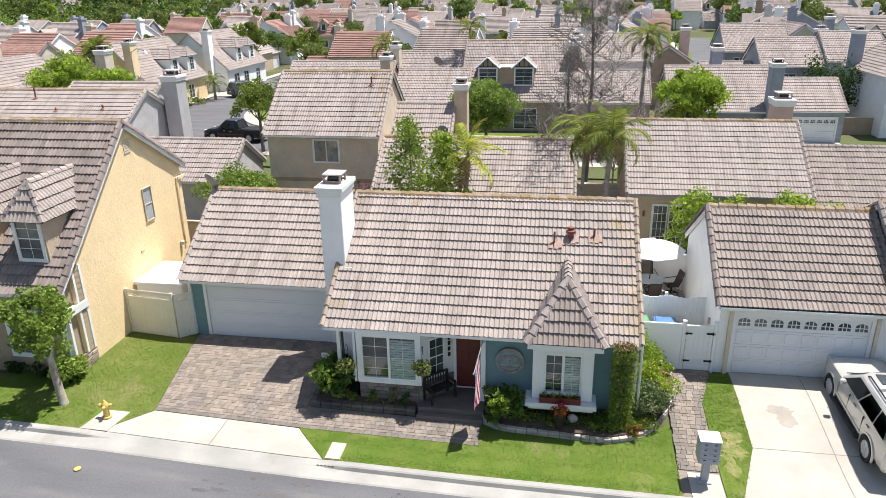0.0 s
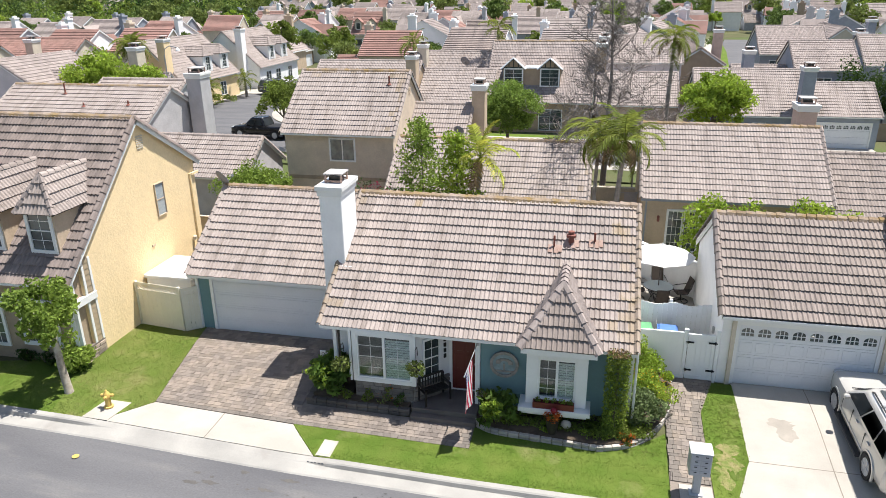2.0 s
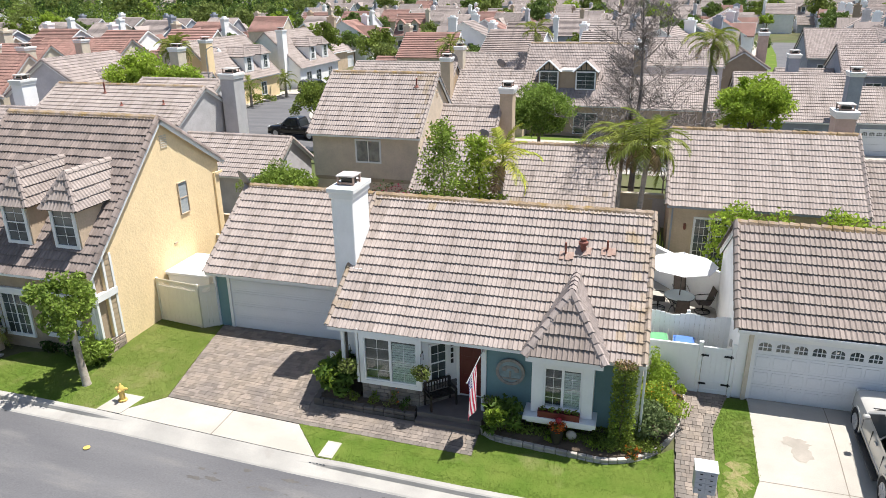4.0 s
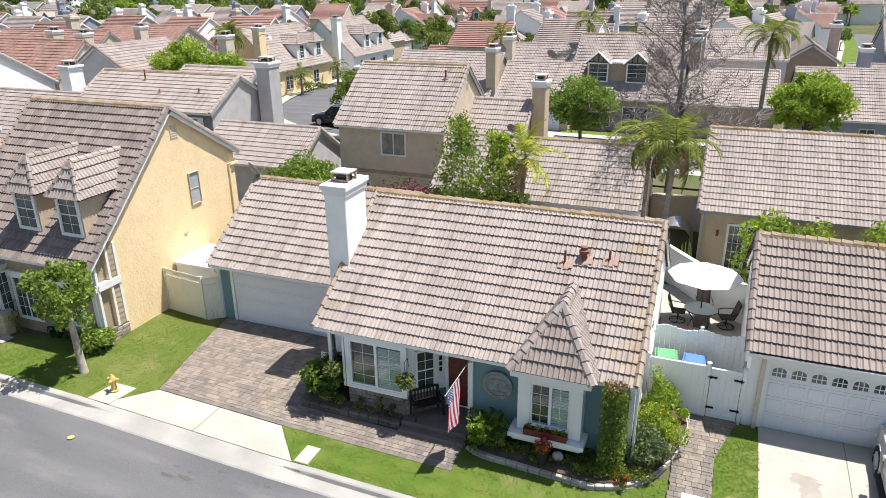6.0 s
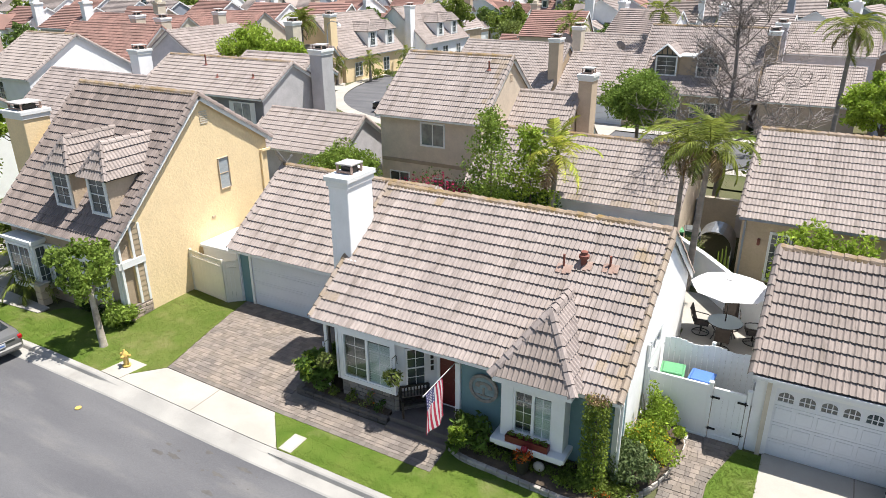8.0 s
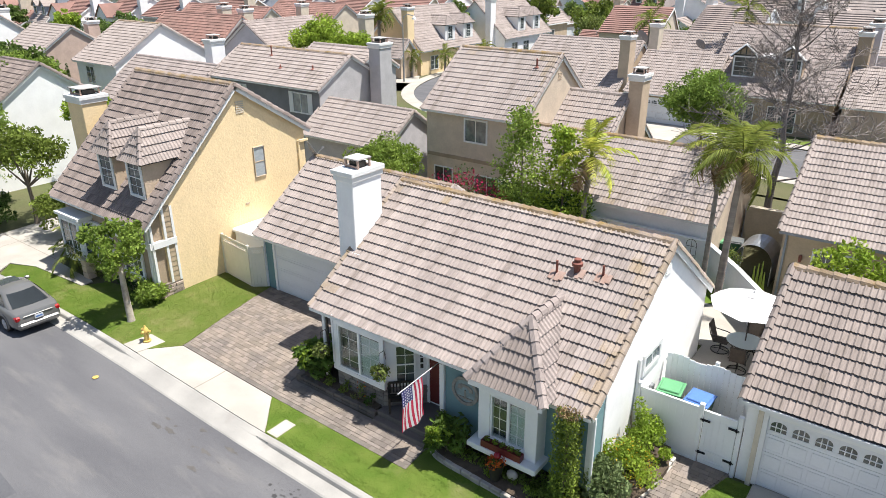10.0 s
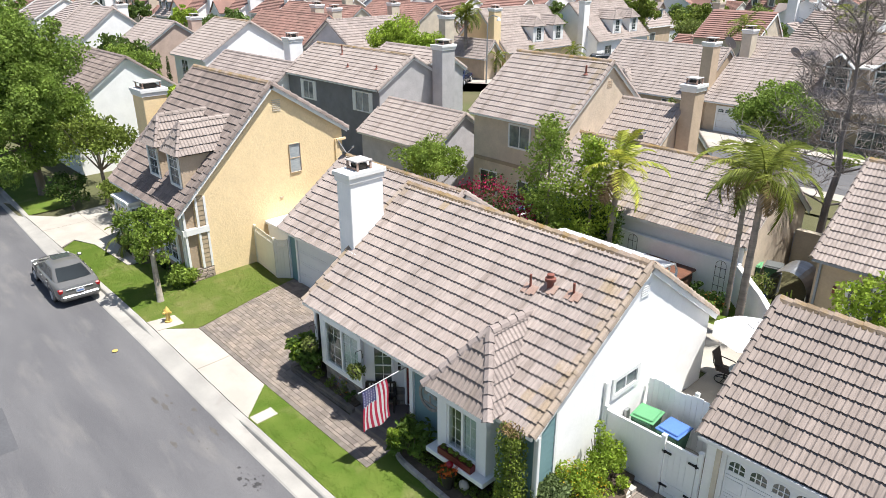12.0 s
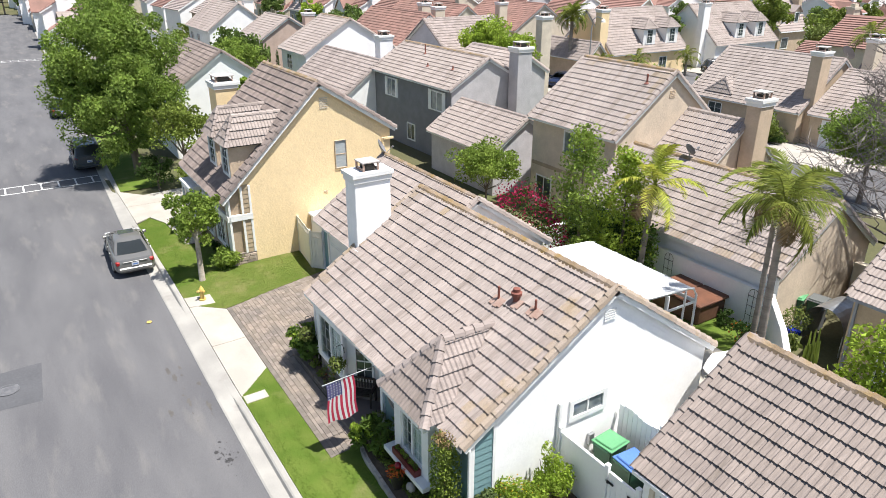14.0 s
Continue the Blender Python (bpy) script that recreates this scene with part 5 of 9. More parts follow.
# across the rear street
plain_house(-25.8, -15.6, 61.0, 71.0, 1, "x", S["sand"], TILE, (-15.7, 62.8, 7.4), (("s", 2.2, 0.9, 1.2, 1.3), ("s", 7.2, 0.7, 1.0, 1.6)), "sand-coloured house with blue-grey corner boards and a tiled roof", top=6.6,
            dormers=((-23.0, "s", 61.6, 3.2, 2.2, 0.35, 3.4, S["sand"], TILE, TILE_LO, True, None),))
plain_house(-15.2, -8.4, 61.6, 70.5, 1, "x", S["sand"], TILE, None, (), "garage wing with a panelled door and tiled roof", garage=("s", 1.2, 4.6), top=5.9)
plain_house(-18.0, -8.8, 71.5, 78.0, 1, "x", S["cream"], TILE, (-17.2, 73.0, 7.6), one, "house with a long tiled roof", eave=4.0, top=6.8)
tan_house = plain_house(-9.2, 0.4, 63.6, 75.4, 2, "x", S["tan"], TILE_PALE, (1.0, 67.5, 8.2), (("s", 2.6, 0.5, 1.3, 1.7), ("s", 5.0, 0.4, 2.0, 1.8)), "tan two-storey house with half-timbered dormers", eave=3.3, top=8.2,
            dormers=((-6.75, "s", 65.0, 4.5, 1.9, 1.7, 3.6, S["tan"], TILE_PALE, TILE_LO, False, TIMBER), (-3.45, "s", 65.0, 4.5, 1.9, 1.7, 3.6, S["tan"], TILE_PALE, TILE_LO, False, TIMBER)), moss=True)
part("dormer_link", boxes(((-5.8, 65.15, 4.2), (-4.4, 68.0, 6.1))), S["tan"], tan_house)
part("dormer_link_roof", boxes(((-5.8, 65.0, 6.1), (-4.4, 68.2, 6.22))), TRIM, tan_house)
plain_house(0.6, 8.6, 71.0, 79.0, 2, "x", S["lilac"], TILE, (1.2, 70.8, 8.6), (("s", 6.0, 3.6, 1.4, 1.3),), "pale lilac two-storey house with a tiled roof", eave=6.1, top=8.4)
plain_house(0.8, 7.8, 62.9, 71.2, 1, "x", S["pink"], TILE, None, (), "low pinkish garage wing with a tiled roof", eave=3.3, top=5.7)
# towards +x
plain_house(8.7, 17.2, 59.0, 68.5, 1, "x", S["bluegrey"], TILE, (16.6, 59.4, 7.1), (("s", 1.4, 0.9, 1.2, 1.2), ("s", 4.4, 0.4, 0.9, 1.9), ("s", 6.2, 0.9, 1.3, 1.2)), "blue-grey single-storey house with a white garage", eave=3.3, top=6.4)
plain_house(17.2, 22.7, 60.2, 67.4, 1, "x", S["bluegrey"], TILE, None, (), "blue-grey garage wing with a white door", garage=("s", 0.8, 4.0), eave=3.2, top=5.4)
plain_house(18.6, 24.2, 71.5, 79.5, 2, "x", S["bluegrey"], TILE_PALE, None, (("s", 2.0, 3.2, 1.2, 1.2),), "blue-grey two-storey house with a tiled roof", eave=5.5, top=7.9)
plain_house(13.6, 18.6, 72.0, 79.0, 1, "x", S["bluegrey"], TILE, (14.2, 70.6, 7.4), (), "low blue-grey wing with a tiled roof", top=5.6)
plain_house(8.3, 13.5, 78.0, 88.0, 2, "y", S["tan"], TILE_DARK, (13.0, 82.0, 8.6, S["pink"]), (), "brown gabled house with a brick-coloured chimney", eave=5.3, top=7.0)
plain_house(18.6, 26.0, 88.0, 97.0, 2, "x", S["bluegrey"], TILE_PALE, None, two, "blue-grey two-storey stucco house", eave=5.5, top=8.4)
plain_house(25.6, 31.4, 75.2, 83.2, 2, "x", S["bluegrey"], TILE, (26.4, 81.0, 8.4), two, "blue-grey two-storey stucco house", eave=5.6, top=8.2)
plain_house(26.5, 33.0, 97.0, 108.0, 2, "y", S["cream"], TILE_PALE, (33.4, 100.0, 8.8, S["bluegrey"]), two, "pale yellow two-storey stucco house", top=8.0)
plain_house(26.2, 36.0, 63.0, 73.0, 2, "y", S["white"], TILE_PALE, (26.6, 71.5, 8.8, S["bluegrey"]), (("s", 3.6, 3.2, 0.7, 1.2),), "white two-storey house with a tiled roof", top=8.6)
plain_house(34.0, 42.0, 76.0, 88.0, 2, "y", S["lilac"], TILE, (34.2, 78.0, 8.8), two, "pale grey two-storey stucco house", top=8.6)
solid("fence", boxes(((22.8, 64.5, 0.4), (26.4, 64.6, 2.0))), S["tan"], "brown board fence between two houses", "fence")

# ---- the rest of the estate: rows on both sides of parallel streets ----
taken = [(o.location.x, o.location.y) for o in scene.objects if o.name.startswith("house") and o.parent is None]
rear_street = [(-2, 55.0), (-15, 55.6), (-26, 57.5), (-34, 62), (-38.5, 70), (-40, 85), (-40, 130)]
side_street = [(15, 90), (19.5, 104), (24, 120), (28, 150), (33, 200)]


def near_path(x, y, path, r):
    for (ax, ay), (bx, by) in zip(path, path[1:]):
        t = max(0, min(1, ((x - ax) * (bx - ax) + (y - ay) * (by - ay)) / ((bx - ax) ** 2 + (by - ay) ** 2)))
        if math.hypot(x - ax - t * (bx - ax), y - ay - t * (by - ay)) < r:
            return True
    return False


def courses(x0, x1, lo, mid, hi, eave, top, eave2, n=14):
    """One stepped sheet of tile courses from the eave at lo over the ridge at mid to the eave at hi."""
    line = [(lo + (mid - lo) * j / n, eave + (top - eave) * j / n + h) for j in range(n) for h in (0.0, 0.085)]
    line += [(mid, top + 0.08)]
    line += [(hi + (mid - hi) * j / n, eave2 + (top - eave2) * j / n + h) for j in range(n - 1, -1, -1) for h in (0.085, 0.0)]
    return [(x, y, z) for y, z in line for x in (x0, x1)], [(2 * k, 2 * k + 1, 2 * k + 3, 2 * k + 2) for k in range(len(line) - 1)]


def gable_body(h, x0, x1, y0, y1, z0, eave, top, wall, tile, eave2=None, mid=None):
    """Walls, two tiled slopes and white bargeboards of a block whose ridge runs along x."""
    eave2, mid = eave2 or eave, mid or (y0 + y1) / 2
    bm = bmesh.new()
    prism(bm, [(y0 + .3, z0 - 1.5), (y1 - .3, z0 - 1.5), (y1 - .3, eave2 + .1), (mid, top - .08), (y0 + .3, eave + .1)], "x", x0 + .14, x1 - .14)
    part("wall", bm, wall, h)
    raw("roof", *courses(x0, x1, y0, mid, y1, eave, top, eave2), tile, h)
    for x in (x0, x1):
        tb = bmesh.new()
        for p, e in ((y0, eave), (y1, eave2)):
            q = [tb.verts.new((x + dx, yy, zz)) for dx in (-0.03, 0.03) for yy, zz in ((p, e - .2), (p, e), (mid, top), (mid, top - .22))]
            for f in ((0, 1, 2, 3), (7, 6, 5, 4), (0, 3, 7, 4), (1, 5, 6, 2)):
                tb.faces.new([q[i] for i in f])
        part("bargeboard", tb, TRIM, h)
    part("gutter", boxes(((x0, y0 - .05, eave - .17), (x1, y0, eave))), TRIM, h)


def estate_house(px, py, wall, tile, form, z=0.4):
    """A two-storey house for the middle distance with a low garage wing, its front towards -y. form: 0 plain front, 1 low eave with
    two dormers, 2 gabled front bay."""
    h = thing("house", (px, py, z), "%s two-storey stucco house with a tiled gable roof" % wall.name.replace("stucco_", "").replace("bluegrey", "blue-grey").replace("lilac", "pale grey"), "house", "houses of the neighbourhood")
    x0, x1, y0, y1 = px - 5.2, px + 2.0, py - 4.6, py + 4.6
    eave, top = (z + 3.2, z + 7.9) if form == 1 else (z + 5.2, z + 7.8)
    gable_body(h, x0, x1, y0, y1, z, eave, top, wall, tile, z + 5.2)
    gable_body(h, x1 - .1, x1 + 4.2, y0 + 0.6, y1 - 1.5, z, z + 2.8, z + 4.9, wall, tile)
    part("garage_door", boxes(((x1 + .5, y0 + .85, z), (x1 + 3.7, y0 + .92, z + 2.1))), DOORWHITE, h)
    part("chimney", boxes(((x1 - .2, py - 2.2, z), (x1 + .6, py - .9, top + .5)), ((x1 - .3, py - 2.3, top + .5), (x1 + .7, py - .8, top + .75)), ((x1 - .05, py - 1.9, top + .75), (x1 + .45, py - 1.2, top + 1.05))), wall if form else STUCCO["white"], h)
    if form == 1:
        for cx in (px - 3.6, px - 0.4):
            db = bmesh.new()
            prism(db, [(cx - .8, z + 3.5), (cx + .8, z + 3.5), (cx + .8, z + 5.9), (cx, z + 6.6), (cx - .8, z + 5.9)], "y", y0 + 1.0, y0 + 4.2)
            d = part("dormer", db, wall, h)
            rb = bmesh.new()
            for s_ in (-1, 1):
                q = [rb.verts.new(v) for v in ((cx, y0 + .75, z + 6.72), (cx, y0 + 4.3, z + 6.72), (cx + s_ * 1.05, y0 + 4.3, z + 5.75), (cx + s_ * 1.05, y0 + .75, z + 5.75))]
                w = [rb.verts.new(v.co - Vector((0, 0, .12))) for v in q]
                rb.faces.new(q)
                rb.faces.new(w[::-1])
                for i in range(4):
                    rb.faces.new((q[i], w[i], w[(i + 1) % 4], q[(i + 1) % 4]))
            part("dormer_roof", rb, tile, d)
            window(d, (cx - .42, y0 + 1.0, z + 4.35), (1, 0, 0), .84, 1.25, trim=0.12, bars=(0, 0))
    elif form == 2:
        db = bmesh.new()
        prism(db, [(px - 4.6, z), (px - 1.6, z), (px - 1.6, z + 5.2), (px - 3.1, z + 6.8), (px - 4.6, z + 5.2)], "y", y0 - .9, y0 + 2.2)
        d = part("front_bay", db, wall, h)
        rb = bmesh.new()
        for s_ in (-1, 1):
            q = [rb.verts.new(v) for v in ((px - 3.1, y0 - 1.1, z + 6.95), (px - 3.1, y0 + 2.9, z + 6.95), (px - 3.1 + s_ * 1.75, y0 + 2.9, z + 5.1), (px - 3.1 + s_ * 1.75, y0 - 1.1, z + 5.1))]
            w = [rb.verts.new(v.co - Vector((0, 0, .14))) for v in q]
            rb.faces.new(q)
            rb.faces.new(w[::-1])
            for i in range(4):
                rb.faces.new((q[i], w[i], w[(i + 1) % 4], q[(i + 1) % 4]))
        part("bay_roof", rb, tile, d)
        window(d, (px - 3.7, y0 - .9, z + 3.2), (1, 0, 0), 1.2, 1.3, trim=0.12, bars=(0, 0))
    else:
        for off in (1.2, 4.6):
            window(h, (x0 + off, y0 + .3, z + 3.3), (1, 0, 0), 1.2, 1.25, trim=0.12, bars=(0, 0))
    window(h, (x0 + 1.0, y0 + .3, z + .8), (1, 0, 0), 1.5, 1.4, trim=0.12, bars=(0, 0))
    window(h, (x1 - .14, py + .8, z + 3.3), (0, 1, 0), .9, 1.3, trim=0.1, bars=(0, 0))
    return h


kinds = (("bluegrey", TILE, 1), ("white", TILE_PALE, 2), ("cream", TILE, 0), ("lilac", TILE, 2), ("sand", TILE_PALE, 1), ("white", TILE_DARK, 0), ("bluegrey", TILE_PALE, 2), ("tan", TILE, 1),
         ("cream", TILE_RED, 1), ("white", TILE_RED, 2), ("lilac", TILE_RED, 0))
protos = [estate_house(-330 + i * 14, 40.0, STUCCO[wl], tl, form) for i, (wl, tl, form) in enumerate(kinds)]
lots = []
for line in (11, 55, 99, 143, 187, 231, 275):
    for off, turn in ((13, 0), (-13, 180)):
        x = -270.0 + 5 * math.sin(line + off)
        while x < 95:
            lots.append((x + rng.uniform(-0.8, 0.8), line + off + rng.uniform(-1.2, 1.2) - 0.05 * x * (line > 60), turn + rng.uniform(-7, 7)))
            x += 11.8
for path in (side_street, [(-40, 106), (-40, 136)]):
    for (ax, ay), (bx, by) in zip(path, path[1:]):
        d = math.hypot(bx - ax, by - ay)
        for k in range(max(1, round(d / 12.5))):
            t = (k + 0.5) / max(1, round(d / 12.5))
            lean = math.degrees(math.atan2(by - ay, bx - ax)) - 90
            for sd in (-1, 1):
                lots.insert(0, (ax + (bx - ax) * t + sd * 13.0, ay + (by - ay) * t, -90 * sd + lean))
far_body, spots = {}, []
for xx, y, turn in lots:
    d, ang = math.hypot(xx, y), math.degrees(math.atan2(-xx, y))
    if not (62 < d < 310 and -32 < ang < 88) or near_path(xx, y, rear_street, 10.5) or near_path(xx, y, side_street, 11.5) or (y < 31 and xx > -64) or (27 < ang < 47 and d > 185) or (d > 215 and rng.random() < 0.3):
        continue
    if any(math.hypot(xx - a, y - b) < 11.0 for a, b in taken) or any(math.hypot(xx - a, y - b) < 9.8 for a, b in spots):
        continue
    red = 0.6 if (xx < -55 and y < 105) or (-75 < xx < -15 and 105 < y < 200) else 0.06
    k = rng.randrange(8, 11) if rng.random() < red else rng.randrange(0, 8)
    m = Matrix.Translation((xx, y, 0.4 + hill(xx, y) + rng.uniform(-0.3, 0.3))) @ pose(0, 0, 0, 0, 0, turn)
    spots.append((xx, y))
    if d < 150:
        copy_thing(protos[k], m)
        continue
    inv = Matrix.Translation(-protos[k].location)
    for o in protos[k].children_recursive:
        vs, fs = far_body.setdefault(o.data.materials[0].name, ([], []))
        base = len(vs)
        mm = m @ inv
        vs.extend(tuple(mm @ v.co) for v in o.data.vertices)
        fs.extend(tuple(base + i for i in p.vertices) for p in o.data.polygons)
for name, (vs, fs) in far_body.items():
    tagged(raw("distant_houses", vs, fs, bpy.data.materials[name]), "distant rows of stucco houses with tiled roofs", "houses", "", "stuff")
# the first of each kind stand at the far end of the estate
for i, o in enumerate(protos):
    a = radians(16 + i * 5)
    o.location = (-math.sin(a) * 318, math.cos(a) * 318, 0.4 + hill(0, 318))

# ---- plants ----
def leaf_cloud(clumps, size, seed, fold=0.25, upright=0.0, shell=0.55, aspect=0.55):
    """Leaves, each a folded diamond, spread through clumps (centre, radii, count)."""
    g = np.random.default_rng(seed)
    P = []
    for c, r, n in clumps:
        d = g.normal(size=(n, 3))
        d /= np.linalg.norm(d, axis=1)[:, None]
        rad = shell + (1 - shell) * g.random(n) ** 0.6
        rad *= 1 + 0.22 * g.normal(size=n).clip(-1.5, 1.5) * 0.6
        P.append(np.array(c) + d * rad[:, None] * np.array(r))
    P = np.concatenate(P)
    n = len(P)
    a = g.normal(size=(n, 3))
    a[:, 2] = a[:, 2] * (1 - upright) - 0.25 + upright
    a /= np.linalg.norm(a, axis=1)[:, None]
    b = g.normal(size=(n, 3))
    b[:, 2] *= 0.5
    b = np.cross(a, b)
    b /= np.linalg.norm(b, axis=1)[:, None] + 1e-9
    s = size * g.uniform(0.6, 1.35, n)[:, None]
    nn = np.cross(a, b)
    v = np.stack([P - a * s * 0.5, P + b * s * aspect * 0.5 + nn * s * fold * 0.3, P + a * s * 0.5, P - b * s * aspect * 0.5 + nn * s * fold * 0.3], 1).reshape(-1, 3)
    f = [(4 * i, 4 * i + 1, 4 * i + 2, 4 * i + 3) for i in range(n)]
    return v, f


def cloud_part(name, parent, clumps, size, material, seed, **kw):
    v, f = leaf_cloud(clumps, size, seed, **kw)
    return raw(name, v.tolist(), f, material, parent)


def crown_clumps(c, r, k, n, seed, rr=0.42, low=-0.5):
    """k clumps over the surface of an ellipsoid, n leaves in all."""
    g = np.random.default_rng(seed)
    out = []
    for i in range(k):
        while True:
            d = g.normal(size=3)
            d /= np.linalg.norm(d)
            if d[2] > low:
                break
        lump = 1 + 0.16 * math.sin(3.1 * d[0] + seed) * math.cos(2.7 * d[1] - seed) + 0.12 * math.sin(5.3 * d[2] + 4.1 * d[0] + 2 * seed)
        q = (0.25 + 0.62 * g.random() ** 0.55) * lump
        s = rr * g.uniform(0.55, 1.25)
        out.append((tuple(np.array(c) + d * np.array(r) * q), tuple(np.array(r) * s * np.array((1, 1, 0.8))), max(4, n // k)))
    return out


def tree(x, y, h, crown, radius, label, leaves=3000, size=0.14, clumps=26, material=None, bark=None, trunk=0.12, lean=(0, 0), seed=1, z=None, squash=0.85, group="", rr=0.30, limbs=8, low=-0.5):
    """A broadleaf tree: tapered trunk, limbs, and a crown of leaf clumps. h: height of the crown's middle."""
    z = gz(x, y) if z is None else z
    t = thing("tree", (x, y, z), label, "tree", group)
    g = random.Random(seed)
    c = Vector((x + lean[0], y + lean[1], z + h))
    fork = Vector((x + lean[0] * 0.55, y + lean[1] * 0.55, z + max(h - radius * 0.75, h * 0.45)))
    bm = bmesh.new()
    base = Vector((x, y, z - 0.1))
    tube(bm, [base, base.lerp(fork, 0.08), base.lerp(fork, 0.5) + Vector((g.uniform(-.06, .06), g.uniform(-.06, .06), 0)), fork, fork.lerp(c, 0.6)], [trunk * 1.5, trunk * 1.08, trunk * 0.92, trunk * 0.75, trunk * 0.4], 10)
    part("trunk", bm, bark or BARK, t, smooth=True)
    cl = crown_clumps(c, (radius, radius, radius * squash), clumps, leaves, seed, rr, low)
    for cc, _, _ in cl[:limbs]:
        e = Vector(cc)
        bl = bmesh.new()
        tube(bl, [fork, fork.lerp(e, 0.5) + Vector((0, 0, -0.1 * radius)), e], [trunk * 0.5, trunk * 0.28, trunk * 0.1], 6)
        part("limb", bl, bark or BARK, t, smooth=True)
    cloud_part("crown", t, cl, size, material or LEAF, seed)
    return t


def bush(x, y, r, h, label, leaves=900, size=0.09, material=None, seed=1, z=None, name="bush", flowers=None, category="bush", clumps=10):
    z = gz(x, y) if z is None else z
    b = thing(name, (x, y, z), label, category)
    rx, ry = r if isinstance(r, tuple) else (r, r)
    cl = crown_clumps((x, y, z + h * 0.48), (rx, ry, h * 0.55), clumps, leaves, seed, 0.5, -0.9)
    cloud_part("foliage", b, cl, size, material or LEAF, seed)
    tw = bmesh.new()
    for k in range(5):
        a = k * 1.257 + seed
        tube(tw, [(x, y, z - 0.05), (x + math.cos(a) * rx * 0.5, y + math.sin(a) * ry * 0.5, z + h * 0.6)], [0.025, 0.008], 5)
    part("stem", tw, BARK, b)
    if flowers:
        m, n, s = flowers
        fl_ = cloud_part("flower", b, [((x, y, z + h * 0.52), (rx * 0.98, ry * 0.98, h * 0.52), n)], s, m, seed + 5, shell=0.9)
        tagged(fl_, kind="stuff")
    return b


def frond_mesh(name, length, pairs, droop, leaf_len, material, seed, width=0.035):
    """A feather frond along +x from the origin."""
    g = random.Random(seed)
    vs, fs = [], []

    def at(t):
        return Vector((length * (t - 0.22 * droop * t ** 3), 0, length * (0.42 * t - (0.34 + 0.36 * droop) * t ** 2.2)))
    for i in range(9):
        a, b = at(i / 9), at((i + 1) / 9)
        w = 0.028 * (1 - i / 11)
        k = len(vs)
        vs += [tuple(a + Vector((0, -w, 0))), tuple(a + Vector((0, w, 0))), tuple(b + Vector((0, w * 0.9, 0))), tuple(b + Vector((0, -w * 0.9, 0))), tuple(a - Vector((0, 0, w))), tuple(b - Vector((0, 0, w)))]
        fs += [(k, k + 1, k + 2, k + 3), (k, k + 3, k + 5, k + 4), (k + 1, k + 4, k + 5, k + 2)]
    for i in range(pairs):
        t = 0.14 + 0.86 * i / pairs
        p = at(t)
        ll = leaf_len * (math.sin(math.pi * min(1, 0.18 + t * 0.82)) ** 0.6) * g.uniform(0.85, 1.1)
        for s in (-1, 1):
            tip = p + Vector((ll * 0.45, s * ll * g.uniform(0.6, 0.85), -ll * (0.18 + 0.26 * droop) * g.uniform(0.5, 1.5)))
            m = p.lerp(tip, 0.5) + Vector((0, 0, ll * 0.08))
            o = Vector((width, -s * width * 0.3, 0))
            k = len(vs)
            vs += [tuple(p - o * 0.5), tuple(p + o * 0.5), tuple(m + o * 0.6), tuple(m - o * 0.6), tuple(tip)]
            fs += [(k, k + 1, k + 2, k + 3), (k + 3, k + 2, k + 4)]
    me = bpy.data.meshes.new(name)
    me.from_pydata(vs, [], fs)
    me.materials.append(material)
    return me


FRONDS = [frond_mesh("frond", 2.6, 44, 0.85 + 0.5 * k, 0.66, FROND, k + 3, 0.032) for k in range(3)]
FRONDS_YOUNG = [frond_mesh("frond", 2.4, 40, 0.55 + 0.4 * k, 0.6, FROND_YELLOW, k + 13, 0.036) for k in range(2)]
FRONDS_DRY = [frond_mesh("frond", 2.0, 30, 1.0 + 0.2 * k, 0.6, FROND_DRY, k + 23) for k in range(2)]


def palm(x, y, top, n, label, scale=1.0, lean=(0, 0), seed=1, green=None, dry=3, trunk=0.13, z=None, group="palms"):
    """A feather palm: ringed trunk, crownshaft, and arching fronds."""
    z = gz(x, y) if z is None else z
    g = random.Random(seed)
    p = thing("palm_tree", (x, y, z), label, "palm tree", group)
    head = Vector((x + lean[0], y + lean[1], top))
    bm = bmesh.new()
    pts = [Vector((x, y, z - 0.1)).lerp(head, t) + Vector((lean[0], lean[1], 0)) * (t * t - t) * 0.5 for t in np.linspace(0, 1, 15)]
    tube(bm, pts, [trunk * (1.35 - 0.5 * t) * (1.06 if i % 2 else 0.97) for i, t in enumerate(np.linspace(0, 1, 15))], 10)
    part("trunk", bm, PALMBARK, p, smooth=True)
    cs = bmesh.new()
    tube(cs, [head - Vector((0, 0, 0.25)), head + Vector((0, 0, 0.15)), head + Vector((0, 0, 0.5))], [trunk * 0.95, trunk * 0.8, 0.03], 8)
    part("crownshaft", cs, FROND, p, smooth=True)
    green = green or FRONDS
    for i in range(n + dry):
        old = i >= n
        t = i / max(1, n - 1)
        me = g.choice(FRONDS_DRY) if old else g.choice(green)
        ob = new("frond", me)
        ob.parent = p
        ob.matrix_parent_inverse = Matrix.Translation(-p.location)
        pitch = g.uniform(35, 55) if old else 44 - 108 * (1 - t) ** 0.8 + g.uniform(-8, 8)
        ob.matrix_basis = Matrix.Translation(head + Vector((0, 0, 0.25))) @ pose(0, 0, 0, 0, 0, i * 137.5 + g.uniform(-14, 14)) @ pose(0, 0, 0, g.uniform(-25, 25), pitch, 0) @ Matrix.Scale(scale * g.uniform(0.85, 1.12), 4)
    return p


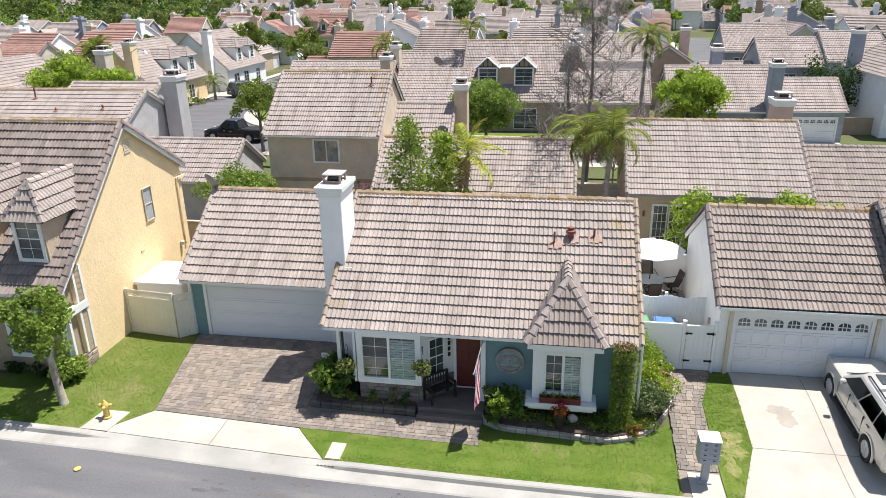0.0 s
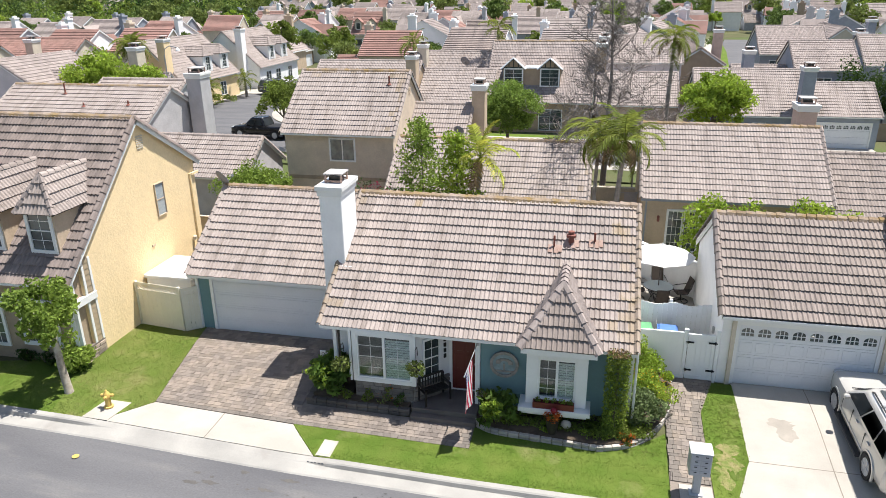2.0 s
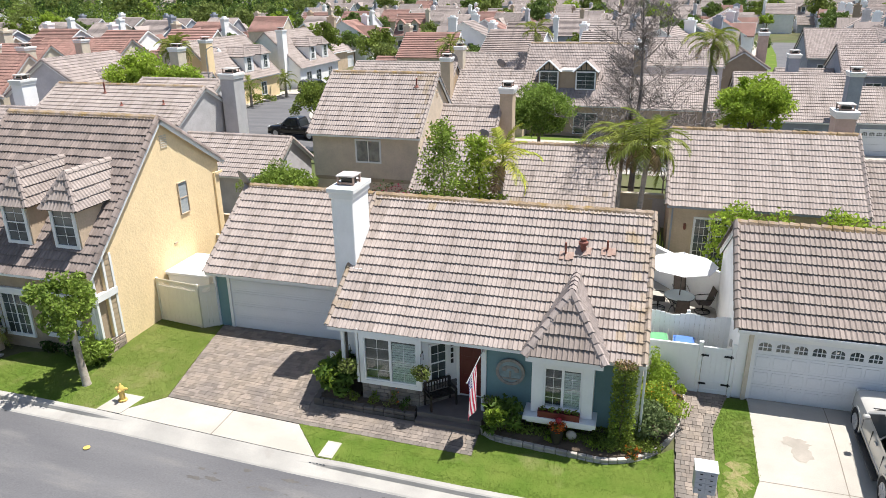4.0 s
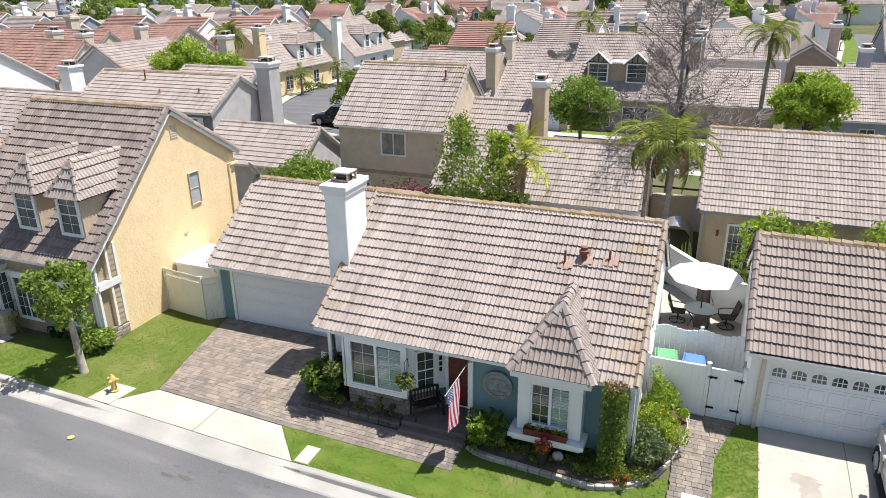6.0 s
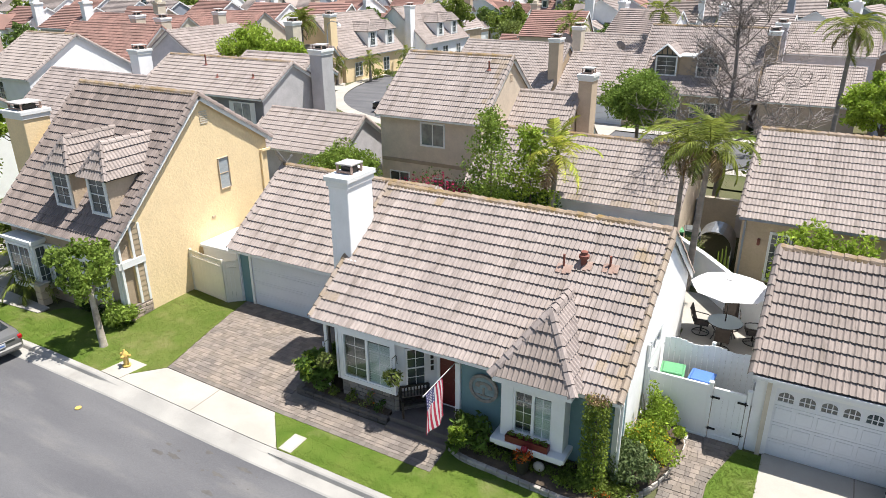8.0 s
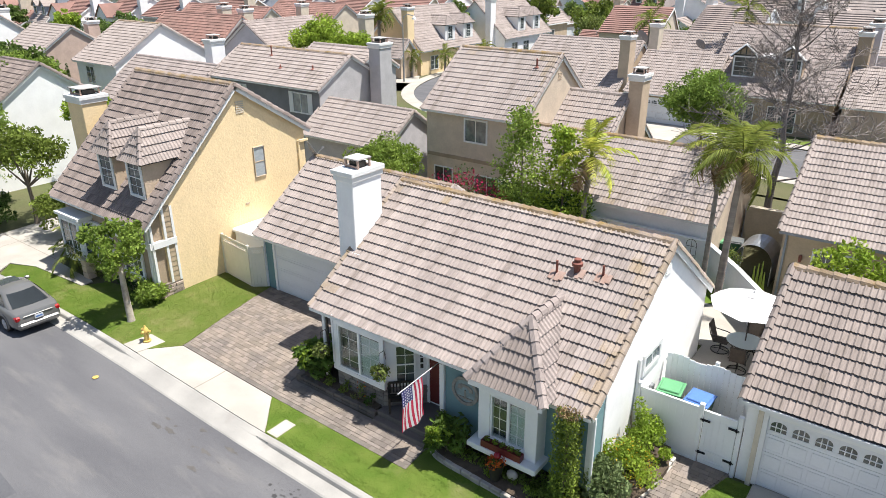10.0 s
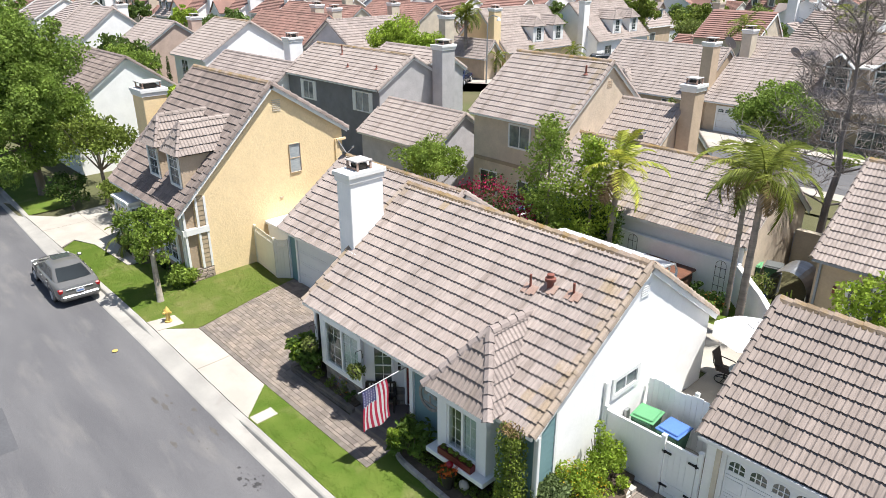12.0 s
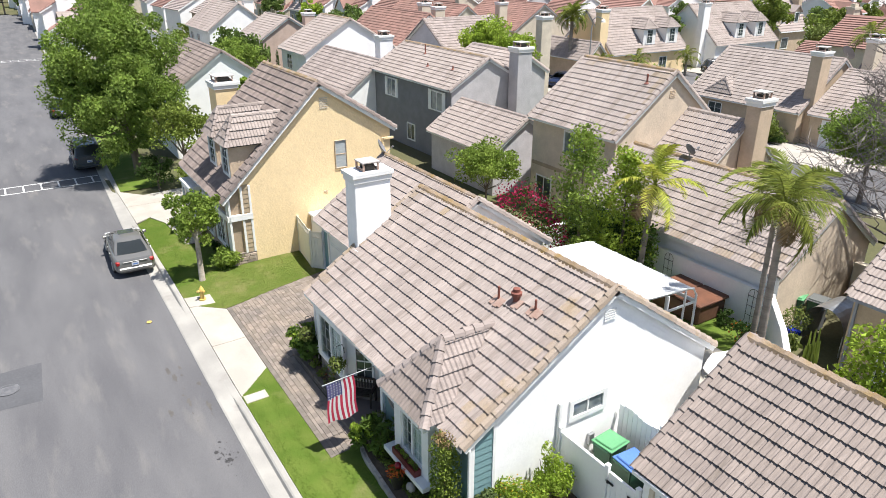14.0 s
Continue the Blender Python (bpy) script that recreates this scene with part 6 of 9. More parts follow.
# bend of the rear street and a drive beside it
patch("road", [(-43.5, 57.2), (-37.0, 52.6), (-31.0, 53.4), (-28.5, 56.0), (-36.5, 64.0), (-38.5, 62.0)], 0.045, ASPHALT, "grey asphalt at the bend of the rear street", "road")
patch("driveway", [(-49.5, 58.6), (-43.5, 57.2), (-38.5, 62.0), (-41.5, 66.2), (-49.5, 66.2)], 0.05, CONCRETE, "pale concrete drive with parked cars", "driveway")

# street tree and big tree on the far verge
tree(-15.62, 17.1, 2.95, None, 1.22, "young street tree with pale trunk on the lawn", 3300, 0.17, 42, LEAF_STREET, PALEBARK, 0.13, (-0.3, 0.1), 3, squash=1.08, rr=0.27, low=-0.95)
tree(-34.3, 17.9, 6.1, None, 4.25, "large leafy street tree shading the road", 84000, 0.20, 230, LEAF_BIG, BARK, 0.26, (-0.6, -0.35), 5, squash=1.27, rr=0.2, low=-0.85)
tree(-29.4, 19.9, 3.6, None, 2.1, "bushy green tree beside a white house", 4200, 0.2, 44, LEAF, BARK, 0.12, (0, 0), 6)
tree(-33.7, 25.9, 4.7, None, 1.5, "small bright green tree behind the chimney", 3400, 0.2, 14, LEAF_LIME, BARK, 0.09, (0, 0), 8)
tree(-26.4, 20.2, 1.5, None, 1.5, "bushy dark shrub beside the front walk", 3600, 0.16, 40, LEAF, BARK, 0.07, (0, 0), 9, low=-0.9)
tree(-30.3, 18.3, 1.3, None, 1.2, "low green shrub under the big tree", 2200, 0.16, 30, LEAF_DARK, BARK, 0.07, (0, 0), 10, low=-0.9)
# behind the main house
tree(-16.6, 33.3, 2.3, None, 1.9, "spreading fruit tree with pink blossom", 9500, 0.15, 60, LEAF_STREET, BARK, 0.06, (0, 0), 11)
bush(-9.2, 30.3, (2.4, 0.9), 3.5, "magenta bougainvillea in full flower", 2200, 0.13, LEAF_DARK, 12, flowers=(FLOWER_PINK, 1900, 0.13), name="bougainvillea", category="shrub", clumps=16)
for k, (x, y, h, r, top) in enumerate(((-6.9, 31.2, 4.4, 1.3, 7.0), (-5.5, 32.4, 4.1, 1.3, 6.2))):
    t = thing("tree", (x, y, 0.6), "slender upright tree with airy green foliage", "tree", "slender garden trees")
    tb = bmesh.new()
    tube(tb, [(x, y, 0.5), (x + 0.1, y, 3.0), (x, y, top)], [0.09, 0.06, 0.015], 8)
    part("trunk", tb, BARK, t, smooth=True)
    g = random.Random(k)
    cl = []
    for i in range(34):
        q = i / 33
        rad = r * (1.25 - 0.95 * q) * g.uniform(0.4, 1.25)
        a = i * 2.4
        cl.append(((x + math.cos(a) * rad * 0.8, y + math.sin(a) * rad * 0.8, 1.6 + q * (top - 1.4)), (0.34 + 0.4 * g.random(), 0.34 + 0.4 * g.random(), 0.3 + 0.3 * g.random()), 160))
    cloud_part("crown", t, cl, 0.15, LEAF_LIME if k else LEAF_STREET, 40 + k, shell=0.3)
hd = thing("hedge", (-7.6, 33.0, 0.6), "dense dark green garden hedge", "hedge")
cloud_part("foliage", hd, [((-9.2 + 0.55 * i, 33.1 + 0.1 * (i % 2), 1.3 + 0.8 * j), (0.6, 0.6, 0.6), 420) for i in range(9) for j in range(3)], 0.14, LEAF_DARK, 50)
palm(-4.6, 32.7, 5.1, 15, "young palm with yellow-green fronds by the garden wall", 0.92, (0.25, 0.1), 2, FRONDS_YOUNG, 1, 0.12)
palm(2.0, 31.6, 6.55, 17, "tall palm with arching green fronds and dry lower ones", 0.88, (0.3, -0.7), 4, None, 5, 0.115)
palm(1.1, 32.6, 6.35, 15, "slim palm with drooping fronds beside its twin", 0.85, (0.1, -0.3), 6, None, 3, 0.085)


def bare_tree(x, y, h, label, seed):
    z = gz(x, y)
    g = random.Random(seed)
    t = thing("tree", (x, y, z), label, "tree")
    bm = bmesh.new()
    twigs = bmesh.new()

    def grow(p, d, length, r, depth):
        n = 3
        pts = [p]
        for i in range(n):
            d = (d + Vector((g.gauss(0, .16), g.gauss(0, .16), g.gauss(0, .10) + 0.03))).normalized()
            pts.append(pts[-1] + d * length / n)
        tube(bm if depth < 2 else twigs, pts, [r * (1 - 0.16 * i) for i in range(n + 1)], 6 if depth < 2 else 3, False)
        if depth >= 4:
            return
        for k in range(g.choice((5, 6)) if depth < 3 else 7):
            q = pts[g.choice((1, 2, 3, 3))]
            a = g.uniform(0, math.tau)
            e = (d * 0.55 + Vector((math.cos(a), math.sin(a), g.uniform(-0.25, 0.75))) * 0.8).normalized()
            grow(q, e, length * g.uniform(0.5, 0.74), max(0.013, r * 0.5), depth + 1)
    base = Vector((x, y, z - 0.1))
    top = Vector((x - 0.1, y, z + h))
    pts = [base.lerp(top, t_) + Vector((g.gauss(0, .08), g.gauss(0, .08), 0)) for t_ in np.linspace(0, 1, 9)]
    tube(bm, pts, [0.20 * (1 - 0.85 * t_) for t_ in np.linspace(0, 1, 9)], 8)
    for i in range(2, 9):
        for k in range(3):
            a = i * 2.1 + k * 2.2 + g.uniform(-.4, .4)
            up = 0.35 + 0.08 * i
            grow(pts[i], Vector((math.cos(a), math.sin(a), up)).normalized(), (3.3 - i * 0.26) * g.uniform(0.8, 1.1), 0.058 - 0.003 * i, 1)
    part("trunk", bm, DEADBARK, t, smooth=True)
    tagged(part("twig", twigs, DEADBARK, t), kind="stuff")
    return t


bare_tree(1.65, 40.2, 11.8, "tall bare dead tree with grey twigs", 3)
tree(3.4, 43.5, 2.6, None, 1.5, "half-bare shrub with a few green leaves", 500, 0.2, 16, LEAF_OLIVE, DEADBARK, 0.06, (0, 0), 61)
# across the rear street and on towards +x
tree(8.7, 50.6, 5.1, None, 2.35, "round clipped bright green tree", 15000, 0.2, 110, LEAF_LIME, BARK, 0.17, (0, 0), 14, squash=0.82, rr=0.25, low=-0.85)
tree(-5.5, 51.8, 4.1, None, 2.4, "round green tree in front of a tan house", 20000, 0.19, 110, LEAF_BIG, BARK, 0.15, (0, 0), 15, low=-0.8)
tree(-24.0, 53.0, 4.2, None, 2.1, "green street tree by the rear street", 6000, 0.2, 60, LEAF, BARK, 0.14, (0, 0), 16)
bush(-16.9, 60.2, 1.0, 2.6, "tall clipped green hedge by the drive", 1500, 0.16, LEAF, 17, name="hedge", category="hedge", clumps=14)
tree(-36.2, 47.3, 6.5, None, 2.3, "yellow-green tree between the grey houses", 6400, 0.24, 50, LEAF_LIME, BARK, 0.14, (0, 0), 18)
tree(-33.2, 48.2, 6.0, None, 1.9, "yellow-green tree behind the grey house", 4400, 0.24, 40, LEAF_LIME, BARK, 0.12, (0, 0), 19)
palm(-47.6, 67.2, 7.2, 36, "broad fan-crowned palm beyond the roofs", 0.95, (0, 0), 21, None, 2, 0.2)
palm(-19.2, 75.8, 7.1, 14, "thin palm in front of distant roofs", 0.9, (0.2, 0), 22, None, 0, 0.12)
palm(-9.4, 74.6, 8.8, 12, "thin palm among the roofs", 0.95, (-0.2, 0), 23, None, 0, 0.12)
palm(6.3, 58.0, 8.9, 17, "tall palm with a full green crown", 1.0, (0.1, 0), 24, None, 2, 0.14)
tree(-48.0, 103.0, 5.4, None, 3.6, "large green tree behind white houses", 3600, 0.5, 30, LEAF, BARK, 0.25, (0, 0), 25)
tree(-38.5, 104.0, 4.8, None, 3.2, "large green tree on the rear street", 3000, 0.45, 26, LEAF, BARK, 0.22, (0, 0), 26)
tree(-33.0, 92.0, 4.4, None, 2.4, "olive-green tree on the rear street", 1800, 0.35, 20, LEAF_OLIVE, BARK, 0.16, (0, 0), 27)
bush(-33.5, 74.0, 1.6, 2.2, "green hedge beside a garage", 900, 0.25, LEAF, 28)
for k, (x, y) in enumerate(((-60.4, 35.2), (-59.5, 35.5), (-58.6, 35.6), (-57.2, 36.0))):
    cy = thing("cypress", (x, y, 0.5), "narrow dark cypress beside a pink house", "tree", "row of cypresses")
    cloud_part("foliage", cy, [((x, y, 1.0 + 0.55 * i), (0.34 - 0.035 * i, 0.34 - 0.035 * i, 0.5), 90) for i in range(7)], 0.16, LEAF_DARK, 70 + k, upright=0.7)
    tb = bmesh.new()
    tube(tb, [(x, y, 0.4), (x, y, 3.6)], [0.05, 0.015], 5)
    part("trunk", tb, BARK, cy)
for x, y, k in ((-50.2, 30.4, 75), (-55.6, 30.6, 78)):
    tree(x, y, 4.3, None, 2.1, "wide green shrubbery between houses", 3600, 0.25, 40, LEAF_STREET, BARK, 0.1, (0, 0), k)
bush(25.0, 69.0, (1.6, 1.2), 5.6, "tall dark green clipped hedge", 2400, 0.2, LEAF_DARK, 76, name="hedge", category="hedge", clumps=18)
bush(22.6, 69.2, (1.8, 1.1), 5.8, "tall dark green hedge behind the garage", 2400, 0.25, LEAF_DARK, 77, name="hedge", category="hedge", clumps=18)

# planting between the far houses, and the woods beyond
far_protos = []
for k, (m, r, sq) in enumerate(((LEAF, 2.3, 0.9), (LEAF_FAR, 2.8, 1.0), (LEAF_LIME, 1.9, 0.85), (LEAF_FAR, 2.0, 1.5), (LEAF_OLIVE, 2.4, 0.95))):
    far_protos.append(tree(-300 + 12 * k, 20.0, 3.4 + 0.3 * k, None, r, "green tree between the houses", 1500, 0.42, 34, m, BARK, 0.16, (0, 0), 80 + k, group="trees of the estate", limbs=2))
g = random.Random(5)
n_far = 0
far_crowns = {}
for k in range(4000):
    a, d = radians(g.uniform(-30, 88)), 66 + 260 * g.random() ** 0.7
    x, y = -math.sin(a) * d, math.cos(a) * d
    if near_path(x, y, rear_street, 9.0 if y < 100 else 4.5) or (y < 31 and x > -160) or n_far >= 500:
        continue
    if any(math.hypot(x - p, y - q) < (5.9 if x > -15 else 7.2) for p, q in spots) or any(math.hypot(x - p, y - q) < 7.5 for p, q in taken) or near_path(x, y, side_street, 5):
        continue
    m = Matrix.Translation((x, y, gz(x, y))) @ pose(0, 0, 0, 0, 0, g.uniform(0, 360)) @ Matrix.Scale(g.uniform(0.6, 1.15) if d < 150 else g.uniform(0.8, 1.7), 4)
    n_far += 1
    o = g.choice(far_protos)
    if d < 165:
        copy_thing(o, m)
        continue
    for q in o.children_recursive:
        vs, fs = far_crowns.setdefault(q.data.materials[0].name, ([], []))
        base, mm = len(vs), m @ Matrix.Translation(-o.location)
        vs.extend(tuple(mm @ v.co) for v in q.data.vertices)
        fs.extend(tuple(base + i for i in p.vertices) for p in q.data.polygons)
for name, (vs, fs) in far_crowns.items():
    tagged(raw("distant_trees", vs, fs, bpy.data.materials[name]), "distant green trees between rows of houses", "trees", "", "stuff")
for k, o in enumerate(far_protos):
    aa = radians(10 + 13 * k)
    o.location = (-math.sin(aa) * 315, math.cos(aa) * 315, gz(-math.sin(aa) * 315, math.cos(aa) * 315))


def woods(label, count, dist, size, material, seed, tall=(4, 9), fan=(-30, 92)):
    g = np.random.default_rng(seed)
    cl = []
    for _ in range(count):
        a = math.radians(g.uniform(*fan))
        d = g.uniform(*dist)
        x, y = -math.sin(a) * d, math.cos(a) * d
        r = g.uniform(2.2, 5.0)
        h = g.uniform(*tall)
        for q in range(3):
            cl.append(((x + g.normal() * r * 0.4, y + g.normal() * r * 0.4, gz(x, y) + h * (0.35 + 0.28 * q)), (r * 0.75, r * 0.75, h * 0.3), 42))
    v, f = leaf_cloud(cl, size, seed)
    return tagged(raw("woods", v.tolist(), f, material), label, "woods", "", "stuff")


woods("distant belt of dark green trees on the hills", 620, (300, 520), 1.3, LEAF_FAR, 91, (6, 13))
woods("distant lighter trees on the hills", 380, (290, 480), 1.2, LEAF_OLIVE, 92, (5, 11))
woods("dark trees along the far ridge", 620, (480, 950), 2.4, LEAF_DARK, 93, (7, 14))
woods("green trees on a park slope", 85, (205, 300), 0.7, LEAF_STREET, 94, (4, 10), (27, 48))
woods("dark green trees on a park slope", 60, (225, 310), 0.9, LEAF_DARK, 95, (7, 14), (27, 48))

for k in range(9):
    a = radians(30.5 + 0.62 * k + 0.2 * math.sin(k * 2.3))
    x, y = -math.sin(a) * 250, math.cos(a) * 250
    cy = thing("cypress", (x, y, gz(x, y)), "tall narrow dark cypress on the wooded slope", "tree", "cypresses on the slope")
    top = 13 + 2.5 * math.sin(k * 1.9)
    cloud_part("foliage", cy, [((x, y, gz(x, y) + top * (0.12 + 0.1 * i)), (1.1 - 0.09 * i, 1.1 - 0.09 * i, 1.1), 40) for i in range(9)], 0.7, LEAF_DARK, 170 + k, upright=0.7)
    tb = bmesh.new()
    tube(tb, [(x, y, gz(x, y) - 0.2), (x, y, gz(x, y) + top * 0.9)], [0.2, 0.05], 5)
    part("trunk", tb, BARK, cy)

# ---- front garden ----
def block_wall(name, path, h, label, seed, depth=0.22, material=BLOCK):
    """A low wall of rough blocks in two courses along a path, each block a part."""
    g = random.Random(seed)
    x, y = path[0]
    w = thing(name, (x, y, gz(x, y)), label, "planter wall")
    for (ax, ay), (bx, by) in zip(path, path[1:]):
        a, b = Vector((ax, ay, 0)), Vector((bx, by, 0))
        n = max(1, round((b - a).length / 0.32))
        u = (b - a).normalized()
        side = Vector((-u.y, u.x, 0))
        for c in range(2):
            for i in range(n):
                p = a.lerp(b, (i + (0.5 if c else 0.0) * 0) / n)
                zz = gz(p.x, p.y) - 0.03 + c * h / 2
                m = Matrix((u, side, Z)).transposed().to_4x4()
                m.translation = Vector((p.x, p.y, zz)) + side * g.uniform(-0.015, 0.015)
                part("block", boxes(((0.006, 0, 0), ((b - a).length / n - 0.006, depth, h / 2 - 0.008)), m=m, bevel=0.015), material, w)
    return w


def arc(points, per=5):
    """A smooth line through points."""
    out = []
    P = [points[0]] + list(points) + [points[-1]]
    for i in range(1, len(P) - 2):
        for k in range(per):
            t = k / per
            q = []
            for d in range(2):
                p0, p1, p2, p3 = P[i - 1][d], P[i][d], P[i + 1][d], P[i + 2][d]
                q.append(0.5 * (2 * p1 + (p2 - p0) * t + (2 * p0 - 5 * p1 + 4 * p2 - p3) * t * t + (3 * p1 - p0 - 3 * p2 + p3) * t ** 3))
            out.append(tuple(q))
    return out + [points[-1]]


curve = arc([(-1.98, 18.75), (-2.0, 18.3), (-1.5, 18.02), (-0.3, 17.93), (1.0, 17.86), (1.9, 17.86), (2.9, 18.3), (3.62, 19.2), (3.95, 20.2), (4.05, 21.5)], 4)
block_wall("planter_wall", curve, 0.22, "curved low wall of grey concrete blocks round the flower bed", 3)
patch("soil_bed", [(x, y + 0.12) for x, y in curve if y < 21.2] + [(3.8, 21.8), (2.6, 21.8), (2.58, 19.15), (-1.95, 19.15)], 0.20, SOIL, "dark moist soil of the flower bed", "soil", kind="structure", thick=0.3)
block_wall("planter_wall", [(-7.65, 18.32), (-5.9, 18.32), (-4.15, 18.36)], 0.24, "low straight wall of brown blocks below the bay window", 4, material=BLOCK_BROWN)
block_wall("planter_wall", [(-7.65, 19.7), (-7.65, 18.32)], 0.24, "low wall of brown blocks beside the drive", 5, material=BLOCK_BROWN)
patch("soil_bed", [(-7.5, 18.5), (-4.2, 18.5), (-4.2, 18.76), (-6.2, 18.8), (-6.2, 19.7), (-7.5, 19.7)], 0.22, SOIL, "dark moist soil below the bay window", "soil", thick=0.3)


def broad_bush(x, y, r, h, n, label, seed, size=0.22, bright=0.25, z=None):
    """A bush of large hand-shaped leaves, with paler ones painting the sunlit upper front."""
    z = gz(x, y) + 0.15 if z is None else z
    b = thing("bush", (x, y, z), label, "bush")
    g = random.Random(seed)
    st = bmesh.new()
    for k in range(7):
        a = k * 0.9 + seed
        tube(st, [(x, y, z - 0.1), (x + math.cos(a) * r * 0.6, y + math.sin(a) * r * 0.6, z + h * 0.7)], [0.02, 0.008], 5)
    part("stem", st, BARK, b)
    cloud_part("foliage", b, crown_clumps((x, y, z + h * 0.5), (r, r, h * 0.55), 14, n, seed, 0.4, -0.6), size, LEAF_GLOSS, seed, aspect=0.45, upright=0.1)
    # sunlight on the upper front, put into the leaf colour
    cloud_part("young_leaf", b, crown_clumps((x - r * 0.15, y - r * 0.55, z + h * 0.66), (r * 0.75, r * 0.5, h * 0.38), 6, int(n * bright), seed + 1, 0.4, -0.3), size * 0.8, LEAF_LIME, seed + 1, aspect=0.45)
    return b


broad_bush(-7.0, 18.95, 0.9, 1.4, 1100, "large glossy green bush by the garage corner", 3, 0.26, 0.10)
broad_bush(-1.35, 18.4, 0.66, 1.1, 620, "bright yellow-green bush beside the porch", 4, 0.22, 0.8)
for k, (x, y, r, h, m, fl) in enumerate(((-5.6, 18.6, 0.24, 0.42, LEAF, None), (-5.0, 18.62, 0.3, 0.62, LEAF_OLIVE, (FLOWER_ORANGE, 14, 0.07)), (-4.5, 18.62, 0.26, 0.4, LEAF_DARK, None), (-6.3, 18.62, 0.22, 0.35, LEAF, None), (0.1, 18.25, 0.2, 0.16, LEAF_LIME, None), (1.35, 18.25, 0.26, 0.2, LEAF_LIME, None))):
    bush(x, y, r, h, "small green border plant in the flower bed", 260, 0.07, m, 20 + k, gz(x, y) + 0.2, flowers=fl, clumps=6, category="plant", name="border_plant")
# low green cover over the bed
gc = thing("ground_cover", (0.3, 18.6, 0.5), "low dark green ground cover in the flower bed", "plant")
cloud_part("foliage", gc, [((-1.4 + 0.33 * i, 18.45 + 0.25 * (j % 2) + 0.22 * j, 0.52), (0.28, 0.22, 0.11), 190) for i in range(13) for j in range(2)], 0.075, LEAF, 29)
gc = thing("ground_cover", (2.6, 18.7, 0.5), "low green ground cover at the end of the flower bed", "plant")
cloud_part("foliage", gc, [((1.5 + 0.27 * i, 18.3 + 0.03 * i * i * 0.3 + 0.28 * j, 0.50), (0.26, 0.24, 0.12), 200) for i in range(7) for j in range(2)], 0.08, LEAF, 31)
# ivy column at the corner
ivy = thing("ivy_column", (2.15, 18.62, 0.4), "tall clipped column of ivy with a brown top", "hedge")
cloud_part("foliage", ivy, [((2.15 + dx * 0.17, 18.62 + dy * 0.14, 0.55 + 0.24 * k), (0.19, 0.19, 0.19), 95) for k in range(11) for dx in (-1, 1) for dy in (-1, 1)], 0.08, LEAF, 31, shell=0.7)
cloud_part("dry_top", ivy, [((2.15, 18.62, 3.08), (0.34, 0.30, 0.08), 420)], 0.07, FROND_DRY, 32)
cloud_part("young_leaf", ivy, [((2.2, 18.5, 1.7), (0.36, 0.32, 1.3), 260)], 0.08, LEAF_LIME, 33, shell=0.9)
ib = bmesh.new()
tube(ib, [(2.15, 18.62, 0.3), (2.15, 18.62, 3.0)], [0.06, 0.03], 6)
part("stem", ib, BARK, ivy)
# shrubs along the side wall
bush(3.05, 19.35, (0.68, 0.58), 1.0, "grey-green shrub in the side bed", 3600, 0.11, LEAF_SAGE, 35, 0.55, clumps=16)
bush(3.25, 20.1, (0.65, 0.6), 1.1, "shrub with small yellow flowers", 3400, 0.09, LEAF_LIME, 36, 0.6, flowers=(FLOWER_YELLOW, 320, 0.05), clumps=14)
bush(3.3, 21.0, (0.65, 0.6), 1.2, "light green leafy shrub by the fence", 3400, 0.1, LEAF_LIME, 37, 0.65, clumps=14)
bush(2.9, 21.3, (0.4, 0.4), 1.9, "upright light green shrub by the fence", 700, 0.1, LEAF_LIME, 38, 0.65, clumps=8)
bush(2.55, 18.15, 0.26, 0.34, "clump of orange flowers at the wall", 260, 0.08, LEAF, 39, 0.35, flowers=(FLOWER_ORANGE, 60, 0.08), clumps=5, name="border_plant", category="plant")
bush(-16.4, 18.5, 0.62, 0.95, "round glossy green bush at the stone corner", 2400, 0.15, LEAF_STREET, 40, clumps=22)
bush(-17.6, 18.5, 0.4, 0.5, "dark green shrub under the window", 500, 0.1, LEAF_DARK, 41, clumps=8)
bush(-18.6, 18.55, 0.35, 0.5, "dark green shrub under the window", 500, 0.1, LEAF_DARK, 42, clumps=8)
for k, (x, y) in enumerate(((-22.3, 19.3), (-23.6, 19.6), (-21.6, 18.6))):
    sp = thing("sago_palm", (x, y, gz(x, y)), "low feathery palm beside the front walk", "palm")
    tb2 = bmesh.new()
    tube(tb2, [(x, y, gz(x, y) - 0.1), (x, y, gz(x, y) + 0.7)], [0.14, 0.1], 8)
    part("trunk", tb2, PALMBARK, sp)
    for i in range(11):
        ob = new("frond", FRONDS[i % 3])
        ob.parent = sp
        ob.matrix_parent_inverse = Matrix.Translation(-sp.location)
        ob.matrix_basis = Matrix.Translation((x, y, gz(x, y) + 0.65)) @ pose(0, 0, 0, 0, 0, i * 33 + k * 10) @ pose(0, 0, 0, 0, -25 + (i % 3) * 18, 0) @ Matrix.Scale(0.75, 4)

# flower pot with a red glass globe, and small pots
pot = thing("flower_pot", (0.35, 18.2, 0.4), "tall dark pot of orange flowers with a red globe", "flower pot")
pb = bmesh.new()
lathe(pb, (0.35, 18.2, 0.35), [(0.12, 0.0), (0.17, 0.25), (0.2, 0.5), (0.22, 0.55)], 14)
part("pot", pb, DARKMETAL, pot, smooth=True)
fl_ = cloud_part("flower", pot, [((0.35, 18.2, 0.98), (0.28, 0.28, 0.14), 190)], 0.08, FLOWER_ORANGE, 44)
tagged(fl_, kind="stuff")
cloud_part("foliage", pot, [((0.35, 18.2, 0.88), (0.2, 0.2, 0.12), 160)], 0.09, LEAF, 45)
gb = bmesh.new()
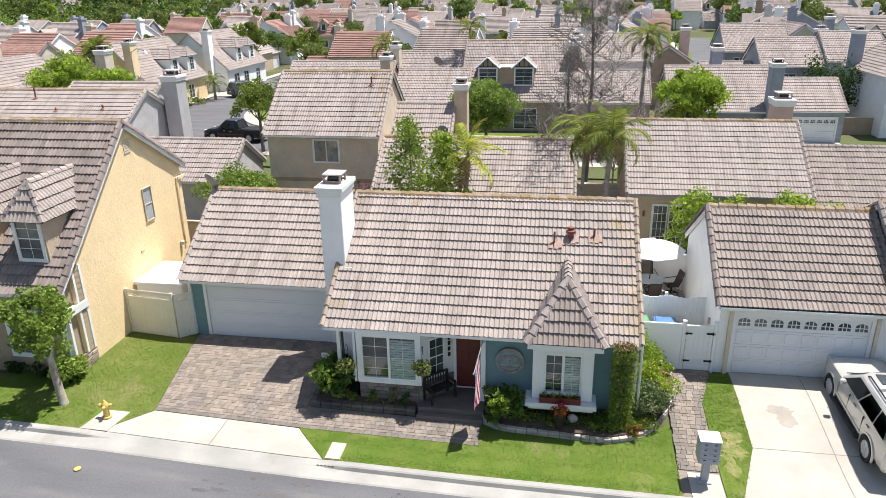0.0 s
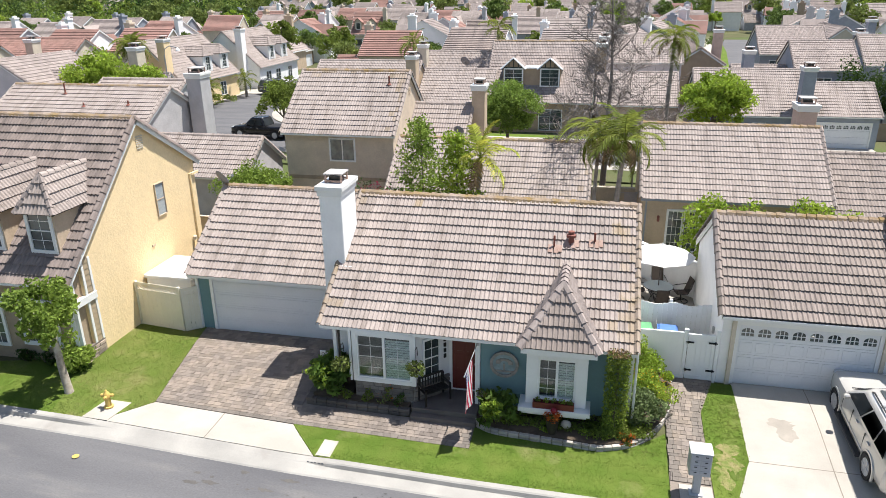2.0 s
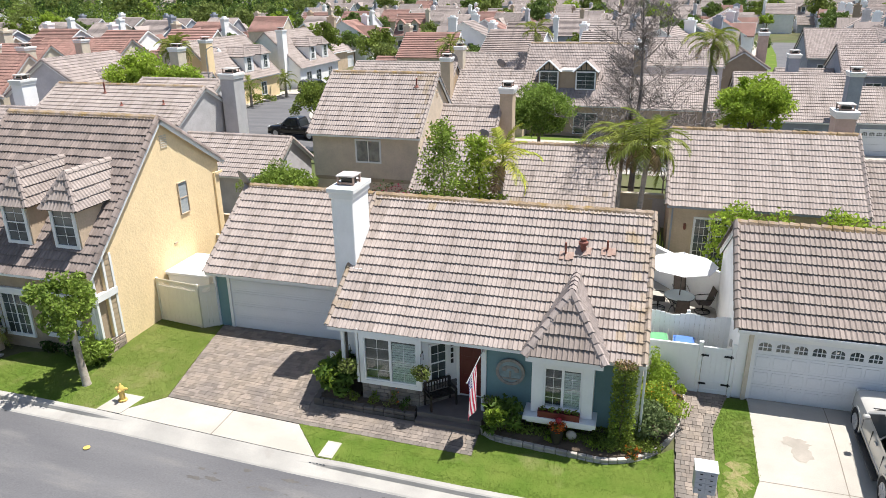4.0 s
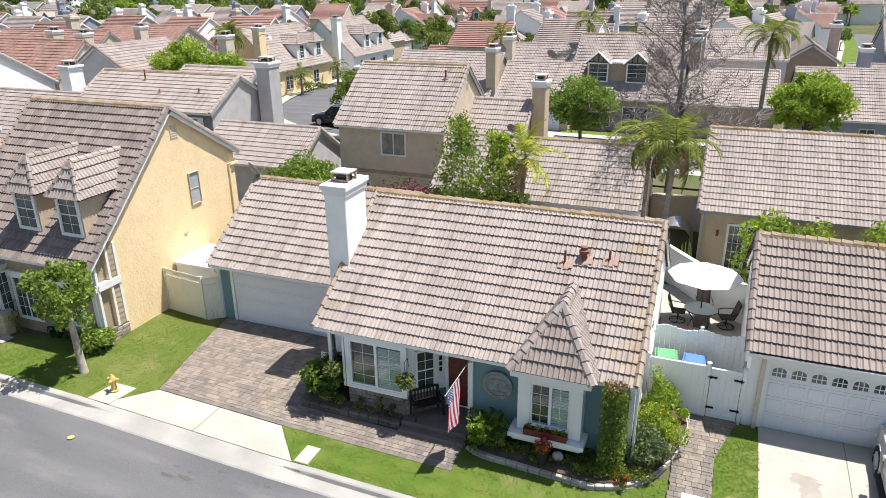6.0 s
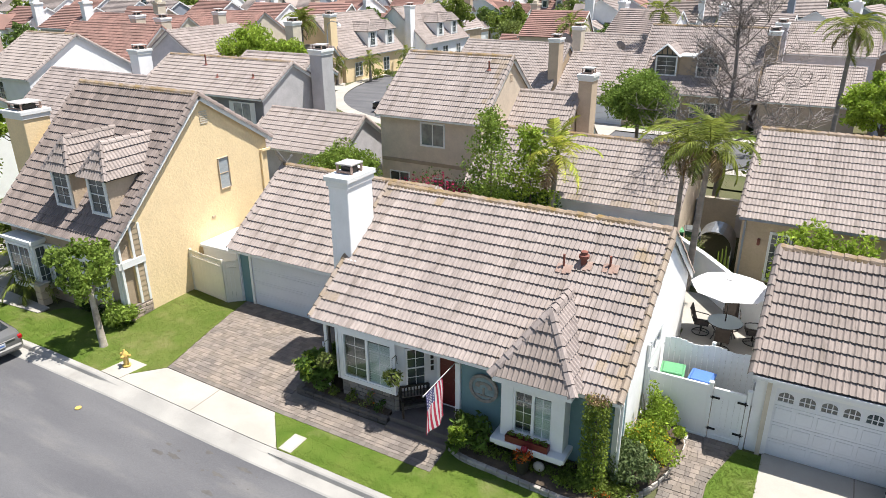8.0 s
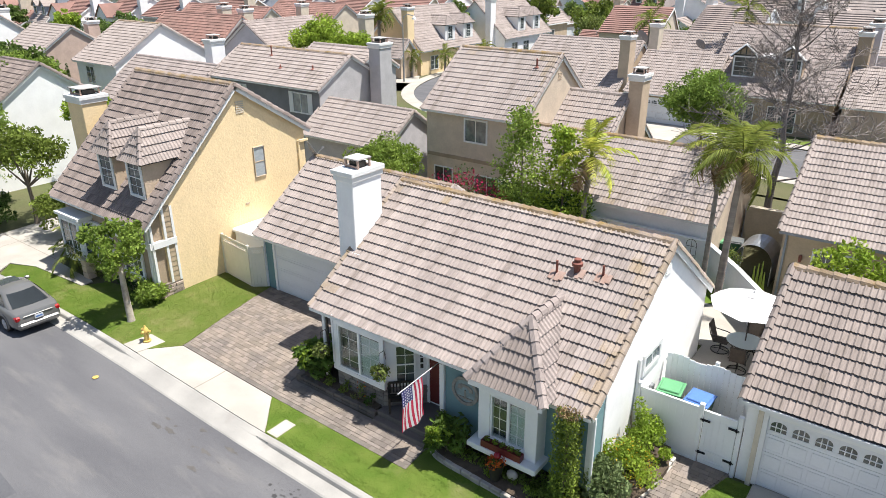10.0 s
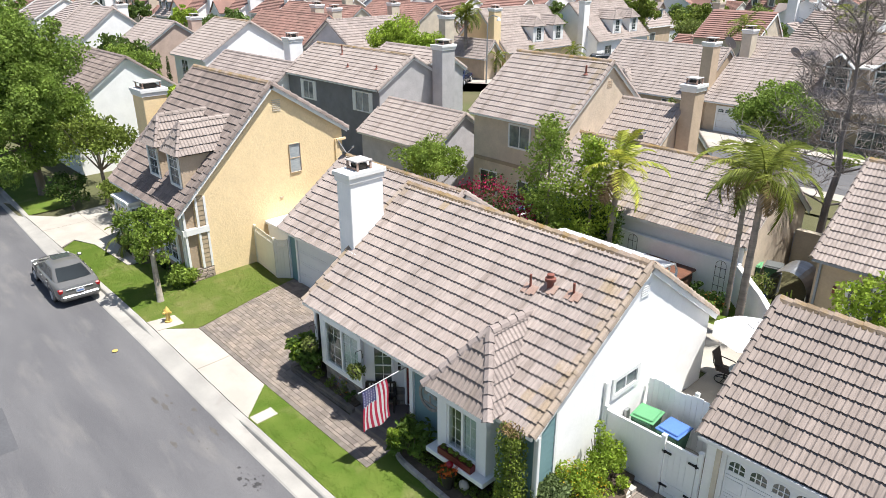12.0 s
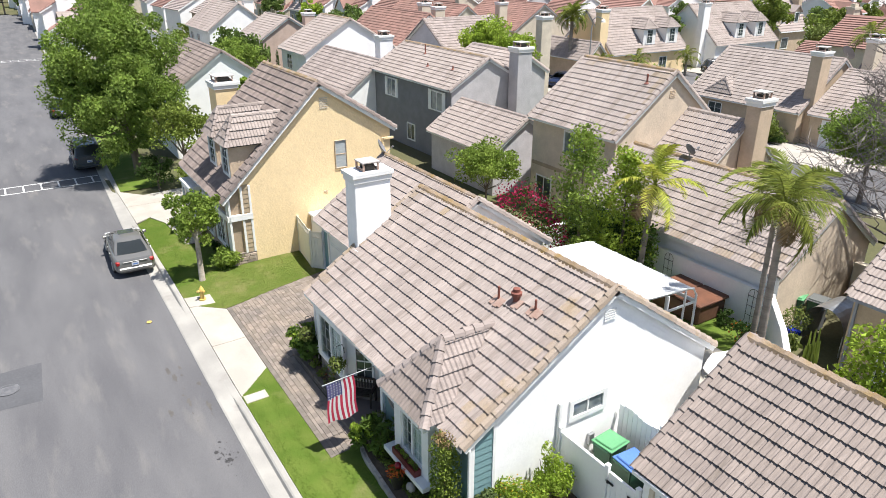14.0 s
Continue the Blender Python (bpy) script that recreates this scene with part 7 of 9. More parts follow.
bmesh.ops.create_uvsphere(gb, u_segments=14, v_segments=9, radius=0.1, matrix=Matrix.Translation((0.38, 18.22, 1.17)))
part("globe", gb, mat("red_glass_globe", (0.25, 0.01, 0.02), rough=0.1, bump=0.0, grain=0.02), pot, smooth=True)
p2 = thing("flower_pot", (-1.95, 18.78, 0.6), "small clay pot on a black stand by the porch", "flower pot")
pb = bmesh.new()
lathe(pb, (-1.93, 18.85, 0.85), [(0.08, 0.0), (0.14, 0.2), (0.15, 0.22)], 12)
part("pot", pb, BLOCK, p2)
part("stand", boxes(((-2.0, 18.78, 0.42), (-1.98, 18.80, 1.3)), ((-1.88, 18.9, 0.42), (-1.86, 18.92, 0.86)), ((-2.02, 18.76, 0.83), (-1.84, 18.94, 0.85))), DARKMETAL, p2)
cloud_part("foliage", p2, [((-1.93, 18.85, 1.12), (0.16, 0.16, 0.1), 90)], 0.08, LEAF_OLIVE, 46)
sg = bmesh.new()
bmesh.ops.create_icosphere(sg, subdivisions=2, radius=0.17, matrix=Matrix.Translation((0.75, 18.4, 0.6)) @ Matrix.Diagonal((1, 0.7, 0.9, 1)))
solid("boulder", sg, BLOCK, "smooth grey garden boulder in the bed", "boulder", smooth=True)
# window box
wb = thing("window_box", (0.35, 18.5, 1.07), "dark red wooden window box with small plants", "window box")
part("box", boxes(((-0.28, 18.40, 1.07), (0.96, 18.43, 1.27)), ((-0.28, 18.57, 1.07), (0.96, 18.60, 1.27)), ((-0.28, 18.43, 1.07), (-0.25, 18.57, 1.27)), ((0.93, 18.43, 1.07), (0.96, 18.57, 1.27)), ((-0.25, 18.43, 1.07), (0.93, 18.57, 1.2))), REDPAINT, wb)
for k in range(5):
    cloud_part("plant", wb, [((-0.12 + 0.24 * k, 18.5, 1.32), (0.1, 0.07, 0.09), 60)], 0.06, (LEAF, LEAF_LIME)[k % 2], 47 + k)
# round plaque with a relief tree
pl = thing("wall_plaque", (-1.24, 19.08, 2.1), "round weathered plaque with a relief tree", "plaque")
AGED = mat("aged_stone_plaque", (0.31, 0.29, 0.25), (0.21, 0.205, 0.185), rough=0.9, scale=6.0, grain=0.2, bump=0.4)


def disc_y(cx, cz, r, y0, y1, seg=28):
    bm = bmesh.new()
    prism(bm, [(cx + r * math.cos(a), cz + r * math.sin(a)) for a in [k * math.tau / seg for k in range(seg)]], "y", y0, y1)
    return bm


part("disc", disc_y(-1.24, 2.1, 0.42, 19.03, 19.09), mat("plaque_teal", (0.25, 0.33, 0.33), rough=0.9, scale=5.0), pl)
rim = bmesh.new()
for k in range(28):
    a0, a1 = k * math.tau / 28, (k + 1) * math.tau / 28
    q = [rim.verts.new((-1.24 + r * math.cos(a), y, 2.1 + r * math.sin(a))) for a in (a0, a1) for r in (0.36, 0.45) for y in (18.99, 19.06)]
    for f in ((0, 2, 6, 4), (2, 3, 7, 6), (0, 4, 5, 1)):
        rim.faces.new([q[i] for i in f])
bmesh.ops.recalc_face_normals(rim, faces=rim.faces)
part("rim", rim, AGED, pl)
rt = boxes(((-1.27, 19.01, 1.86), (-1.21, 19.03, 2.12)), ((-1.52, 19.012, 1.84), (-0.96, 19.03, 1.89)))
for k in range(9):
    a = math.pi * k / 8
    box(rt, (-1.24 + math.cos(a) * 0.2 - 0.07, 19.006 + 0.0025 * k, 2.14 + math.sin(a) * 0.12 - 0.04), (-1.24 + math.cos(a) * 0.2 + 0.07, 19.0335 + 0.0004 * k, 2.14 + math.sin(a) * 0.12 + 0.05), None, 0.01)
part("relief_tree", rt, AGED, pl)
# flag on its pole
fl = thing("flag", (-2.1, 19.0, 2.75), "hanging striped red and white flag with a starred blue canton", "flag")
RED = mat("flag_red_cloth", (0.60, 0.05, 0.10), rough=0.8, var=0.1, bump=0.1, trans=0.4)
WHITE = mat("flag_white_cloth", (0.84, 0.82, 0.82), rough=0.8, var=0.06, bump=0.1, trans=0.4)
BLUE = mat("flag_blue_cloth", (0.06, 0.06, 0.17), rough=0.8, var=0.1, bump=0.1)
ftip, fbase = Vector((-2.15, 17.22, 2.62)), Vector((-2.08, 19.02, 2.78))
bm = bmesh.new()
tube(bm, [fbase, ftip], 0.016, 8)
part("pole", bm, METAL, fl)
kb = bmesh.new()
bmesh.ops.create_uvsphere(kb, u_segments=10, v_segments=6, radius=0.03, matrix=Matrix.Translation(ftip))
part("finial", kb, METAL, fl)
part("bracket", boxes(((-2.13, 18.98, 2.68), (-2.03, 19.05, 2.86))), METAL, fl)


def cloth(s, d):
    """A point of the flag: s metres along the pole from its tip, d metres down."""
    p = ftip.lerp(fbase, 0.02).lerp(fbase, s / 1.8)
    wob = 0.05 * math.sin(s * 9 + d * 2.2) * (0.35 + d * 0.6)
    return p + Vector((wob + 0.03 * d, 0.22 * d * (s * 0.5 - 0.1) + 0.02 * math.sin(d * 5), -d))


def cloth_patch(name, s0, s1, d0, d1, material, off=0.0, ns=2, nd=14):
    bm = bmesh.new()
    grid = [[bm.verts.new(cloth(s0 + (s1 - s0) * i / ns, d0 + (d1 - d0) * j / nd) + Vector((off, 0, 0))) for j in range(nd + 1)] for i in range(ns + 1)]
    for i in range(ns):
        for j in range(nd):
            bm.faces.new((grid[i][j], grid[i + 1][j], grid[i + 1][j + 1], grid[i][j + 1]))
    return part(name, bm, material, fl, smooth=True)


for k in range(13):
    a = 0.06 + 0.86 * k / 13
    cloth_patch("stripe", a, a + 0.86 / 13, 0.02 if k >= 7 else 0.53, 1.34, RED if k % 2 == 0 else WHITE)
cloth_patch("canton", 0.06, 0.06 + 0.86 * 7 / 13, 0.02, 0.53, BLUE, 0.0, 7, 8)
for off in (0.006, -0.006):
    sb2 = bmesh.new()
    for i in range(5):
        for j in range(6):
            c = cloth(0.10 + 0.09 * i, 0.07 + 0.088 * j) + Vector((off, 0, 0))
            box(sb2, c - Vector((0.002, 0.016, 0.016)), c + Vector((0.002, 0.016, 0.016)))
    tagged(part("stars", sb2, WHITE, fl), kind="stuff")
# bench and hanging basket by the bay
be = thing("bench", (-3.55, 19.2, 0.6), "dark slatted garden bench on the porch", "bench")
for x in (-4.0, -3.1):
    part("side_frame", boxes(((x - 0.03, 18.95, 0.6), (x + 0.03, 19.0, 1.2)), ((x - 0.03, 19.4, 0.6), (x + 0.03, 19.45, 1.4)), ((x - 0.03, 18.95, 1.15), (x + 0.03, 19.42, 1.2))), DARKMETAL, be)
for k in range(5):
    part("seat_slat", boxes(((-4.0, 19.0 + 0.085 * k, 1.0), (-3.1, 19.06 + 0.085 * k, 1.025))), DARKMETAL, be)
for k in range(9):
    part("back_slat", boxes(((-3.97 + 0.1 * k, 19.42, 1.05), (-3.93 + 0.1 * k, 19.44, 1.4))), DARKMETAL, be)
part("top_rail", boxes(((-4.0, 19.41, 1.38), (-3.1, 19.45, 1.44))), DARKMETAL, be)
be.location, be.rotation_euler.z = (-3.46, 18.95, 0.6), math.atan2(CU.y, CU.x)
for k, (x, y, z) in enumerate(((-3.93, 18.55, 2.42), (-6.35, 18.5, 2.35))):
    hb = thing("hanging_basket", (x, y, z), "hanging basket of trailing plants on an iron bracket", "hanging basket", "hanging baskets")
    bm = bmesh.new()
    tube(bm, [(x, y + 0.15, z + 0.02), (x, y + 0.1, z + 0.2), (x, y - 0.1, z + 0.2), (x, y - 0.12, z + 0.12)], 0.012, 5)
    tube(bm, [(x, y + 0.15, z - 0.12), (x, y + 0.13, z + 0.1)], 0.012, 5)
    part("bracket", bm, DARKMETAL, hb)
    bm = bmesh.new()
    tube(bm, [(x, y - 0.12, z + 0.12), (x, y - 0.12, z - 0.42)], 0.006, 4)
    part("chain", bm, DARKMETAL, hb)
    bm = bmesh.new()
    lathe(bm, (x, y - 0.12, z - 0.6), [(0.05, 0.0), (0.14, 0.1), (0.16, 0.18)], 10)
    part("pot", bm, DARKMETAL, hb)
    cloud_part("foliage", hb, [((x, y - 0.12, z - 0.45), (0.3, 0.28, 0.24), 260)], 0.12, LEAF_OLIVE, 60 + k)


def lattice(name, parent, m, w, h, material, step=0.11, t=0.012):
    """Crossed diagonal laths in a frame, in the plane x-z of m."""
    fb = boxes(((0, -0.02, 0), (0.04, 0.02, h)), ((w - 0.04, -0.02, 0), (w, 0.02, h)), ((0.04, -0.02, 0), (w - 0.04, 0.02, 0.04)), ((0.04, -0.02, h - 0.04), (w - 0.04, 0.02, h)), m=m)
    fr = part(name, fb, material, parent)
    lb = bmesh.new()
    k = -h
    while k < w:
        for s in (1, -1):
            x0, x1 = max(0, k), min(w, k + h)
            if x1 - x0 > 0.05:
                za, zb = x0 - k, x1 - k
                if s < 0:
                    za, zb = h - za, h - zb
                d = Vector((x1 - x0, 0, zb - za))
                ang = math.atan2(d.z, d.x)
                mm = m @ Matrix.Translation((x0, 0.004 * s, za)) @ Matrix.Rotation(-ang, 4, "Y")
                box(lb, (0, -0.004, -t), (d.length, 0.004, t), mm)
        k += step
    tagged(part("laths", lb, material, fr), kind="stuff")
    return fr


lt = thing("lattice_screen", (-7.4, 19.85, 0.4), "white lattice screen beside the garage", "screen")
lattice("screen_frame", lt, Matrix.Translation((-7.7, 19.85, 0.45)), 0.75, 1.0, VINYL)

# ---- fences and gates ----
fe = thing("fence", (-15.0, 21.9, 0.6), "cream board fence with a lattice top between the houses", "fence")
for (ax, ay), (bx, by), tall, n in (((-16.2, 21.95), (-14.1, 21.70), 1.90, 9), ((-14.06, 21.68), (-13.6, 22.08), 1.86, 3)):
    fm = Matrix.Translation((ax, ay, 0.55)) @ Matrix.Rotation(math.atan2(by - ay, bx - ax), 4, "Z")
    L1 = math.hypot(bx - ax, by - ay)
    for x in (0.0, L1 - 0.08):
        part("post", boxes(((x, -0.05, 0), (x + 0.08, 0.05, tall + 0.02)), m=fm), CREAMFENCE, fe)
    for k in range(n):
        part("board", boxes(((0.08 + k * (L1 - 0.16) / n + 0.004, -0.025, 0.06), (0.08 + (k + 1) * (L1 - 0.16) / n - 0.004, 0.0, tall - 0.34)), m=fm), CREAMFENCE, fe)
    for z in (0.1, tall - 0.37, tall - 0.07):
        part("rail", boxes(((0.08, -0.04, z), (L1 - 0.08, -0.025, z + 0.08)), m=fm), CREAMFENCE, fe)
    lattice("lattice_top", fe, fm @ Matrix.Translation((0.08, -0.01, tall - 0.32)), L1 - 0.16, 0.26, CREAMFENCE, 0.08, 0.01)
sh = thing("storage_shed", (-15.4, 23.3, 0.6), "small white storage shed behind the fence", "shed")
part("body", boxes(((-16.15, 22.6, 0.55), (-14.2, 24.6, 2.35)), bevel=0.03), VINYL, sh)
part("roof", boxes(((-16.19, 22.5, 2.35), (-14.1, 24.7, 2.52)), bevel=0.04), VINYL, sh)
# white vinyl fence, gate and inner fence of the side yard
vf = thing("vinyl_fence", (3.5, 21.9, 0.6), "white vinyl privacy fence beside the house", "fence")
for x in (2.62, 4.36, 5.36):
    part("post", boxes(((x, 21.84, 0.45), (x + 0.11, 21.95, 2.42)), ((x - 0.01, 21.83, 2.42), (x + 0.12, 21.96, 2.45)), bevel=0.008), VINYL, vf)
for k in range(8):
    part("board", boxes(((2.74 + k * 0.202, 21.88, 0.6), (2.74 + k * 0.202 + 0.2005, 21.91, 2.2))), VINYL, vf)
for z in (0.55, 2.2):
    part("rail", boxes(((2.73, 21.86, z), (4.36, 21.93, z + 0.12))), VINYL, vf)
gt = thing("gate", (4.9, 21.9, 0.6), "white vinyl side gate with black hinges and latch", "gate")
part("gate_frame", boxes(((4.50, 21.86, 0.62), (4.60, 21.93, 2.28)), ((5.24, 21.86, 0.62), (5.34, 21.93, 2.28)), ((4.60, 21.86, 0.62), (5.24, 21.93, 0.76)), ((4.60, 21.86, 2.15), (5.24, 21.93, 2.28)), ((4.60, 21.86, 0.98), (5.24, 21.93, 1.06))), VINYL, gt)
for k in range(4):
    part("board", boxes(((4.60 + 0.16 * k, 21.88, 0.76), (4.756 + 0.16 * k, 21.91, 2.15))), VINYL, gt)
for z in (0.95, 1.98):
    part("hinge", boxes(((5.14, 21.84, z), (5.42, 21.86, z + 0.06)), ((5.33, 21.82, z - 0.02), (5.37, 21.86, z + 0.09))), BLACK, gt)
    part("latch", boxes(((4.42, 21.84, z - 0.02), (4.68, 21.858, z + 0.04)), ((4.48, 21.82, z - 0.03), (4.52, 21.86, z + 0.05))), BLACK, gt)
nf = thing("vinyl_fence", (4.1, 24.1, 0.6), "white vinyl picket fence across the side yard", "fence")
for k in range(17):
    x = 2.66 + k * 0.168
    part("picket", boxes(((x, 24.1, 0.62), (x + 0.163, 24.13, 2.32 + 0.05 * math.sin(k * 0.9))), bevel=0.01), VINYL, nf)
for z in (0.85, 2.0):
    part("rail", boxes(((2.62, 24.13, z), (5.55, 24.18, z + 0.1))), VINYL, nf)
part("post", boxes(((4.05, 24.13, 0.6), (4.16, 24.24, 2.45)), bevel=0.01), VINYL, nf)


def wheelie_bin(x, y, z, lid, body, label, turn=0.0):
    b = thing("wheelie_bin", (x, y, z), label, "bin", "bins in the side yard")
    m = Matrix.Translation((x, y, z)) @ Matrix.Rotation(turn, 4, "Z")
    bm = bmesh.new()
    lo = [bm.verts.new(m @ Vector(p)) for p in ((-.24, -.28, .06), (.24, -.28, .06), (.24, .26, .06), (-.24, .26, .06))]
    hi = [bm.verts.new(m @ Vector(p)) for p in ((-.33, -.38, 1.0), (.33, -.38, 1.0), (.33, .36, 1.0), (-.33, .36, 1.0))]
    bm.faces.new(lo[::-1])
    bm.faces.new(hi)
    for i in range(4):
        bm.faces.new((lo[i], lo[(i + 1) % 4], hi[(i + 1) % 4], hi[i]))
    bmesh.ops.bevel(bm, geom=bm.edges[:], offset=0.03, segments=2, affect="EDGES")
    part("body", bm, body, b, smooth=True)
    lb = bmesh.new()
    box(lb, (-.36, -.42, 1.0), (.36, .38, 1.04), m, 0.015)
    box(lb, (-.30, -.36, 1.04), (.30, .30, 1.09), m, 0.03)
    part("lid", lb, lid, b)
    for s in (-.27, .27):
        wb_ = bmesh.new()
        tube(wb_, [m @ Vector((s - .03, .28, .11)), m @ Vector((s + .03, .28, .11))], 0.11, 12)
        part("wheel", wb_, BLACK, b)
    hb_ = bmesh.new()
    tube(hb_, [m @ Vector((-.28, .42, 1.0)), m @ Vector((.28, .42, 1.0))], 0.016, 6)
    part("handle", hb_, body, b)
    return b


GREENP = mat("green_plastic", (0.12, 0.33, 0.16), rough=0.45, var=0.15, bump=0.05)
DGREENP = mat("dark_green_plastic", (0.03, 0.10, 0.055), rough=0.45, var=0.2, bump=0.05)
BLUEP = mat("blue_plastic", (0.09, 0.19, 0.48), rough=0.4, var=0.12, bump=0.05)
GREYP = mat("grey_plastic", (0.12, 0.13, 0.13), rough=0.5, var=0.15, bump=0.05)
wheelie_bin(3.12, 23.35, 0.62, GREENP, DGREENP, "dark green wheeled bin with a bright green lid", math.pi + 0.1)
wheelie_bin(3.98, 23.3, 0.62, BLUEP, DGREENP, "dark green wheeled bin with a blue lid", math.pi - 0.05)
wheelie_bin(0.55, 36.0, 0.6, GREENP, DGREENP, "green wheeled bin behind the garden wall", 0.3)
wheelie_bin(1.25, 36.4, 0.6, GREYP, DGREENP, "wheeled bin with a grey lid behind the garden wall", 0.2)
wheelie_bin(-10.6, 34.6, 0.6, BLUEP, GREYP, "dark wheeled bin by the beige house", 0.1)

# ---- patio ----
GLASSTOP = mat("frosted_table_glass", (0.40, 0.46, 0.47), rough=0.15, var=0.08, grain=0.03, bump=0.0)
SLING = mat("brown_mesh_sling", (0.075, 0.06, 0.05), rough=0.85, scale=6.0, var=0.2, grain=0.2, bump=0.2)
ta = thing("patio_table", (4.0, 28.0, 0.62), "round glass-topped patio table with a bronze frame", "table")
bm = bmesh.new()
lathe(bm, (4.0, 28.0, 1.33), [(0.0, 0.0), (0.58, 0.0), (0.6, 0.012), (0.58, 0.024), (0.0, 0.024)], 28)
part("tabletop", bm, GLASSTOP, ta)
bm = bmesh.new()
lathe(bm, (4.0, 28.0, 1.30), [(0.56, 0.0), (0.60, 0.0), (0.60, 0.03), (0.56, 0.03)], 28)
part("rim", bm, DARKMETAL, ta)
for k in range(4):
    a = k * math.pi / 2 + 0.5
    bm = bmesh.new()
    tube(bm, [(4.0 + math.cos(a) * 0.52, 28.0 + math.sin(a) * 0.52, 1.3), (4.0 + math.cos(a) * 0.3, 28.0 + math.sin(a) * 0.3, 0.95), (4.0 + math.cos(a) * 0.45, 28.0 + math.sin(a) * 0.45, 0.62)], 0.02, 6)
    part("leg", bm, DARKMETAL, ta)


def patio_chair(m, first=None):
    if first:
        return copy_thing(first, m)
    c = thing("patio_chair", (0, 0, 0), "bronze swivel patio chair with a brown mesh sling", "chair", "chairs round the patio table")
    bm = bmesh.new()
    for s in (-0.24, 0.24):
        tube(bm, [(s, -0.26, 0.42), (s, 0.2, 0.40), (s, 0.34, 0.72), (s, 0.42, 1.02)], 0.016, 6)
    tube(bm, [(-0.24, 0.42, 1.02), (0.24, 0.42, 1.02)], 0.016, 6)
    part("frame", bm, DARKMETAL, c)
    for s in (-0.29, 0.29):
        bm = bmesh.new()
        tube(bm, [(s, 0.32, 0.66), (s, -0.1, 0.64), (s, -0.26, 0.60), (s * 0.8, -0.24, 0.42)], 0.018, 6)
        part("armrest", bm, DARKMETAL, c)
    part("seat", boxes(((-0.235, -0.26, 0.405), (0.235, 0.22, 0.42)), bevel=0.005), SLING, c)
    part("backrest", boxes(((-0.235, -0.008, 0.0), (0.235, 0.008, 0.66)), m=Matrix.Translation((0, 0.21, 0.42)) @ pose(0, 0, 0, -18, 0, 0), bevel=0.005), SLING, c)
    bm = bmesh.new()
    tube(bm, [(0, 0, 0.06), (0, 0, 0.4)], 0.03, 8)
    part("pedestal", bm, DARKMETAL, c)
    bm = bmesh.new()
    ring = [(math.cos(k * math.tau / 16) * 0.3, math.sin(k * math.tau / 16) * 0.3, 0.02) for k in range(17)]
    tube(bm, ring, 0.018, 6)
    for k in range(4):
        a = k * math.pi / 2
        tube(bm, [(0, 0, 0.08), (math.cos(a) * 0.3, math.sin(a) * 0.3, 0.02)], 0.014, 5)
    part("ring_base", bm, DARKMETAL, c)
    return c


chair = patio_chair(None)
for k, (x, y, a) in enumerate(((3.2, 28.15, 90), (4.1, 28.95, 10), (4.05, 27.15, 185), (4.95, 28.2, -75))):
    if k == 0:
        chair.matrix_basis = pose(x, y, 0.625, 0, 0, a)
    else:
        patio_chair(pose(x, y, 0.625, 0, 0, a), chair)
um = thing("patio_umbrella", (4.0, 28.0, 0.62), "white octagonal patio umbrella over the table", "umbrella")
CANVAS = mat("white_canvas", (0.82, 0.81, 0.80), rough=0.85, var=0.05, grain=0.04, bump=0.08, trans=0.15)
UX, UY, UZ = 4.0, 28.0, 3.0
bm = bmesh.new()
tip = bm.verts.new((UX, UY, UZ + 0.12))
rim_v, mid_v = [], []
for k in range(16):
    a = k * math.tau / 16
    r, zz = (1.35, -0.32) if k % 2 == 0 else (1.27, -0.30)
    mid_v.append(bm.verts.new((UX + math.cos(a) * r * 0.5, UY + math.sin(a) * r * 0.5, UZ - 0.04 - (0.02 if k % 2 else 0))))
    rim_v.append(bm.verts.new((UX + math.cos(a) * r, UY + math.sin(a) * r, UZ + zz)))
for k in range(16):
    j = (k + 1) % 16
    bm.faces.new((tip, mid_v[k], mid_v[j]))
    bm.faces.new((mid_v[k], rim_v[k], rim_v[j], mid_v[j]))
part("canopy", bm, CANVAS, um)
bm = bmesh.new()
lathe(bm, (UX, UY, UZ + 0.13), [(0.28, -0.06), (0.1, 0.02), (0.04, 0.03), (0.03, 0.09), (0.0, 0.1)], 12)
part("vent", bm, CANVAS, um)
bm = bmesh.new()
tube(bm, [(UX, UY, 0.62), (UX, UY, UZ + 0.1)], 0.022, 8)
part("pole", bm, DARKMETAL, um)
for k in range(8):
    a = k * math.tau / 8
    bm = bmesh.new()
    tube(bm, [(UX, UY, UZ + 0.06), (UX + math.cos(a) * 1.33, UY + math.sin(a) * 1.33, UZ - 0.34)], 0.01, 4)
    part("rib", bm, DARKMETAL, um)
# white patio cover behind the house
pc = thing("patio_cover", (-2.9, 29.6, 0.6), "white curved aluminium patio cover with posts", "patio cover")
PCW = mat("white_cover_panel", (0.50, 0.51, 0.53), rough=0.45, var=0.06, grain=0.03, bump=0.02)
for k in range(4):
    x0, x1 = -5.4 + k * 1.27, -5.4 + (k + 1) * 1.27 - 0.02
    part("panel", boxes(((x0, 28.0, 3.08), (x1, 30.7, 3.13)), m=Matrix.Translation((0, 28.0, 3.08)) @ pose(0, 0, 0, -4, 0, 0) @ Matrix.Translation((0, -28.0, -3.08))), PCW, pc)
for k in range(5):
    x = -5.4 + k * 1.265
    bm = bmesh.new()
    pts = [(x, 28.05, 3.16), (x, 30.4, 2.99), (x, 30.75, 2.9), (x, 30.95, 2.6), (x, 30.98, 0.6)]
    tube(bm, pts, 0.045, 6)
    part("rib", bm, VINYL, pc)
part("beam", boxes(((-5.45, 30.88, 2.3), (-0.3, 30.96, 2.42))), VINYL, pc)
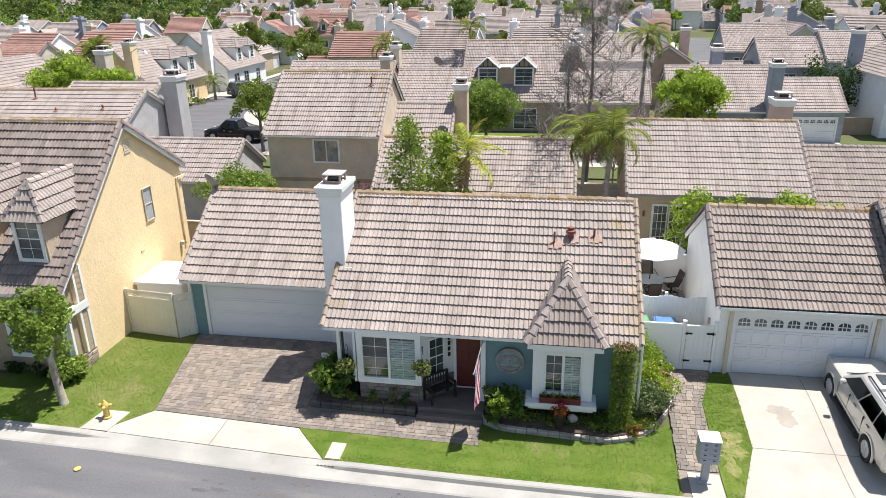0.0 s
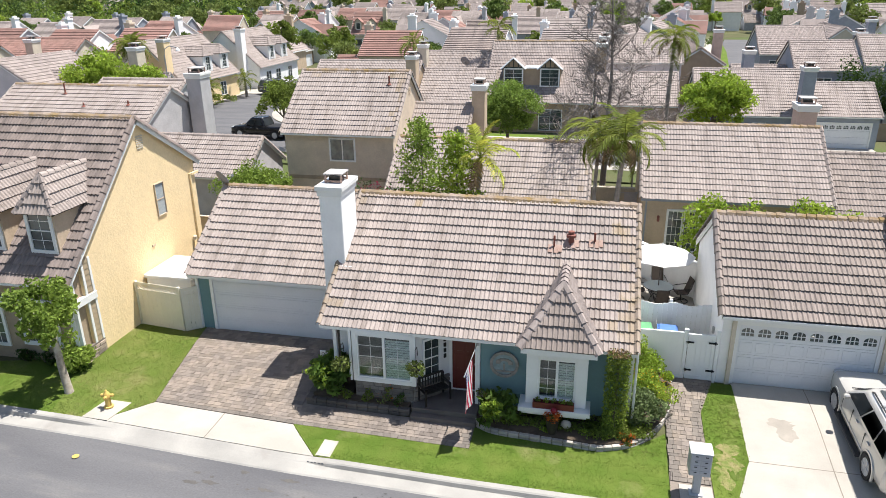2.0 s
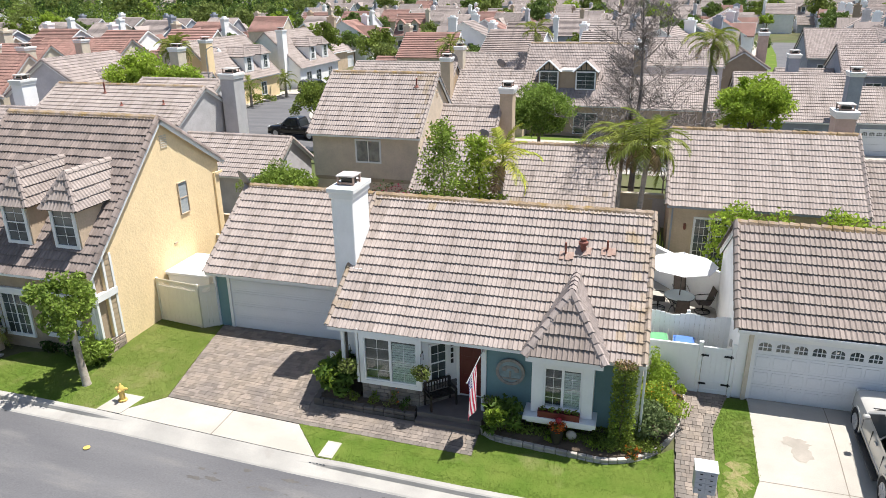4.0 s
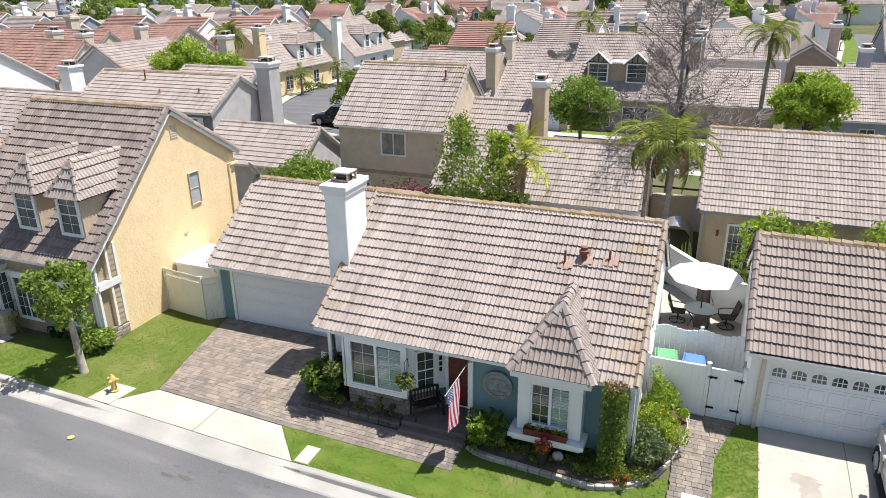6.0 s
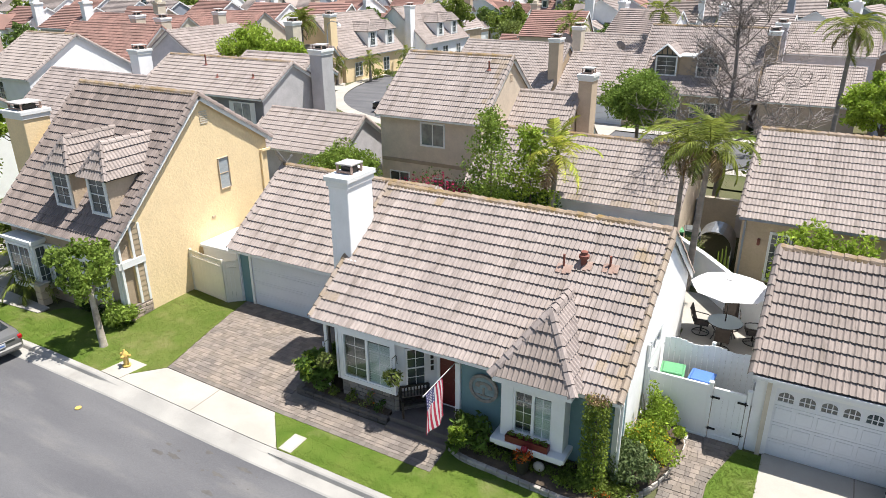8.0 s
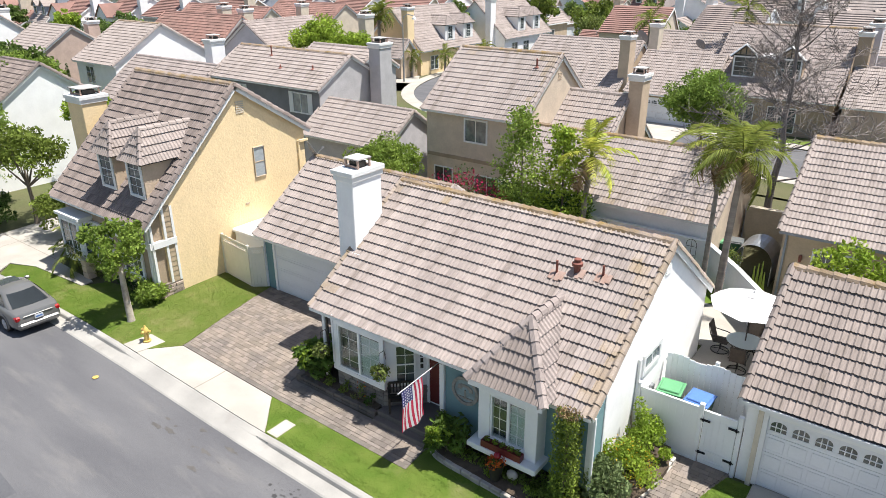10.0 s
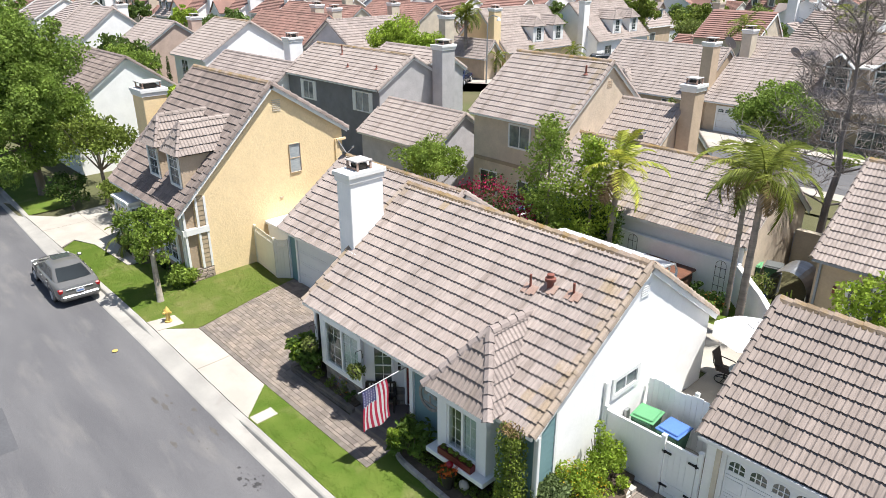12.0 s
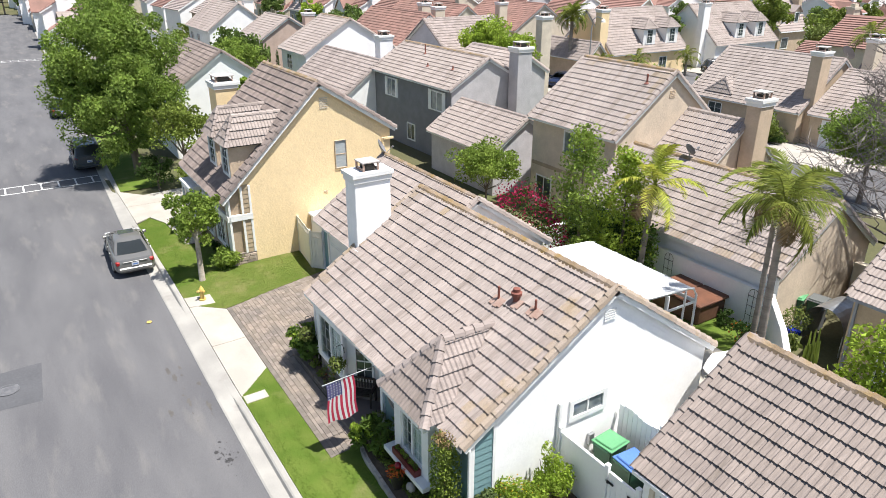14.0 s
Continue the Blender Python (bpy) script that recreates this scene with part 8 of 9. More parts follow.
part("glazing_bar", boxes(((-0.36, 28.4, 2.3), (-0.30, 30.9, 2.38)), ((-0.36, 29.4, 0.6), (-0.30, 29.46, 2.95)), ((-0.36, 30.3, 0.6), (-0.30, 30.36, 2.9))), VINYL, pc)
# hot tub with a brown cover
ht = thing("hot_tub", (-2.2, 33.2, 0.6), "hot tub with brown cabinet and padded cover", "hot tub")
BROWN = mat("brown_vinyl_cover", (0.17, 0.075, 0.045), (0.12, 0.055, 0.035), rough=0.5, scale=2.0, grain=0.1, bump=0.15)
part("cabinet", boxes(((-3.3, 32.2, 0.6), (-1.0, 33.85, 1.38)), bevel=0.08), mat("brown_cabinet", (0.13, 0.065, 0.04), rough=0.6, scale=3.0, grain=0.15), ht)
part("cover", boxes(((-3.38, 32.12, 1.38), (-2.16, 33.92, 1.52)), ((-2.14, 32.12, 1.38), (-0.92, 33.92, 1.52)), bevel=0.05), BROWN, ht)
# garden walls
STW = STUCCO["white"]


def garden_wall(pts, h, label, material=STW, t=0.15):
    w = thing("garden_wall", (pts[0][0], pts[0][1], 0.6), label, "garden wall")
    for (ax, ay), (bx, by) in zip(pts, pts[1:]):
        d = Vector((bx - ax, by - ay, 0))
        m = Matrix.Translation((ax, ay, 0)) @ Matrix.Rotation(math.atan2(d.y, d.x), 4, "Z")
        part("panel", boxes(((0, -t / 2, 0.3), (d.length + t / 2, t / 2, h)), m=m, bevel=0.02), material, w)
        part("coping", boxes(((0, -t / 2 - 0.03, h), (d.length + t / 2, t / 2 + 0.03, h + 0.07)), m=m, bevel=0.015), material, w)
    return w


garden_wall([(-9.3, 33.95), (0.75, 33.95)], 2.2, "long white stucco garden wall behind the patio")
garden_wall([(0.75, 33.95), (2.5, 32.0), (4.1, 29.9), (5.55, 28.7)], 2.15, "white stucco garden wall running at a slant")
garden_wall([(-0.2, 39.6), (3.5, 39.2)], 2.1, "pale stucco wall between the rear gardens", STUCCO["lilac"])
garden_wall([(-9.3, 33.95), (-9.3, 29.3)], 2.1, "pale stucco side wall of the garden")
garden_wall([(-24.0, 31.2), (-9.3, 31.2)], 2.0, "pale stucco wall between the back yards", STUCCO["sand"])
# trellis, arched shed, blue pot, cactus behind the wall
for k, x in enumerate((-4.0, 0.1)):
    tr = thing("trellis", (x, 33.85, 1.0), "black wire trellis leaning on the garden wall", "trellis", "trellises")
    bm = bmesh.new()
    for dx in (-0.22, 0.0, 0.22):
        tube(bm, [(x + dx, 33.85, 0.8), (x + dx, 33.84, 2.0 if dx else 2.2)], 0.01, 4)
    tube(bm, [(x + 0.22 * math.cos(a), 33.845, 2.0 + 0.22 * math.sin(a)) for a in np.linspace(0, math.pi, 9)], 0.01, 4)
    for z in (1.1, 1.5, 1.9):
        tube(bm, [(x - 0.22, 33.85, z), (x + 0.22, 33.85, z)], 0.01, 4)
    part("wire_frame", bm, DARKMETAL, tr)
ar = thing("arched_shed", (2.4, 35.2, 0.6), "arched corrugated metal garden shelter", "shed")
bm = bmesh.new()
n = 14
rings = []
for y in np.linspace(34.6, 36.2, 9):
    rings.append([bm.verts.new((2.45 + 0.78 * math.cos(a), y, 1.45 + (0.8 + 0.02 * math.sin(y * 40)) * math.sin(a)) if 0 <= i <= n else (0, 0, 0)) for i, a in enumerate(np.linspace(0, math.pi, n + 1))])
for r, s in zip(rings, rings[1:]):
    for k in range(n):
        bm.faces.new((r[k], r[k + 1], s[k + 1], s[k]))
part("arched_roof", bm, METAL, ar)
for x in (1.66, 3.20):
    part("side_panel", boxes(((x, 34.6, 0.6), (x + 0.04, 36.2, 1.45))), METAL, ar)
bp = thing("flower_pot", (1.6, 34.4, 0.6), "cobalt blue glazed pot with an olive shrub", "flower pot")
bm = bmesh.new()
lathe(bm, (1.6, 34.4, 0.6), [(0.14, 0), (0.24, 0.25), (0.26, 0.45), (0.28, 0.48)], 14)
part("pot", bm, mat("cobalt_glaze", (0.01, 0.03, 0.35), rough=0.15, bump=0.02), bp, smooth=True)
cloud_part("foliage", bp, [((1.6, 34.4, 1.5), (0.5, 0.5, 0.5), 500)], 0.1, LEAF_OLIVE, 71)
cc = thing("cactus", (3.1, 32.9, 0.6), "cluster of tall green columnar cactus", "cactus")
for k in range(7):
    bm = bmesh.new()
    x, y = 3.1 + 0.14 * (k % 4) - 0.2, 32.9 + 0.12 * (k // 4)
    tube(bm, [(x, y, 0.55), (x + 0.02, y, 1.2), (x, y, 1.5 + 0.13 * k)], [0.05, 0.06, 0.02], 7)
    part("stem", bm, LEAF, cc)
bush(2.0, 33.3, 0.5, 0.8, "spiky green plant by the shelter", 300, 0.3, LEAF_OLIVE, 73, clumps=6)
bush(0.7, 32.6, 0.5, 0.8, "low plant with orange flowers by the palms", 420, 0.12, LEAF_DARK, 74, flowers=(FLOWER_ORANGE, 40, 0.1), clumps=8)
bush(-0.4, 33.2, 0.4, 0.7, "dark green plant beside the hot tub", 360, 0.12, LEAF_DARK, 75, clumps=8)
hg = thing("hedge", (7.5, 31.0, 0.6), "bright green leafy vine hedge behind the garage", "hedge")
cloud_part("foliage", hg, [((5.6 + 0.55 * i, 30.9 + 0.25 * math.sin(i), 2.3 + 0.25 * math.sin(i * 1.7)), (0.7, 0.8, 0.75), 330) for i in range(12)] + [((5.6 + 0.55 * i, 31.0 + 0.25 * math.sin(i), 3.55 + 0.3 * math.sin(i * 1.7)), (0.6, 0.7, 0.65), 300) for i in (0, 1, 2, 3, 4, 8, 9, 10, 11)], 0.19, LEAF_LIME, 76)
hb2 = bmesh.new()
for i in range(4):
    tube(hb2, [(5.8 + 1.6 * i, 30.9, 0.5), (5.9 + 1.6 * i, 30.9, 2.2)], [0.06, 0.03], 6)
part("stem", hb2, BARK, hg)


def dish(x, y, z, r, turn, label="grey satellite dish on a bent arm"):
    d = thing("satellite_dish", (x, y, z), label, "satellite dish", "satellite dishes")
    m = Matrix.Translation((x, y, z + 0.45)) @ pose(0, 0, 0, 60, 0, turn)
    bm = bmesh.new()
    lathe(bm, (0, 0, 0), [(0.02, -0.10), (r * 0.5, -0.075), (r * 0.85, -0.02), (r, 0.02), (r * 0.97, 0.03), (r * 0.5, -0.06), (0.02, -0.085)], 18)
    bmesh.ops.transform(bm, matrix=m, verts=bm.verts)
    part("reflector", bm, GREYDISH, d, smooth=True)
    bm = bmesh.new()
    tube(bm, [(x, y, z - 0.1), (x, y, z + 0.25), m @ Vector((0, 0, -0.1))], 0.025, 6)
    part("mast", bm, METAL, d)
    bm = bmesh.new()
    tube(bm, [m @ Vector((0, -r, 0)), m @ Vector((0, -r * 0.7, 0.4))], 0.012, 5)
    box(bm, (-0.04, -r * 0.7 - 0.04, 0.36), (0.04, -r * 0.7 + 0.04, 0.46), m)
    part("receiver", bm, METAL, d)


GREYDISH = mat("grey_dish_paint", (0.20, 0.20, 0.21), rough=0.5, var=0.1, bump=0.03)
dish(-13.9, 25.4, 5.38, 0.36, 150)
dish(-6.3, 37.2, 5.3, 0.3, 170)
dish(-12.6, 72.0, 5.6, 0.5, 160)
dish(-16.6, 68.0, 6.4, 0.6, 160)

# white wall at the end of the passage between the rear houses
solid("garden_wall", boxes(((0.9, 39.2, 0.4), (3.4, 39.4, 2.3)), ((0.9, 39.14, 2.3), (3.4, 39.46, 2.4))), STUCCO["cream"], "cream stucco wall closing the passage between two houses", "wall", kind="structure")

# ---- vehicles ----
def paint(name, c, rough=0.22, metal=0.35):
    return mat(name, c, rough=rough, scale=1.2, var=0.06, grain=0.02, bump=0.0, metal=metal, spec=0.6)


CARGLASS = mat("tinted_car_glass", (0.06, 0.07, 0.074), rough=0.05, var=0.2, grain=0.02, bump=0.0, spec=0.8)
TAIL = mat("red_tail_lens", (0.35, 0.01, 0.012), rough=0.15, bump=0.0)
LENS = mat("clear_lamp_lens", (0.65, 0.66, 0.66), rough=0.12, bump=0.0)
ALLOY = mat("pale_alloy", (0.52, 0.52, 0.53), rough=0.4, scale=4.0, var=0.15, grain=0.05, bump=0.0, metal=0.3)
CHROME = mat("chrome", (0.5, 0.5, 0.5), rough=0.3, metal=1.0, bump=0.0, var=0.05, grain=0.02)
PLATE = mat("plate_paint", (0.6, 0.62, 0.66), rough=0.5, bump=0.0)
TRIMBLACK = mat("black_trim", (0.03, 0.03, 0.032), rough=0.5, var=0.2, bump=0.02)


def loft(bm, stations):
    """A body through cross-sections (x, half width, floor, waist height, top)."""
    rings = []
    for x, w, z0, zw, zt in stations:
        half = [(w * 0.86, z0), (w * 0.97, z0 + 0.09), (w, (z0 + zw) / 2), (w, zw), (w * 0.985, zw + (zt - zw) * 0.55), (w * 0.94, zt - 0.05), (w * 0.86, zt - 0.008), (w * 0.5, zt + 0.014)]
        pts = [(y, z) for y, z in half] + [(-y, z) for y, z in half[::-1]]
        rings.append([bm.verts.new((x, y, z)) for y, z in pts])
    n = len(rings[0])
    for r, s in zip(rings, rings[1:]):
        for k in range(n):
            bm.faces.new((r[k], r[(k + 1) % n], s[(k + 1) % n], s[k]))
    bm.faces.new(rings[0])
    bm.faces.new(rings[-1][::-1])
    bmesh.ops.recalc_face_normals(bm, faces=bm.faces)
    return bm


def car(label, category, colour, stations, top, wheels, r=0.33, rack=False, bed=None, sunroof=None, step=False):
    """A vehicle at the origin, its front towards +x. stations: cross-sections of the body. top: the cabin as (rear foot, rear edge of
    the roof, front edge of the roof, front foot, waist height, roof height, half width at the waist, half width of the roof, pillars)."""
    c = thing("car", (0, 0, 0), label, category, "parked vehicles")
    part("body", loft(bmesh.new(), stations), colour, c, smooth=True)
    xa, xb, xc, xd, zb, zt, wb, wt, pillars = top

    def skin(f, t):
        """Half width and height of the cabin's side: t from the waist (0) to the roof edge (1)."""
        return wb + (wt - wb) * t ** 1.25, zb + (zt - 0.05 - zb) * t

    def ends(t):
        return xa + (xb - xa) * t, xd + (xc - xd) * t
    # a rounded shell: rings from waist to roof
    bm = bmesh.new()
    rings = []
    for t, pull in ((-0.06, 0.0), (0.0, 0.0), (0.35, 0.0), (0.7, 0.0), (0.92, 0.0), (1.0, 0.05)):
        x0, x1 = ends(min(t, 1.0))
        w, z = skin(0, max(t, 0.0))
        z = z + (0.03 if t == 1.0 else 0.0) - (0.04 if t < 0 else 0.0)
        w -= pull
        x0, x1 = x0 + pull, x1 - pull
        bow = 0.10
        ring = [(x0 - bow * 0.4, 0.0), (x0, w * 0.6), (x0 + 0.10, w * 0.93), (x0 + 0.25, w), ((x0 + x1) / 2, w + 0.015), (x1 - 0.25, w), (x1 - 0.10, w * 0.93), (x1 + bow * 0.35, w * 0.6), (x1 + bow, 0.0)]
        ring += [(x, -y) for x, y in ring[-2:0:-1]]
        rings.append([bm.verts.new((x, y, z)) for x, y in ring])
    n = len(rings[0])
    for p, q in zip(rings, rings[1:]):
        for k in range(n):
            bm.faces.new((p[k], p[(k + 1) % n], q[(k + 1) % n], q[k]))
    crown = bm.verts.new(((xb + xc) / 2, 0, zt + 0.02))
    for k in range(n):
        bm.faces.new((rings[-1][k], rings[-1][(k + 1) % n], crown))
    bmesh.ops.recalc_face_normals(bm, faces=bm.faces)
    part("cabin", bm, colour, c, smooth=True)

    def sheet(name, pts, out, material=CARGLASS):
        """A thin bowed pane through rows of points, pushed out along out."""
        g = bmesh.new()
        o = Vector(out)
        front = [[g.verts.new(Vector(p) + o * 0.012) for p in row] for row in pts]
        for a, b in zip(front, front[1:]):
            for k in range(len(a) - 1):
                g.faces.new((a[k], a[k + 1], b[k + 1], b[k]))
        bmesh.ops.solidify(g, geom=g.faces[:], thickness=0.01)
        bmesh.ops.recalc_face_normals(g, faces=g.faces)
        return part(name, g, material, c, smooth=True)
    for name, end in (("windscreen", 1), ("rear_window", 0)):
        rows_ = []
        for t in (0.08, 0.5, 0.90):
            x = ends(t)[end]
            w, z = skin(0, t)
            s = 1 if end else -1
            rows_.append([(x + s * b, y * w, z) for y, b in ((-0.84, -0.045), (-0.58, 0.04 if end else 0.005), (0.0, 0.105 if end else 0.045), (0.58, 0.04 if end else 0.005), (0.84, -0.045))])
        sheet(name, rows_, (1 if end else -1, 0, 0.6))
    for s in (-1, 1):
        for f0, f1 in zip(pillars, pillars[1:]):
            rows_ = []
            for t in (0.10, 0.5, 0.88):
                x0, x1 = ends(t)
                x0, x1 = x0 + 0.14, x1 - 0.14
                w, z = skin(0, t)
                rows_.append([(x0 + (x1 - x0) * (f0 + (f1 - f0) * q) + (0.03 if q == 0 else -0.03 if q == 1 else 0), s * (w + 0.012), z) for q in (0, 0.5, 1)])
            sheet("side_window", rows_, (0, s, 0.25))
    xr, xf = stations[0][0], stations[-1][0]
    w = max(q[1] for q in stations)
    for x in wheels:
        for s in (-1, 1):
            tb_ = bmesh.new()
            lathe(tb_, (0, 0, 0), [(r * 0.66, -0.10), (r * 0.95, -0.11), (r, -0.07), (r, 0.07), (r * 0.95, 0.11), (r * 0.66, 0.10)], 24)
            m = Matrix.Translation((x, s * (w - 0.085), r)) @ Matrix.Rotation(math.pi / 2, 4, "X")
            bmesh.ops.transform(tb_, matrix=m, verts=tb_.verts)
            tyre = part("wheel", tb_, BLACK, c)
            rb = bmesh.new()
            lathe(rb, (0, 0, 0), [(0.0, -0.106), (r * 0.66, -0.104), (r * 0.68, -0.09), (r * 0.68, 0.09), (r * 0.66, 0.104), (0.0, 0.106)], 18)
            for k in range(6):
                box(rb, (r * 0.1, -0.035, -0.122), (r * 0.64, 0.035, 0.122), Matrix.Rotation(k * math.tau / 6, 4, "Z"), 0.01)
            bmesh.ops.transform(rb, matrix=m, verts=rb.verts)
            part("rim", rb, ALLOY, tyre)
            for name, ra, rb_, yy, mt in (("wheel_well", r * 0.6, r * 1.13, 0.003, BLACK), ("wheel_arch", r * 1.12, r * 1.26, 0.022, colour)):
                ab = bmesh.new()
                rows_ = [[ab.verts.new((x + math.cos(a) * q, s * (w + h), r + math.sin(a) * q)) for q, h in ((ra, -0.02), (ra, yy), (rb_, yy * 0.6), (rb_, -0.03))] for a in [-0.25 + (math.pi + 0.5) * k / 16 for k in range(17)]]
                for p, q in zip(rows_, rows_[1:]):
                    for k in range(3):
                        ab.faces.new((p[k], p[k + 1], q[k + 1], q[k]))
                bmesh.ops.recalc_face_normals(ab, faces=ab.faces)
                part(name, ab, mt, c, smooth=name == "wheel_arch")
    zr, zf = stations[1][4], stations[-3][4]
    for s in (-1, 1):
        part("tail_light", boxes(((xr + 0.0, s * w * 0.91 - 0.22 * (s > 0), zr - 0.27), (xr + 0.24, s * w * 0.91 + 0.22 * (s < 0), zr - 0.06)), bevel=0.05), TAIL, c)
        part("headlight", boxes(((xf - 0.32, s * w * 0.74 - 0.16, zf - 0.20), (xf - 0.05, s * w * 0.74 + 0.14, zf - 0.05)), bevel=0.03), LENS, c)
        part("mirror", boxes(((xd - 0.62, s * (wb + 0.04), zb + 0.02), (xd - 0.47, s * (wb + 0.22), zb + 0.16)), bevel=0.03), colour, c)
        xm = (wheels[0] + wheels[1]) / 2
        for k, f in enumerate((0.30, 0.58)):
            xx = xa + (xd - xa) * f
            part("door_handle", boxes(((xx, s * (w - 0.02), zb - 0.17), (xx + 0.17, s * (w + 0.022), zb - 0.13)), bevel=0.008), CHROME, c)
        for xx in (wheels[0] + r * 1.5, xm + 0.12, wheels[1] - r * 1.5):
            part("door_seam", boxes(((xx - 0.006, s * (w - 0.03), 0.36), (xx + 0.006, s * (w + 0.004), zb - 0.05))), TRIMBLACK, c)
        part("side_moulding", boxes(((wheels[0] + r * 1.35, s * (w - 0.02), 0.50), (wheels[1] - r * 1.35, s * (w + 0.018), 0.57)), bevel=0.008), colour, c)
        if step:
            part("running_board", boxes(((wheels[0] + r * 1.25, s * (w - 0.05), 0.29), (wheels[1] - r * 1.25, s * (w + 0.13), 0.35)), bevel=0.02), TRIMBLACK, c)
    part("rear_bumper", boxes(((xr - 0.06, -w * 0.86, 0.30), (xr + 0.16, w * 0.86, 0.58)), bevel=0.09), colour, c)
    part("front_bumper", boxes(((xf - 0.20, -w * 0.86, 0.26), (xf + 0.05, w * 0.86, 0.54)), bevel=0.06), colour, c)
    part("grille", boxes(((xf - 0.10, -w * 0.40, 0.55), (xf + 0.02, w * 0.40, 0.72)), bevel=0.01), TRIMBLACK, c)
    part("bonnet_seam", boxes(((xd + 0.06, -w * 0.72, zb - 0.03), (xd + 0.085, w * 0.72, zb + 0.012))), TRIMBLACK, c)
    part("number_plate", boxes(((xr - 0.05, -0.16, 0.62), (xr + 0.02, 0.16, 0.77))), PLATE, c)
    part("plate_bar", boxes(((xr - 0.054, -0.12, 0.67), (xr - 0.049, 0.12, 0.72))), BLUEP, c)
    part("boot_strip", boxes(((xr - 0.03, -w * 0.6, zr - 0.14), (xr + 0.03, w * 0.6, zr - 0.10)), bevel=0.01), colour, c)
    if rack:
        for s in (-1, 1):
            rb = bmesh.new()
            y = s * (wt - 0.12)
            tube(rb, [(xb + 0.15, y, zt - 0.03), (xb + 0.3, y, zt + 0.06), (xc - 0.35, y, zt + 0.06), (xc - 0.2, y, zt - 0.03)], 0.024, 6)
            part("roof_rail", rb, TRIMBLACK, c)
        for f in (0.3, 0.62):
            x = xb + (xc - xb) * f
            part("cross_bar", boxes(((x - 0.03, -wt + 0.12, zt + 0.04), (x + 0.03, wt - 0.12, zt + 0.07))), METAL, c)
    if sunroof:
        part("sunroof", boxes(((sunroof[0], -0.36, zt - 0.03), (sunroof[1], 0.36, zt + 0.026)), bevel=0.006), CARGLASS, c)
    if bed:
        x0, x1, z = bed
        part("bed_liner", boxes(((x0, -w * 0.78, z - 0.02), (x1, w * 0.78, z + 0.022))), BLACK, c)
    return c


SED = [(-2.44, 0.72, 0.32, 0.54, 0.80), (-2.36, 0.82, 0.26, 0.60, 0.93), (-2.1, 0.89, 0.23, 0.66, 1.0), (-1.5, 0.92, 0.22, 0.68, 1.03), (0.0, 0.925, 0.22, 0.68, 1.0), (1.0, 0.92, 0.22, 0.66, 0.97), (1.7, 0.90, 0.24, 0.62, 0.89), (2.15, 0.85, 0.28, 0.56, 0.78), (2.36, 0.76, 0.32, 0.50, 0.68), (2.44, 0.62, 0.36, 0.48, 0.60)]
SED_TOP = (-2.0, -1.02, 0.22, 1.28, 1.0, 1.46, 0.80, 0.60, (0.06, 0.5, 0.94))
SUVB = [(-2.44, 0.82, 0.38, 0.64, 1.08), (-2.38, 0.90, 0.32, 0.70, 1.15), (-1.4, 0.935, 0.30, 0.74, 1.16), (0.6, 0.935, 0.30, 0.74, 1.14), (1.1, 0.93, 0.30, 0.74, 1.13), (1.8, 0.92, 0.30, 0.72, 1.10), (2.2, 0.89, 0.32, 0.68, 1.05), (2.38, 0.83, 0.36, 0.62, 0.96), (2.46, 0.70, 0.42, 0.58, 0.82)]
SUV_TOP = (-2.40, -2.12, 0.28, 1.10, 1.14, 1.80, 0.88, 0.70, (0.02, 0.26, 0.60, 0.97))
VANB = [(-2.46, 0.86, 0.28, 0.60, 1.00), (-2.38, 0.92, 0.24, 0.66, 1.08), (-1.4, 0.95, 0.22, 0.68, 1.08), (0.8, 0.95, 0.22, 0.68, 1.04), (1.4, 0.93, 0.22, 0.66, 1.0), (2.1, 0.88, 0.26, 0.60, 0.82), (2.42, 0.74, 0.34, 0.52, 0.66)]
VAN_TOP = (-2.40, -2.1, 0.45, 1.5, 1.06, 1.76, 0.88, 0.70, (0.02, 0.30, 0.64, 0.97))
PICK = [(-2.85, 0.92, 0.42, 0.70, 1.06), (-2.78, 0.96, 0.40, 0.74, 1.12), (-0.7, 0.98, 0.38, 0.76, 1.12), (0.6, 0.98, 0.38, 0.76, 1.12), (1.4, 0.97, 0.38, 0.76, 1.10), (2.4, 0.95, 0.40, 0.72, 1.02), (2.75, 0.90, 0.44, 0.66, 0.92), (2.85, 0.80, 0.50, 0.62, 0.80)]
PICK_TOP = (-0.8, -0.55, 0.72, 1.5, 1.11, 1.86, 0.88, 0.72, (0.05, 0.48, 0.95))


def place(c, x, y, heading, z=None, pitch=0.0):
    c.matrix_basis = pose(x, y, gz(x, y) + 0.05 if z is None else z, 0, pitch, heading)
    return c


GREYMET = paint("warm_grey_car_paint", (0.20, 0.195, 0.185))
SILVER = paint("pale_silver_car_paint", (0.60, 0.58, 0.54))
BLUEGREY = paint("blue_grey_car_paint", (0.10, 0.11, 0.12))
BLACKP = paint("black_car_paint", (0.012, 0.012, 0.014))
NAVY = paint("dark_blue_car_paint", (0.02, 0.03, 0.07))
WHITEP = paint("white_car_paint", (0.75, 0.75, 0.74))
sedan = car("grey four-door sedan parked at the kerb", "car", GREYMET, SED, SED_TOP, (-1.4, 1.45), sunroof=(-0.25, 0.3))
place(sedan, -20.15, 14.85, 178, gz(-20.15, 14.85) + 0.02)
sedan.matrix_basis = sedan.matrix_basis @ Matrix.Scale(0.95, 4)
suv = car("pale silver sport utility vehicle on the concrete drive", "car", SILVER, SUVB, SUV_TOP, (-1.5, 1.5), 0.38, rack=True, sunroof=(-0.35, 0.15), step=True)
place(suv, 9.82, 19.55, 90, 0.34, -4.0)
